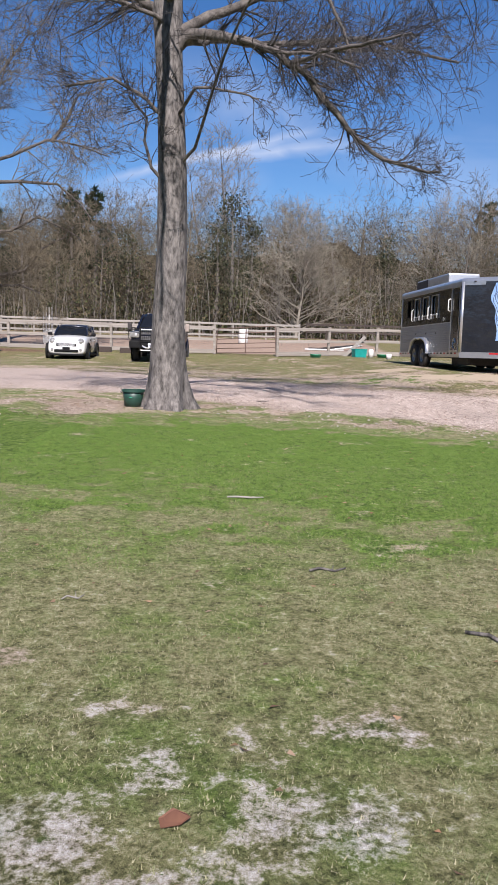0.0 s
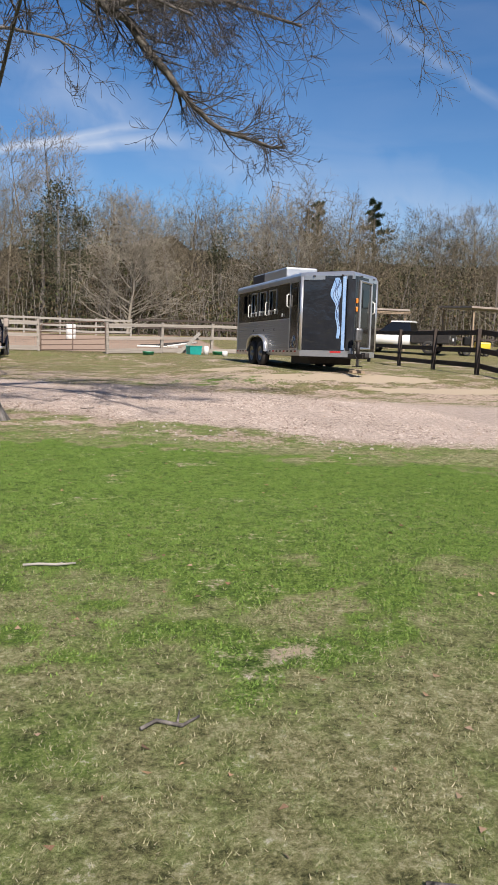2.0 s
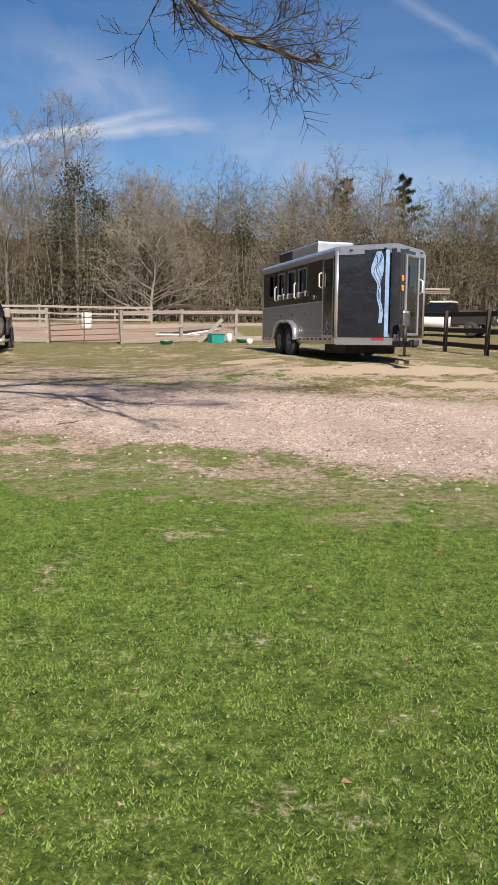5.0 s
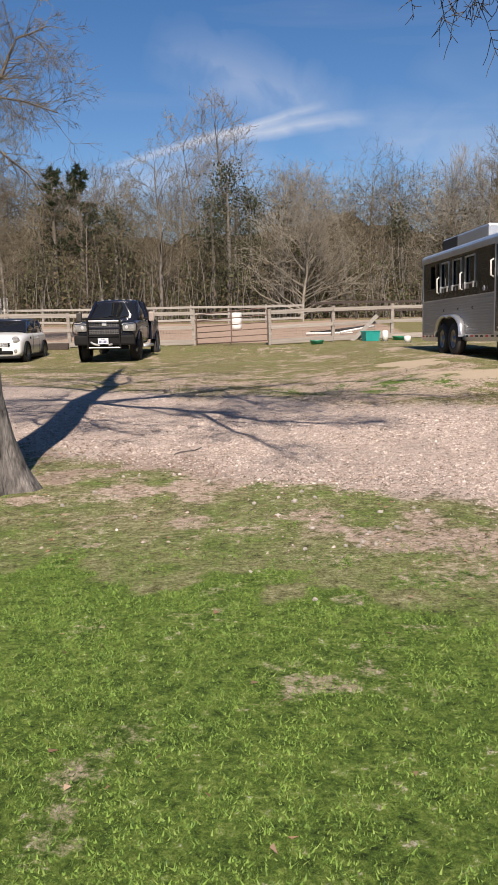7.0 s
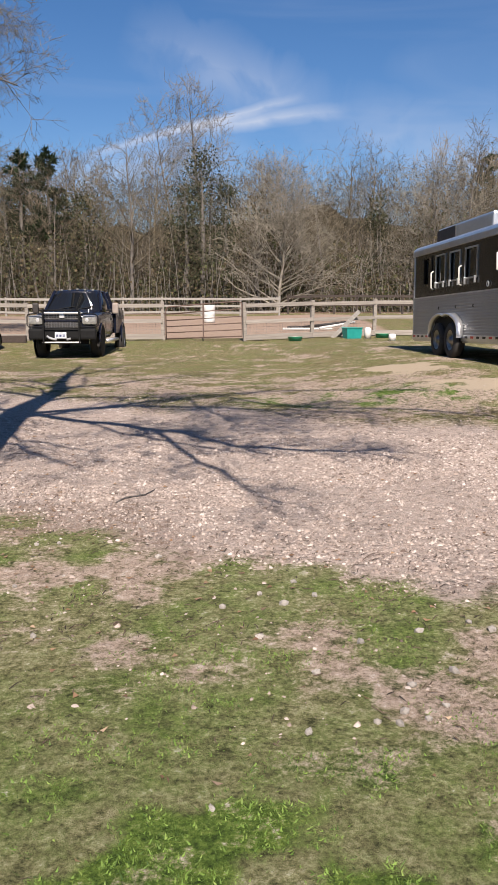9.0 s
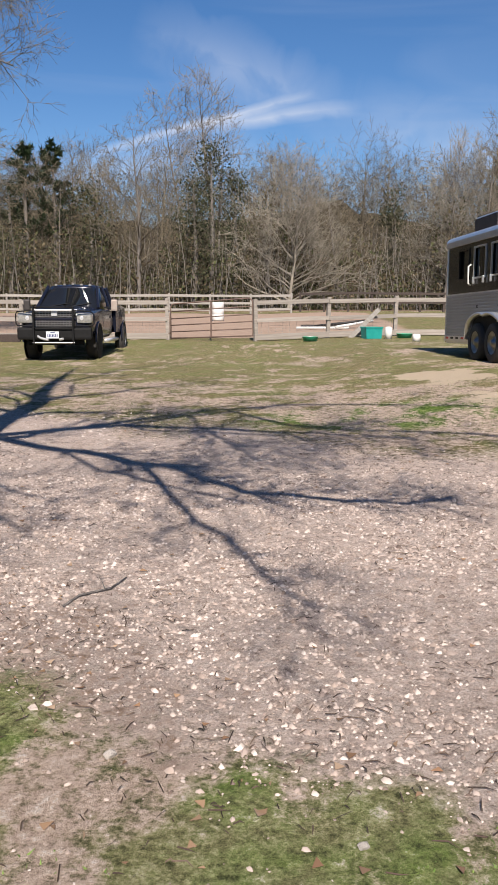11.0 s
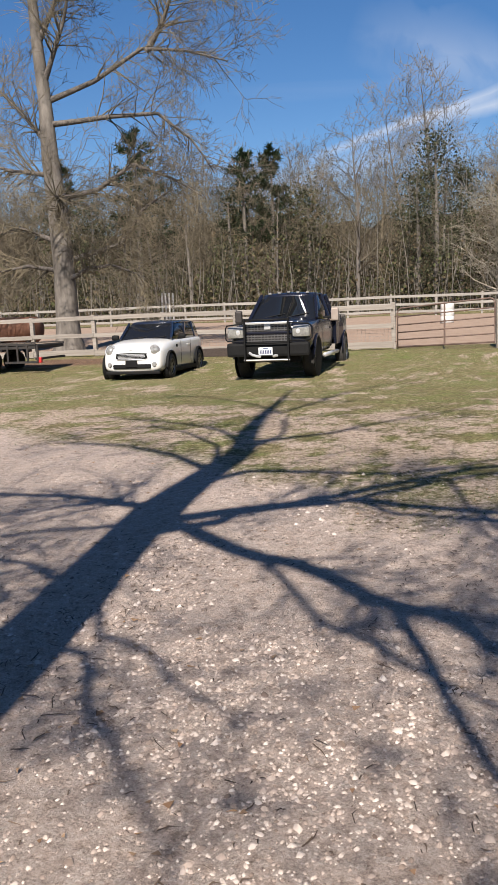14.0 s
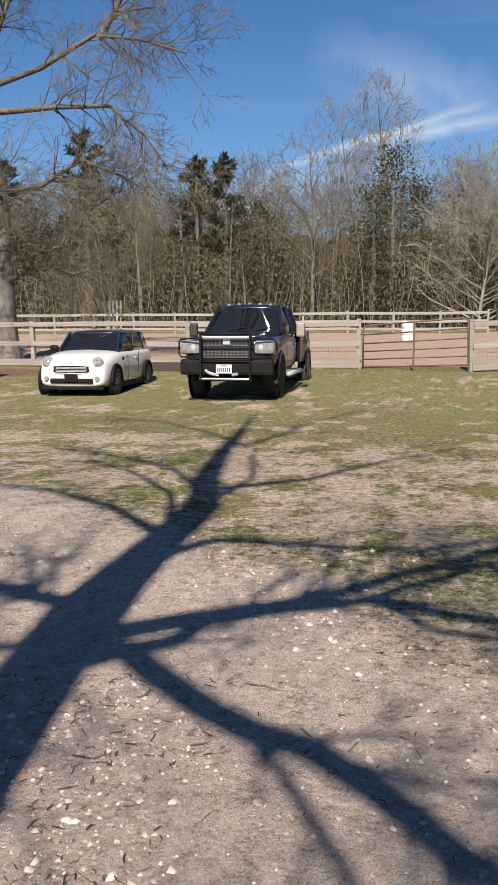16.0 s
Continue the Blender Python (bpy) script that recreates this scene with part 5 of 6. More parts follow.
    part("badge", Build().box((0, -3.085, 1.14), (0.15, 0.02, 0.12), bev=0.02), M_CHROME, g)
    part("bumper", Build().box((0, -3.05, 0.66), (1.98, 0.22, 0.30), bev=0.06), M_BLACK, e)
    part("valance", Build().box((0, -2.9, 0.46), (1.5, 0.1, 0.16), bev=0.02), M_BLACK, e)
    gd = part("grille_guard", Build().tube([(-0.55, -3.22, 0.44), (0.55, -3.22, 0.44)], 0.025, 8), M_RIM, e, "black tube grille guard on the front bumper")
    for s in (-1, 1):
        part("guard_upright", Build().box((s * 0.52, -3.22, 0.86), (0.045, 0.09, 0.92), bev=0.02), M_BLACK, gd)
        part("guard_wing", Build().tube([(s * 0.52, -3.2, 1.22), (s * 0.98, -3.1, 1.18), (s * 1.04, -3.0, 1.12), (s * 1.05, -2.98, 0.90), (s * 0.98, -3.06, 0.85), (s * 0.52, -3.2, 0.84)], 0.016, 8), M_BLACK, gd, smooth=True)
    for z in (1.28, 0.80):
        part("guard_bar", Build().tube([(-0.52, -3.22, z), (0.52, -3.22, z)], 0.022 if z > 1.2 else 0.015, 8), M_BLACK, gd, smooth=True)
    pl = part("number_plate", Build().box((-0.02, -3.25, 0.63), (0.335, 0.015, 0.165), bev=0.006), M_PLATE, e, "white number plate with dark characters")
    for k in range(7):
        part("character", Build().box((-0.145 + 0.041 * k, -3.2595, 0.615), (0.026, 0.004, 0.075)), M_INK, pl)
    part("character", Build().box((-0.02, -3.2595, 0.69), (0.13, 0.004, 0.018)), M_INK, pl)
    part("tow_hook", Build().tube([(-0.42, -3.2, 0.60), (-0.34, -3.27, 0.56), (-0.24, -3.25, 0.53), (-0.15, -3.2, 0.52)], 0.03, 8), M_CHROME, e)
    part("tow_hook", Build().tube([(0.15, -3.2, 0.52), (0.26, -3.26, 0.54)], 0.03, 8), M_CHROME, e)
    for s in (-0.45, 0.15):
        part("wiper", Build().tube([(s, -1.42, 1.33), (s + 0.5, -1.30, 1.41)], 0.012, 5), M_BLACK, e)
    part("seat_row", Build().box((0, -0.1, 1.32), (1.4, 0.3, 0.2), bev=0.05), M_BLACK, e)


pickup()


def horse_trailer():
    """Frame: origin at the camera-side rear corner on the ground; x forward along that side, y across."""
    hx, hy = 0.0985, -0.9951
    rot = math.degrees(math.atan2(hy, hx))
    e = thing("horse_trailer", "silver and black two-axle horse trailer with a wedge nose", "trailer", pose(5.377, 30.122, 0.90, 0, -0.75, rot))
    L, W, zb, H, nose, nx_ = 6.29, 2.24, 0.33, 2.16, 1.12, 1.05
    zt = zb + H
    part("floor_frame", Build().plate([(0.02, 0.02, zb), (L, 0.02, zb), (L + nose - 0.05, nx_, zb), (L, W - 0.02, zb), (0.02, W - 0.02, zb)], 0.16), M_ALU_TRIM, e)
    z1 = zb + 0.16
    zm = zb + 1.05
    # walls
    part("rear_wall", Build().box((0.04, W / 2, (z1 + zt) / 2), (0.08, W - 0.1, zt - z1)), M_ALU, e)
    part("far_wall", Build().box((L / 2, W - 0.03, (z1 + zt) / 2), (L - 0.1, 0.06, zt - z1)), M_ALU, e)
    dL = L - 0.95
    low = part("lower_side", Build().box((dL / 2, 0.03, (z1 + zm) / 2), (dL, 0.05, zm - z1)), M_ALU, e, "ribbed aluminium lower side")
    rib = mesh_of("rib", Build().box((0, 0, 0), (dL - 0.02, 0.03, 0.034), bev=0.008), M_ALU)
    for k in range(14):
        share("rib", rib, low, pose(dL / 2, 0.0, z1 + 0.05 + k * 0.062))
    # dark upper side in pieces round four windows
    wins = [(0.75, 1.35), (1.62, 2.27), (2.54, 3.19), (3.46, 4.15)]
    wz0, wz1 = zb + 1.33, zt - 0.18
    up = Build()
    up.box((L / 2 - 0.05, 0.03, (zm + wz0) / 2), (L - 0.1, 0.05, wz0 - zm))
    up.box((L / 2 - 0.05, 0.03, (wz1 + zt) / 2), (L - 0.1, 0.05, zt - wz1))
    xs = [0.05] + [k for w in wins for k in w] + [L - 0.1]
    for a, b_ in zip(xs[0::2], xs[1::2]):
        up.box(((a + b_) / 2, 0.03, (wz0 + wz1) / 2), (b_ - a, 0.05, wz1 - wz0))
    up.box((L - 0.5, 0.03, (z1 + zm) / 2), (0.9, 0.05, zm - z1))
    part("upper_side", up, M_SKIN_BROWN, e, "dark brown upper side")
    part("side_trim", Build().box((dL / 2, -0.004, zm), (dL, 0.02, 0.025)), M_ALU_TRIM, e)
    for i, (a, b_) in enumerate(wins):
        w = part("window", Build().box(((a + b_) / 2, 0.05, (wz0 + wz1) / 2), (b_ - a, 0.02, wz1 - wz0)), M_GLASS, e, "dark tinted trailer window")
        fr = Build()
        t = 0.035
        fr.box(((a + b_) / 2, -0.002, wz0 + t / 2), (b_ - a, 0.03, t)).box(((a + b_) / 2, -0.002, wz1 - t / 2), (b_ - a, 0.03, t))
        fr.box((a + t / 2, -0.002, (wz0 + wz1) / 2), (t, 0.03, wz1 - wz0 - 2 * t)).box((b_ - t / 2, -0.002, (wz0 + wz1) / 2), (t, 0.03, wz1 - wz0 - 2 * t))
        part("window_frame", fr, M_ALU_TRIM if i else M_SKIN_BROWN, w)
        if i:
            for q in (a + 0.06, b_ - 0.06):
                part("latch", Build().box((q, -0.03, wz0 - 0.03), (0.05, 0.04, 0.14), bev=0.01), M_ALU_TRIM, w)
    for q in (1.50, 3.30):
        part("grab_handle", Build().tube([(q, -0.01, wz0 - 0.12), (q, -0.07, wz0 - 0.08), (q, -0.07, wz0 + 0.26), (q, -0.01, wz0 + 0.30)], 0.018, 8), M_WHITEP, e, smooth=True)
    for q in (1.9, 3.0, 4.0):
        part("catch", Build().lathe([(0, 0.02), (0.03, 0.018), (0.035, 0)], 10, pose(q, 0.0, zm - 0.28, 90)), M_STEEL, e)
    part("tie_ring", Build().tube([(4.75 + 0.05 * math.cos(a), -0.02, zm + 0.12 + 0.05 * math.sin(a)) for a in [2 * math.pi * k / 12 for k in range(13)]], 0.012, 6), M_CHROME, e)
    # side door ahead of the windows
    d0, d1, dz0, dz1 = L - 0.86, L - 0.16, z1 + 0.03, zt - 0.10
    d = part("side_door", Build().box(((d0 + d1) / 2, -0.006, (dz0 + dz1) / 2), (d1 - d0, 0.018, dz1 - dz0)), M_SKIN_BROWN, e, "dark side door with bright frame")
    fr = Build()
    for q in (d0, d1):
        fr.box((q, -0.02, (dz0 + dz1) / 2), (0.045, 0.03, dz1 - dz0 + 0.05))
    for q in (dz0, dz1):
        fr.box(((d0 + d1) / 2, -0.02, q), (d1 - d0 - 0.045, 0.03, 0.045))
    part("door_frame", fr, M_ALU_TRIM, d)
    part("door_window", Build().box(((d0 + d1) / 2 + 0.05, -0.02, dz1 - 0.42), (0.36, 0.02, 0.50), bev=0.008), M_GLASS, d)
    part("door_handle", Build().tube([(d0 - 0.1, -0.02, zm + 0.32), (d0 - 0.1, -0.09, zm + 0.36), (d0 - 0.1, -0.09, zm + 0.66), (d0 - 0.1, -0.02, zm + 0.70)], 0.02, 8), M_WHITEP, d, smooth=True)
    part("scroll_ornament", Build().tube([((d0 + d1) / 2 + 0.12 * math.cos(a) * (1 - a / 16), -0.022, z1 + 0.28 + 0.13 * math.sin(a) * (1 - a / 16)) for a in [k * 0.5 for k in range(24)]], 0.012, 6).tube([((d0 + d1) / 2 - 0.2 + 0.4 * k / 8, -0.022, z1 + 0.12 + 0.05 * math.sin(k)) for k in range(9)], 0.012, 6), M_ALU_TRIM, d)
    # wedge nose: two faces meeting on a rounded corner
    A, N, B = Vector((L, 0.0, 0)), Vector((L + nose, nx_, 0)), Vector((L, W, 0))

    def face(p, q, u0, u1, z0, z1_, off, thick):
        dr = (q - p).normalized()
        nr = Vector((dr.y, -dr.x, 0))
        a, b2 = p + dr * u0, p + dr * u1
        return [a + nr * off + Vector((0, 0, z0)), b2 + nr * off + Vector((0, 0, z0)), b2 + nr * off + Vector((0, 0, z1_)), a + nr * off + Vector((0, 0, z1_))]
    l1, l2 = (N - A).length, (B - N).length
    part("nose_panel", Build().plate(face(A, N, 0.06, l1 - 0.20, z1, zt, 0, 0), 0.03), M_SKIN, e, "large glossy dark nose panel")
    part("nose_corner", Build().loft([[tuple(Vector((L + nose, nx_, z)) + Vector((-0.17 + 0.155 * math.cos(a), 0.155 * math.sin(a), 0))) for a in [math.radians(-62 + 124 * k / 10) for k in range(11)]] + [(L + nose - 0.3, nx_, z)] for z in (z1, zt)]), M_SKIN, e, smooth=False)
    part("nose_panel", Build().plate(face(N, B, 0.16, l2 - 0.04, z1, zt, 0, 0), 0.03), M_SKIN_BROWN, e)
    part("corner_post", Build().tube([(L, 0.01, z1), (L, 0.01, zt)], 0.06, 10), M_ALU_TRIM, e, smooth=True)
    part("corner_post", Build().tube([(L, W - 0.01, z1), (L, W - 0.01, zt)], 0.06, 10), M_ALU_TRIM, e, smooth=True)
    part("corner_post", Build().box((0.03, 0.02, (z1 + zt) / 2), (0.07, 0.07, zt - z1), bev=0.02), M_ALU_TRIM, e)
    # flowing light-blue decal near the nose corner
    dr = (N - A).normalized()
    nr = Vector((dr.y, -dr.x, 0))
    def ribbon(mid_of, half_of, off, top, fall, n=36):
        """A flat strip on the nose panel, its middle and half width given along its length."""
        lo, hi = [], []
        for k in range(n + 1):
            u = k / n
            z = Vector((0, 0, top - u * fall))
            lo.append(A + dr * (mid_of(u) - half_of(u)) + nr * off + z)
            hi.append(A + dr * (mid_of(u) + half_of(u)) + nr * off + z)
        return Build().add(lo + hi, [(k, k + 1, n + 2 + k, n + 1 + k) for k in range(n)])

    sway = lambda u: l1 - 0.44 - 0.05 * math.sin(u * 4.2 + 0.6) + 0.015 * math.sin(u * 17)
    wide = lambda u: 0.045 + 0.125 * math.exp(-((u - 0.22) / 0.14) ** 2) + 0.02 * math.sin(u * 23) * (1 - u)
    dec = part("decal", ribbon(sway, wide, 0.034, zt - 0.05, 1.62), M_DECAL, e, "flowing pale blue decal")
    for q, ph, hw in ((-0.07, 0.0, 0.010), (0.02, 1.3, 0.012), (0.08, 2.1, 0.008)):
        part("decal_line", ribbon(lambda u: sway(u) + q * (1 - u) + 0.035 * math.sin(u * 14 + ph), lambda u: hw * (1 - 0.7 * u), 0.037, zt - 0.12, 1.3), M_INK, dec, "dark blue flowing line")
    b = Build()
    b.add([p + Vector((0, 0, z)) for z in (z1 + 0.02, zt - 0.02) for p in (A + dr * (l1 - 0.205) + nr * 0.034, A + dr * (l1 - 0.30) + nr * 0.034)], [(0, 1, 3, 2)])
    part("decal_stripe", b, M_DECAL, e)
    for z in (zb + 1.28, zb + 1.50):
        part("marker_light", Build().box(tuple(N - nr * 0.0 + Vector((-0.03, 0.12, z))), (0.06, 0.06, 0.13), bev=0.02), M_ORANGE, e)
    # nose door in the second face
    dr2 = (B - N).normalized()
    nr2 = Vector((dr2.y, -dr2.x, 0))
    nd = part("nose_door", Build().plate(face(N, B, 0.36, 1.16, z1 + 0.10, zt - 0.14, 0.033, 0), 0.01), M_SKIN_BROWN, e, "dark nose door with bright frame")
    b = Build()
    for u in (0.36, 1.16):
        q = N + dr2 * u + nr2 * 0.05
        b.tube([q + Vector((0, 0, z1 + 0.08)), q + Vector((0, 0, zt - 0.12))], 0.035, 6)
    for z in (z1 + 0.08, zt - 0.12):
        b.tube([N + dr2 * 0.36 + nr2 * 0.05 + Vector((0, 0, z)), N + dr2 * 1.16 + nr2 * 0.05 + Vector((0, 0, z))], 0.035, 6)
    part("door_frame", b, M_ALU_TRIM, nd)
    part("door_window", Build().plate(face(N, B, 0.55, 0.95, zt - 0.82, zt - 0.34, 0.047, 0), 0.01), M_GLASS, nd)
    q = N + dr2 * 1.24 + nr2 * 0.05
    part("door_handle", Build().tube([q + Vector((0, 0, zb + 1.20)), q + nr2 * 0.08 + Vector((0, 0, zb + 1.25)), q + nr2 * 0.08 + Vector((0, 0, zb + 1.5)), q + Vector((0, 0, zb + 1.55))], 0.02, 8), M_WHITEP, nd, smooth=True)
    # roof with bright rounded edge
    out = [(-0.02, -0.03), (L - 0.03, -0.04), (L + 0.10, 0.04), (L + nose - 0.12, nx_ - 0.14), (L + nose + 0.02, nx_), (L + nose - 0.12, nx_ + 0.14), (L + 0.10, W - 0.04), (L - 0.03, W + 0.04), (-0.02, W + 0.03)]
    cx, cy = L / 2, W / 2
    rings = []
    for z, k in ((zt - 0.09, 1.0), (zt + 0.03, 1.0), (zt + 0.075, 0.99), (zt + 0.11, 0.965), (zt + 0.13, 0.93), (zt + 0.15, 0.6)):
        rings.append([(cx + (a - cx) * (0.5 + 0.5 * k), cy + (b2 - cy) * k, z) for a, b2 in out])
    part("roof", Build().loft(rings), M_ALU_TRIM, e, "silver roof with rounded edge")
    for u in (0.25, 0.8):
        part("clearance_light", Build().box(tuple(A + dr * l1 * u + nr * 0.05 + Vector((0, 0, zt + 0.01))), (0.06, 0.06, 0.035), bev=0.01), M_STEEL, e)
        part("clearance_light", Build().box(tuple(N + dr2 * l2 * u + nr2 * 0.05 + Vector((0, 0, zt + 0.01))), (0.06, 0.06, 0.035), bev=0.01), M_STEEL, e)
    part("roof_vent", Build().lathe([(0.2, 0), (0.18, 0.07), (0.0, 0.08)], 16, pose(L - 0.1, W * 0.5, zt + 0.12)), M_WHITEP, e)
    pod = part("hay_pod", Build().box((2.6, 0.75, zt + 0.30), (3.3, 1.0, 0.36), bev=0.05), M_ALU_TRIM, e, "aluminium box on the roof")
    part("pod_end", Build().box((0.938, 0.75, zt + 0.29), (0.012, 0.94, 0.30)), M_STEEL, pod)
    part("pod_side", Build().box((1.55, 0.245, zt + 0.29), (1.2, 0.012, 0.30)), M_STEEL, pod)
    # base band with reflective tape
    band = part("base_band", Build().box((L / 2, -0.012, zb + 0.10), (L, 0.03, 0.13), bev=0.008), M_ALU_TRIM, e)
    tape = mesh_of("tape", Build().box((0, 0, 0), (0.15, 0.006, 0.045)), M_RED)
    tape2 = mesh_of("tape_dark", Build().box((0, 0, 0), (0.15, 0.006, 0.045)), M_STEEL)
    for k in range(19):
        share("reflective_tape", tape2 if k % 3 else tape, band, pose(0.2 + 0.32 * k, -0.03, zb + 0.12))
    b = Build().plate(face(A, N, 0.0, l1, zb - 0.01, zb + 0.24, 0.006, 0), 0.02)
    nb = part("base_band", b, M_ALU_TRIM, e)
    part("reflective_tape", Build().plate(face(A, N, l1 - 0.62, l1 - 0.30, zb + 0.10, zb + 0.15, 0.028, 0), 0.003), M_RED, nb)
    part("base_band", Build().plate(face(N, B, 0.0, l2, zb - 0.01, zb + 0.24, 0.006, 0), 0.02), M_ALU_TRIM, e)
    # wheels and fender
    for wx in (2.15, 3.02):
        for yy in (-0.02, W + 0.02):
            wh = part("wheel", Build().lathe([(0.22, -0.08), (0.22, 0.08)], 20, axis="x"), M_BLACK, e)
            wh.matrix_basis = pose(wx, yy, 0.385, 0, 0, -90 if yy < 1 else 90)
            r, w = 0.385, 0.22
            part("tyre", Build().lathe([(r * 0.58, -w / 2), (r * 0.86, -w / 2 - 0.01), (r * 0.97, -w * 0.42), (r, -w * 0.2), (r, w * 0.2), (r * 0.97, w * 0.42), (r * 0.86, w / 2 + 0.01), (r * 0.58, w / 2)], 28, axis="x"), M_TYRE, wh, smooth=True)
            part("rim", Build().lathe([(r * 0.58, w * 0.46), (r * 0.52, w * 0.42), (r * 0.40, w * 0.22), (r * 0.2, w * 0.28), (r * 0.17, w * 0.5), (0, w * 0.52)], 20, axis="x"), M_RIM, wh, smooth=True)
    arc = []
    for k in range(21):
        a = math.pi * k / 20
        x = 2.585 - math.cos(a) * 0.93
        arc.append((x, 0.49 + 0.50 * math.sin(a) ** 0.6 - 0.05 * math.exp(-((x - 2.585) / 0.12) ** 2)))
    b = Build()
    vs = [(x, y, z) for x, z in arc for y in (-0.17, 0.02)] + [(x, y, z - 0.05) for x, z in arc for y in (-0.17, 0.02)]
    n = len(arc)
    fs = []
    for k in range(n - 1):
        i, j = 2 * k, 2 * k + 2
        fs += [(i, j, j + 1, i + 1), (2 * n + i, 2 * n + i + 1, 2 * n + j + 1, 2 * n + j), (i, 2 * n + i, 2 * n + j, j), (i + 1, j + 1, 2 * n + j + 1, 2 * n + i + 1)]
    b.add(vs, fs)
    part("fender", b, M_ALU_TRIM, e, smooth=True)
    part("wheel_well", Build().plate([(1.70, -0.045, 0.34), (3.47, -0.045, 0.34), (3.36, -0.045, 0.84), (2.95, -0.045, 0.94), (2.2, -0.045, 0.94), (1.81, -0.045, 0.84)], 0.006), M_BLACK, e)
    # undercarriage, tongue, jack
    part("axle", Build().box((2.6, W / 2, 0.40), (1.6, 1.7, 0.12)), M_STEEL, e)
    part("grey_tank", Build().box((L - 1.0, W / 2 - 0.1, 0.22), (1.5, 1.3, 0.24), bev=0.04), M_STEEL, e)
    part("tongue", Build().box((L + nose + 0.25, nx_, zb + 0.02), (1.3, 0.16, 0.14), bev=0.02), M_STEEL, e)
    part("coupler", Build().box((L + nose + 0.88, nx_, zb + 0.05), (0.26, 0.13, 0.14), bev=0.03), M_STEEL, e)
    jk = part("jack", Build().tube([(L + nose + 0.42, nx_, 0.08), (L + nose + 0.42, nx_, zb + 0.06)], 0.035, 10), M_RIM, e, "jack stand on the tongue")
    part("jack_tube", Build().tube([(L + nose + 0.42, nx_, zb), (L + nose + 0.42, nx_, zb + 0.42)], 0.05, 12), M_STEEL, jk, smooth=True)
    part("jack_motor", Build().box((L + nose + 0.40, nx_, zb + 0.58), (0.17, 0.19, 0.36), bev=0.05), M_RIM, jk)
    part("jack_foot", Build().box((L + nose + 0.42, nx_, 0.09), (0.2, 0.2, 0.025)), M_STEEL, jk)
    part("hose", Build().tube([(L + nose + 0.3, nx_ - 0.12, zb + 0.3), (L + nose + 0.55, nx_ - 0.18, zb + 0.1), (L + nose + 0.6, nx_ - 0.1, zb - 0.05)], 0.018, 6), M_BLACK, jk)
    # timber pad under the jack
    jx, jy = 5.377 + hx * (L + nose + 0.42) - hy * nx_, 30.122 + hy * (L + nose + 0.42) + hx * nx_
    tb = part("timber_block", Build().box((0, 0, 0.04), (0.36, 0.2, 0.08), bev=0.01), M_TIMBER)
    tb.matrix_basis = pose(jx, jy, 0.905, 0, 0, 8)
    tagged(tb, "short raw timber block under the trailer jack", "block")


horse_trailer()


# ---- things in the yard ----
def bucket():
    x, y = -2.06, 13.95
    e = thing("bucket", "dark green plastic bucket standing beside the tree", "bucket", pose(x, y, gz(x, y) - 0.01))
    part("body", Build().lathe([(0.0, 0.01), (0.15, 0.0), (0.165, 0.14), (0.185, 0.28), (0.175, 0.28), (0.155, 0.14), (0.14, 0.03), (0.0, 0.03)], 28), M_GREENP, e, smooth=True)
    part("rim", Build().lathe([(0.182, 0.255), (0.205, 0.26), (0.205, 0.30), (0.175, 0.30), (0.175, 0.27)], 28), M_GREENP, e)
    part("label_mark", Build().box((-0.02, -0.172, 0.17), (0.05, 0.006, 0.012)), M_GREENTUB, e)
    part("handle", Build().tube([(0.2 * math.cos(a), 0.2 * math.sin(a) * 0.3 - 0.15, 0.27 - 0.06 * math.sin(a)) for a in [math.pi * k / 10 for k in range(11)]], 0.006, 5), M_STEEL, e)


bucket()


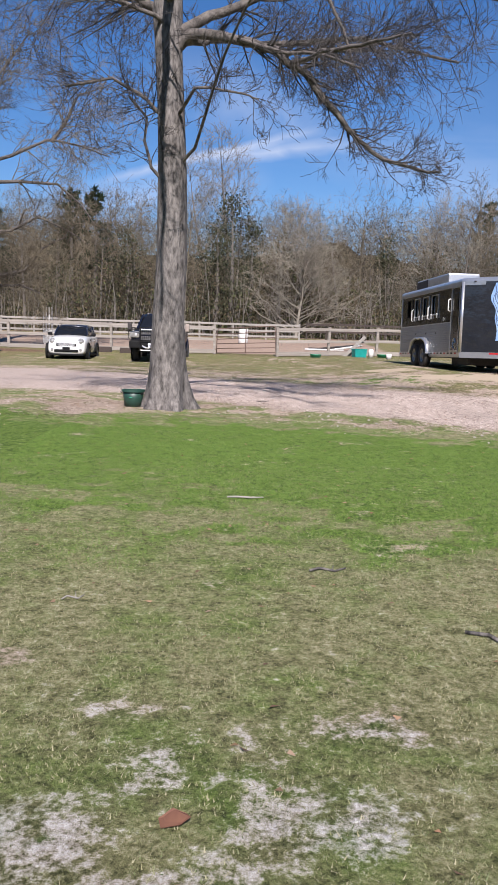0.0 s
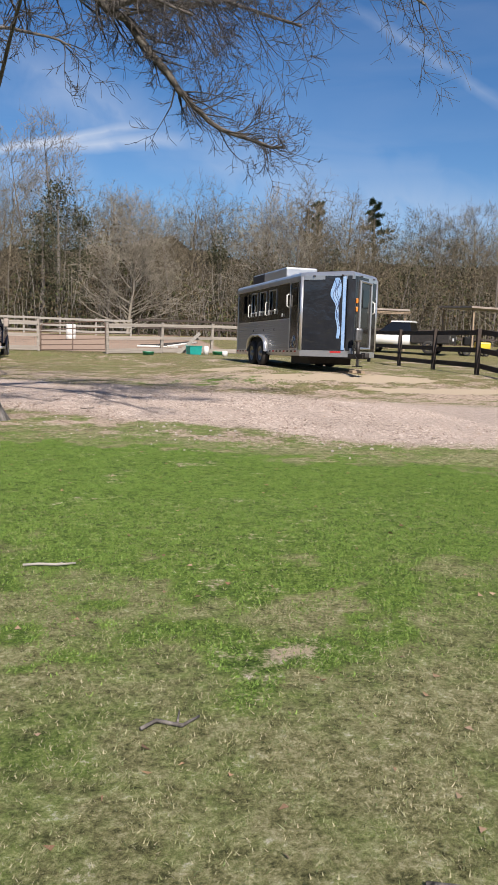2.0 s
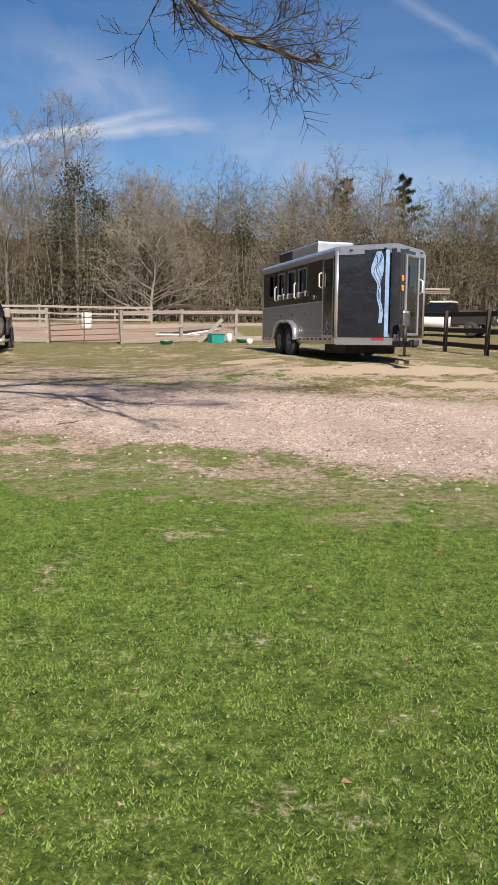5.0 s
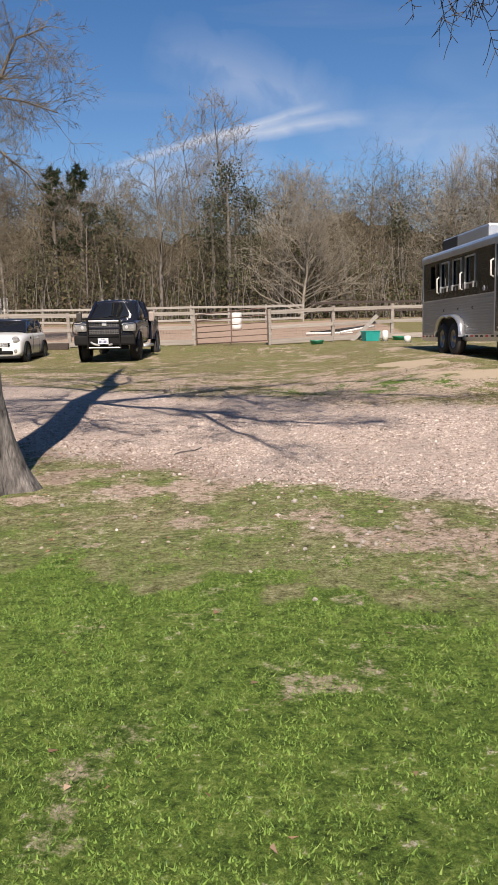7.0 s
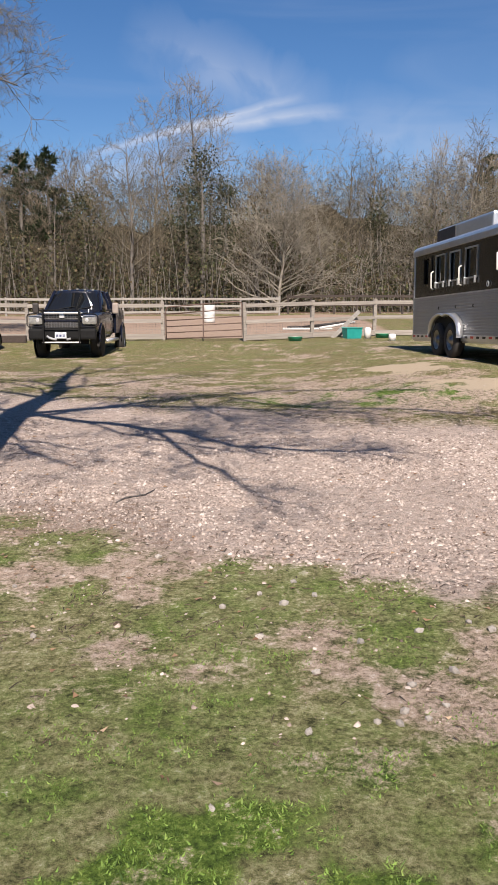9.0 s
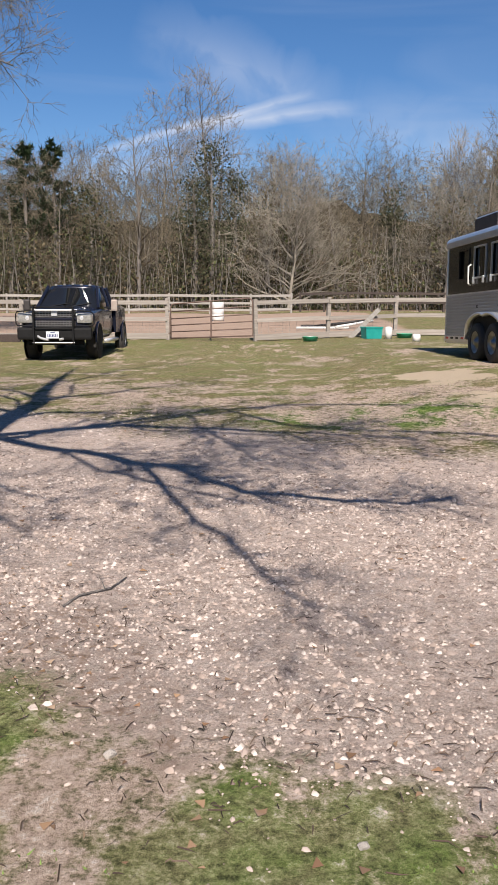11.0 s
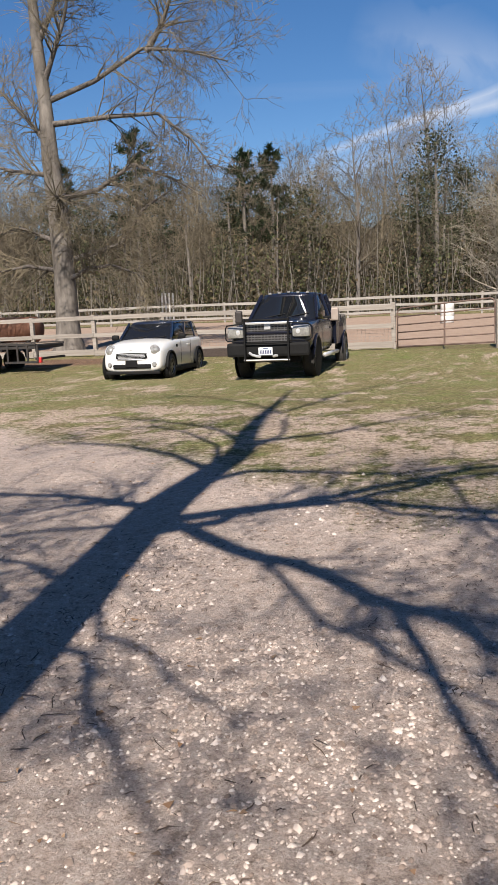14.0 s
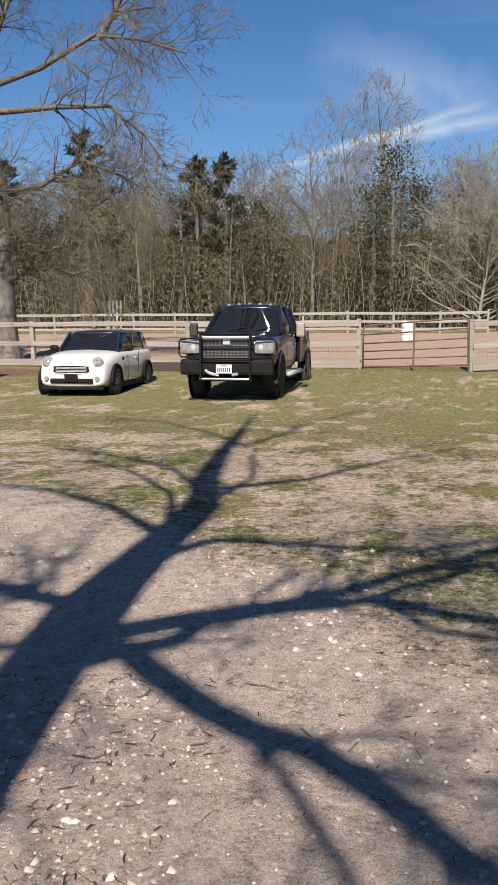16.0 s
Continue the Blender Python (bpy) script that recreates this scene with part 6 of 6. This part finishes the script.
def fence_clutter():
    z = lambda x, y: gz(x, y)
    x, y = 5.15, 40.0
    e = thing("storage_bin", "teal plastic bin standing on the grass by the fence", "bin", pose(x, y, z(x, y), 0, 0, 18) @ Matrix.Scale(0.75, 4))
    part("body", Build().loft([[(a * k, b * k, h) for a, b in ((-0.42, -0.3), (0.42, -0.3), (0.42, 0.3), (-0.42, 0.3))] for h, k in ((0.0, 0.9), (0.52, 1.0), (0.52, 0.95), (0.03, 0.86))]), M_TEAL, e)
    part("rim", Build().box((0, -0.31, 0.52), (0.88, 0.04, 0.05), bev=0.01).box((0, 0.31, 0.52), (0.88, 0.04, 0.05), bev=0.01), M_TEAL, e)
    for px, py, r in ((2.95, 39.0, 0.27), (6.35, 40.3, 0.28)):
        e = thing("feed_tub", "low round green plastic feed tub on the grass", "tub", pose(px, py, z(px, py)), "feed tubs")
        part("body", Build().lathe([(0.0, 0.02), (r * 0.85, 0.0), (r, 0.14), (r * 1.04, 0.15), (r * 0.96, 0.15), (r * 0.8, 0.03), (0, 0.03)], 26), M_GREENTUB, e, smooth=True)
    part_ = part("feed_scoop", Build().lathe([(0.0, 0.0), (0.09, 0.0), (0.12, 0.12), (0.0, 0.13)], 14), M_WHITEP)
    part_.matrix_basis = pose(2.95, 39.0, z(2.95, 39.0) + 0.03)
    tagged(part_, "small white plastic scoop lying in the tub", "scoop")
    for px, py, r, h, lb in ((5.72, 39.9, 0.13, 0.42, "tall white plastic jug beside the bin"), (6.15, 37.2, 0.13, 0.24, "small white bucket on the grass")):
        o = part("white_jug", Build().lathe([(0, 0.0), (r * 0.9, 0.0), (r, h * 0.5), (r * 0.95, h * 0.9), (r * 0.5, h), (0, h)], 16), M_WHITEP, smooth=True)
        o.matrix_basis = pose(px, py, z(px, py))
        tagged(o, lb, "jug")
    o = part("leaning_board", Build().box((0, 0, 0.75), (0.16, 0.04, 1.5), bev=0.008), M_FENCE_PALE)
    o.matrix_basis = pose(4.45, 40.5, z(4.45, 40.5) - 0.04, 0, 46, 10)
    tagged(o, "pale timber board leaning on the fence", "board")
    # jump poles in the arena
    for k, (px, py, a, m) in enumerate(((3.9, 45.2, 8, M_WHITEP), (4.6, 45.8, -14, M_STEEL), (4.1, 46.4, 20, M_STEEL), (5.2, 45.2, 40, M_WHITEP))):
        o = part("jump_pole", Build().tube([(-1.1, 0, 0.06), (1.1, 0, 0.06 + 0.25 * (k % 2))], 0.055, 10), m, smooth=True)
        o.matrix_basis = pose(px, py, z(px, py), 0, 0, a)
        tagged(o, "jump pole lying in a heap on the sand", "pole", "jump poles")
    bx, by = -0.72, 53.0
    e = thing("barrel", "white plastic barrel standing in the arena", "barrel", pose(bx, by, z(bx, by)))
    part("body", Build().lathe([(0.0, 0.0), (0.27, 0.0), (0.30, 0.06), (0.305, 0.3), (0.29, 0.32), (0.305, 0.34), (0.305, 0.58), (0.29, 0.6), (0.305, 0.62), (0.30, 0.86), (0.27, 0.92), (0, 0.92)], 26), M_WHITEP, e, smooth=True)
    bx, by = -10.75, 43.2
    e = thing("water_tank", "white plastic tote behind the fence", "tank", pose(bx, by, z(bx, by)))
    part("body", Build().box((0, 0, 0.42), (0.62, 0.6, 0.84), bev=0.06), M_WHITEP, e)
    px, py = -11.75, 46.5
    e = thing("slatted_stand", "upright white slats above the fence", "stand", pose(px, py, z(px, py)))
    for k in range(4):
        part("slat", Build().box((-0.24 + 0.16 * k, 0, 1.0), (0.07, 0.03, 2.0), bev=0.008), M_WHITEP, e)
    part("crosspiece", Build().box((0, 0.04, 0.5), (0.62, 0.04, 0.09)), M_FENCE_PALE, e)
    o = part("short_post", Build().box((0, 0, 0.45), (0.14, 0.14, 0.95), bev=0.02), M_TIMBER)
    o.matrix_basis = pose(-9.2, 38.4, z(-9.2, 38.4) - 0.03)
    tagged(o, "short brown timber post in front of the fence", "post")
    for hx_, hy_ in ((-7.6, 39.2), (-5.7, 39.3)):
        o = part("sleeper", Build().box((0, 0, 0.13), (1.5, 0.22, 0.26), bev=0.02), M_FENCE_DARK)
        o.matrix_basis = pose(hx_, hy_, z(hx_, hy_) - 0.01, 0, 0, 3)
        tagged(o, "dark timber sleeper lying along the fence", "sleeper", "sleepers")


fence_clutter()


def flatbed():
    x, y = -11.35, 36.0
    e = thing("flatbed_trailer", "black steel utility trailer parked by the fence", "trailer", pose(x, y, gz(x - 1.2, y - 0.9) - 0.02, 0, 0, 4))
    part("deck", Build().box((-2.6, 0, 0.78), (5.0, 1.9, 0.10), bev=0.01), M_STEEL, e)
    part("deck_boards", Build().box((-2.6, 0, 0.845), (4.9, 1.8, 0.03)), M_TIMBER, e)
    for s in (-1, 1):
        part("side_rail", Build().box((-2.6, s * 0.95, 0.86), (5.0, 0.05, 0.06)), M_STEEL, e)
        b = Build().tube([(-2.15 + 0.80 * math.cos(a), s * 1.02, 0.42 + 0.42 * math.sin(a) ** 0.6) for a in [math.pi * k / 12 for k in range(13)]], 0.10, 8, squash=0.4)
        part("fender", b, M_STEEL, e)
        for wx in (-2.55, -1.78):
            wh = part("wheel", Build().lathe([(0.2, -0.08), (0.2, 0.08)], 18, axis="x"), M_BLACK, e)
            wh.matrix_basis = pose(wx, s * 1.0, 0.34, 0, 0, 90 * s)
            r, w = 0.34, 0.2
            part("tyre", Build().lathe([(r * 0.58, -w / 2), (r * 0.88, -w / 2), (r, -w * 0.3), (r, w * 0.3), (r * 0.88, w / 2), (r * 0.58, w / 2)], 24, axis="x"), M_TYRE, wh, smooth=True)
            part("rim", Build().lathe([(r * 0.58, w * 0.4), (r * 0.3, w * 0.3), (0, w * 0.35)], 18, axis="x"), M_STEEL, wh)
    ramp = part("tail_frame", Build().box((-0.1, 0, 0.45), (0.06, 1.9, 0.06)), M_STEEL, e)
    for k in range(4):
        part("upright", Build().box((-0.95 + 0.3 * k, -0.95, 0.60), (0.05, 0.05, 0.46)), M_STEEL, ramp)
    part("lower_rail", Build().box((-0.55, -0.95, 0.36), (1.0, 0.05, 0.06)), M_STEEL, ramp)
    part("tail_light", Build().box((0.0, -0.9, 0.42), (0.1, 0.1, 0.16), bev=0.02), M_RED, e)
    t = thing("oil_tank", "rusty brown cylindrical tank behind the fence", "tank", pose(-17.0, 43.5, gz(-17, 43.5)))
    part("shell", Build().lathe([(0, -1.0), (0.4, -0.97), (0.5, -0.85), (0.5, 0.85), (0.4, 0.97), (0, 1.0)], 22, pose(0, 0, 0.85), axis="x"), M_RUST, t, smooth=True)
    for s in (-0.6, 0.6):
        part("leg", Build().box((s, 0, 0.2), (0.1, 0.7, 0.42)), M_STEEL, t)


flatbed()


def paddock():
    """Vehicles and shelters beyond the dark fence."""
    x, y = 18.4, 47.0
    e = thing("pickup_truck", "white and black pickup truck parked behind the paddock fence", "truck", pose(x, y, gz(x, y), 0, 0, 233))
    S = ring_section
    part("body", Build().loft([S(yy, [(0, 0.5), (0.95, 0.5), (1.0, 0.8), (0.97, zt - 0.1), (0.8, zt), (0, zt + 0.02)]) for yy, zt in ((-2.8, 1.05), (-2.5, 1.15), (-1.2, 1.25), (0.6, 1.25))]), M_WHITEPAINT, e, smooth=True)
    part("cab_glass", Build().loft([S(yy, [(0, 1.2), (0.9, 1.2), (wt, zt), (0, zt + 0.01)]) for yy, wt, zt in ((-1.25, 0.85, 1.26), (-0.55, 0.7, 1.80), (0.5, 0.7, 1.80), (0.65, 0.85, 1.26))]), M_GLASS, e)
    part("roof", Build().loft([S(yy, [(0, 1.78), (wt, 1.78), (wt * 0.9, 1.86), (0, 1.88)]) for yy, wt in ((-0.62, 0.7), (0, 0.74), (0.58, 0.7))]), M_WHITEPAINT, e)
    part("load_bed", Build().box((0, 1.75, 0.92), (2.0, 2.2, 0.62), bev=0.04), M_STEEL, e, "black steel bed")
    part("number_plate", Build().box((0, 2.87, 0.85), (0.33, 0.02, 0.17)), M_PLATE, e)
    for s in (-1, 1):
        part("tail_light", Build().box((s * 0.85, 2.87, 0.95), (0.16, 0.03, 0.2)), M_LAMP, e)
        for wy in (-1.9, 1.7):
            wheel(e, s * 0.88, wy, 0.39, 0.26, 6)
    x, y = 17.2, 52.0
    e = thing("carport", "low tin-roofed carport behind the parked truck", "carport", pose(x, y, gz(x, y), 0, 0, -6))
    part("roof", Build().box((0, 0, 2.55), (5.6, 4.0, 0.10), pose(0, 0, 0, 3, 0, 0), bev=0.01), M_ROOFTIN, e)
    for k in range(3):
        part("fascia", Build().box((0, -2.03 - 0.03 * k, 2.38 - 0.08 * k), (5.7, 0.03, 0.05)), M_TIMBER, e)
    for a in (-2.6, 2.6):
        for b_ in (-1.8, 1.8):
            part("post", Build().box((a, b_, 1.2), (0.12, 0.12, 2.6)), M_TIMBER, e)
    x, y = 29.5, 54.0
    e = thing("shelter", "open shelter with a flat tin roof on thin posts", "shelter", pose(x, y, gz(x, y), 0, 0, 4))
    part("roof", Build().box((0, 0, 2.85), (10.0, 4.5, 0.12), pose(0, 0, 0, 2, 1.0, 0), bev=0.01), M_ROOFTIN, e)
    for k in range(5):
        for b_ in (-2.0, 2.0):
            part("post", Build().box((-4.6 + 2.3 * k, b_, 1.35), (0.10, 0.10, 2.9)), M_TIMBER, e)
    for x, y, m, lb, nm in ((22.6, 46.5, M_YELLOW, "yellow and black ride-on mower in the paddock", "lawn_mower"), (25.6, 47.5, M_STEEL, "dark garden tractor under the shelter", "tractor")):
        e = thing(nm, lb, "mower", pose(x, y, gz(x, y), 0, 0, 80))
        part("bonnet", Build().box((0, -0.5, 0.62), (0.55, 0.85, 0.40), bev=0.08), m, e)
        part("seat", Build().box((0, 0.45, 0.85), (0.45, 0.4, 0.5), bev=0.08), M_BLACK, e)
        part("deck", Build().box((0, 0.1, 0.32), (1.0, 1.0, 0.16), bev=0.05), m, e)
        for s in (-1, 1):
            wheel(e, s * 0.42, 0.55, 0.26, 0.2, 5)
            wheel(e, s * 0.38, -0.65, 0.19, 0.14, 5)
    x, y = 24.3, 45.0
    e = thing("sawhorse", "pale timber sawhorse in the paddock", "sawhorse", pose(x, y, gz(x, y), 0, 0, 20))
    part("beam", Build().box((0, 0, 0.85), (1.3, 0.1, 0.1)), M_FENCE_PALE, e)
    for s in (-1, 1):
        for q in (-1, 1):
            part("leg", Build().tube([(s * 0.5, 0, 0.85), (s * 0.65, q * 0.35, 0.0)], 0.035, 5), M_FENCE_PALE, e)


paddock()

# ---- small things on the ground ----
gr = np.random.default_rng(12)


def blades(count, box, lo, hi, width, keep, material, name, label):
    """Short blades of grass inside a rectangle, kept by a mask."""
    x0, x1, y0, y1 = box
    px, py = gr.uniform(x0, x1, count), gr.uniform(y0, y1, count)
    ok = gr.random(count) < keep(px, py)
    px, py = px[ok], py[ok]
    n = len(px)
    a = gr.uniform(0, 2 * np.pi, n)
    h = gr.uniform(lo, hi, n)
    lean = gr.normal(0, 0.75, (n, 2)) * h[:, None]
    base = np.stack([px, py, ground_z(px, py) - 0.004], 1)
    s = np.stack([np.cos(a), np.sin(a), np.zeros(n)], 1) * (width * gr.uniform(0.6, 1.3, n))[:, None]
    tip = base + np.concatenate([lean, h[:, None]], 1)
    v = np.stack([base - s, base + s, tip], 1).reshape(-1, 3)
    tagged(new(name, bulk(name, v, np.arange(3 * n).reshape(-1, 3), material)), label, "grass", kind="stuff")


def keep_lush(x, y):
    g, lush, s, ar, bare, li, pale, fr = ground_masks(x, y)
    tufts = sstep(0.36, 0.58, fbm(x, y, 9.0, 6, 2))
    return np.clip(lush + 0.35 * sstep(0.5, 0.62, fbm(x, y, 1.8, 5)), 0, 1) * (0.25 + 0.75 * tufts) * (1 - 0.85 * bare) * (1 - 0.9 * pale) * (1 - sstep(0.15, 0.6, g))


def keep_dry(x, y):
    g, lush, s, ar, bare, li, pale, fr = ground_masks(x, y)
    tufts = sstep(0.36, 0.58, fbm(x, y, 7.0, 8, 2))
    return np.clip(0.95 - 0.7 * lush, 0, 1) * (0.2 + 0.8 * tufts) * (1 - 0.8 * bare) * (1 - 0.7 * pale) * (1 - sstep(0.1, 0.6, g))


def keep_far(x, y):
    g, lush, s = ground_masks(x, y)[:3]
    return np.clip(1 - g - s, 0, 1) * (0.15 + 0.85 * sstep(0.42, 0.6, fbm(x, y, 1.2, 4)))


blades(900000, (-2.6, 4.6, 4.5, 13.8), 0.006, 0.019, 0.0046, keep_lush, M_GRASS, "green_grass", "short lush green lawn grass")
blades(300000, (-2.6, 3.2, 1.0, 8.5), 0.007, 0.021, 0.0028, keep_dry, M_DRYGRASS, "dry_grass", "thin yellow-green winter grass")
blades(150000, (-10, 12, 20, 39), 0.012, 0.035, 0.005, keep_far, M_DRYGRASS, "far_grass", "thin patchy grass before the fence")

# loose stones of the drive
n = 330000
px, py = gr.uniform(-5, 6.5, n), gr.uniform(11, 23, n)
g, _, _, _, bare, littered = ground_masks(px, py)[:6]
ok = gr.random(n) < np.clip(g * 1.2 - 0.1, 0.04 * (py > 12), 1) * (0.30 + 0.70 * sstep(0.38, 0.60, fbm(px, py, 1.5, 7))) * (1 - 0.6 * littered) * np.where(py < 18.5, 1, 0.3) * np.where(px < -2, 0.5, 1)
px, py = px[ok], py[ok]
n = len(px)
sz = np.minimum(gr.lognormal(-4.95, 0.55, n), 0.028)
# five-sided lumps, sunk a little into the soil
ang = 2 * np.pi * np.arange(5) / 5
lump = np.array([(math.cos(a), math.sin(a), -0.25) for a in ang] + [(0.25, 0.1, 0.62), (-0.3, -0.15, 0.5)])
of = np.array([(0, 1, 5), (1, 2, 5), (2, 6, 5), (2, 3, 6), (3, 4, 6), (4, 0, 6), (0, 5, 6)])
jit = lump[None] * (1 + gr.uniform(-0.35, 0.35, (n, 7, 1)))
a = gr.uniform(0, 6.28, n)
rx = jit[:, :, 0] * np.cos(a)[:, None] - jit[:, :, 1] * np.sin(a)[:, None] * 0.7
ry = jit[:, :, 0] * np.sin(a)[:, None] + jit[:, :, 1] * np.cos(a)[:, None] * 0.7
v = np.stack([px[:, None] + rx * sz[:, None], py[:, None] + ry * sz[:, None], ground_z(px, py)[:, None] + (jit[:, :, 2] * 0.8 + 0.05) * sz[:, None]], 2).reshape(-1, 3)
f = (of[None] + 7 * np.arange(n)[:, None, None]).reshape(-1, 3)
tagged(new("gravel_stones", bulk("gravel_stones", v, f, M_PEBBLE)), "loose pale pinkish gravel stones on the drive", "gravel", kind="stuff")

# broken twigs and stalks between the stones
n = 16000
px, py = gr.uniform(-4, 5, n), gr.uniform(12, 20, n)
ok = gr.random(n) < 0.15 + 0.85 * sstep(0.45, 0.62, fbm(px, py, 1.1, 12))
px, py = px[ok], py[ok]
n = len(px)
a, ln = gr.uniform(0, 6.28, n), gr.lognormal(-3.2, 0.5, n)
d = np.stack([np.cos(a), np.sin(a)], 1) * ln[:, None]
w = np.stack([-np.sin(a), np.cos(a)], 1) * 0.0022
z = ground_z(px, py)
bend = gr.normal(0, 0.15, n)[:, None] * np.stack([-d[:, 1], d[:, 0]], 1)
p0, p1, p2 = np.stack([px, py], 1), np.stack([px, py], 1) + d * 0.5 + bend, np.stack([px, py], 1) + d
v = np.stack([np.c_[p0 - w, z + 0.004], np.c_[p0 + w, z + 0.006], np.c_[p1 + w, z + 0.012], np.c_[p1 - w, z + 0.010], np.c_[p2, z + 0.005]], 1).reshape(-1, 3)
f = (np.array([(0, 1, 2), (0, 2, 3), (3, 2, 4)])[None] + 5 * np.arange(n)[:, None, None]).reshape(-1, 3)
M_STALK = island_mat("dead_stalks", [(0.03, 0.022, 0.016), (0.09, 0.06, 0.042), (0.17, 0.12, 0.085)], 0.9)
tagged(new("dead_stalks", bulk("dead_stalks", v, f, M_STALK)), "dark broken twigs and stalks strewn over gravel", "twigs", kind="stuff")

# fallen leaves
n = 16000
px, py = gr.uniform(-6, 7, n), gr.uniform(1.5, 24, n)
ok = gr.random(n) < 0.12 + 0.75 * np.exp(-((px + 2.0) / 1.8) ** 2 - ((py - 14.6) / 2.2) ** 2) + 0.2 * (np.abs(py - road_near(px)) < 0.8)
lx, ly = px[ok], py[ok]
px, py = np.concatenate([lx, gr.uniform(-17, -8, 3500)]), np.concatenate([ly, gr.uniform(36.6, 39.8, 3500)])
v, f = leaf_tris(gr, np.stack([px, py, ground_z(px, py) + 0.012], 1), 0.02, 0.045)
v[:, 2] = np.repeat(ground_z(px, py), 3) + np.abs(v[:, 2] - np.repeat(ground_z(px, py), 3)) * 0.4 + 0.004
tagged(new("fallen_leaves", bulk("fallen_leaves", v, f, M_LEAF)), "dry brown leaves scattered on the ground", "leaves", kind="stuff")

# pale stones lying in the thin grass beside the drive
sr2 = random.Random(3)
stone_meshes = []
for k in range(4):
    bm = bmesh.new()
    bmesh.ops.create_icosphere(bm, subdivisions=1, radius=1)
    for vert in bm.verts:
        vert.co *= 1 + sr2.uniform(-0.25, 0.25)
        vert.co.z *= 0.6
    me = bpy.data.meshes.new("stone")
    bm.to_mesh(me)
    bm.free()
    me.materials.append(M_STONE)
    stone_meshes.append(me)
spots = [(0.05, 12.98), (1.28, 11.18), (1.12, 13.48), (1.73, 12.2), (1.86, 12.99), (1.41, 13.45), (-0.22, 13.64), (1.65, 12.25), (1.82, 12.3)]
for k in range(42):
    q = sr2.uniform(-2.4, 4.0)
    spots.append((q, float(road_near(q)) - abs(sr2.gauss(0, 0.9)) - 0.1))
for k, (q, w) in enumerate(spots):
    o = new("stone", stone_meshes[k % 4])
    s = sr2.uniform(0.014, 0.028)
    o.matrix_basis = pose(q, w, gz(q, w) + s * 0.3, 0, 0, sr2.uniform(0, 360)) @ Matrix.Diagonal((s, s * 0.8, s, 1))
    tagged(o, "pale rounded stone lying in thin grass", "stone", "stones beside the drive")


def twig_thing(x, y, ang, ln, r, material, label, curve=0.04):
    z = gz(x, y)
    pts = [(-ln / 2, 0, r), (-ln * 0.2, curve, r * 1.2), (ln * 0.15, -curve * 0.5, r), (ln / 2, curve * 0.6, r * 1.5)]
    o = part("stick", Build().tube(pts, [r, r * 1.1, r, r * 0.6], 7).tube([(ln * 0.1, 0, r), (ln * 0.25, curve * 2.2, r * 1.6)], [r * 0.7, r * 0.3], 5), material, smooth=True)
    o.matrix_basis = pose(x, y, z + 0.004, 0, 0, ang)
    tagged(o, label, "stick", "sticks on the ground")


twig_thing(-0.05, 6.62, 0, 0.30, 0.008, M_FENCE_PALE, "pale peeled stick lying on the lawn", 0.01)
twig_thing(1.13, 3.57, -42, 0.34, 0.009, M_BARK, "dark fallen stick on thin grass")
twig_thing(0.2, 15.62, 58, 0.5, 0.006, M_BARK, "dark fallen branch on the gravel")
twig_thing(0.45, 4.6, 10, 0.22, 0.007, M_BARK, "thin dark twig on the grass")
twig_thing(-0.9, 4.05, 25, 0.12, 0.004, M_FENCE_PALE, "thin pale twig on the grass")
b = Build().plate([(0, 0, 0), (0.10, 0.02, 0.01), (0.15, 0.06, 0.03), (0.12, 0.11, 0.02), (0.05, 0.12, 0.04), (-0.02, 0.07, 0.01)], 0.006)
o = part("bark_flake", b, M_RUST)
o.matrix_basis = pose(-0.24, 2.17, gz(-0.24, 2.17) + 0.01) @ Matrix.Scale(0.55, 4)
tagged(o, "reddish brown flake lying on bare sandy soil", "flake")
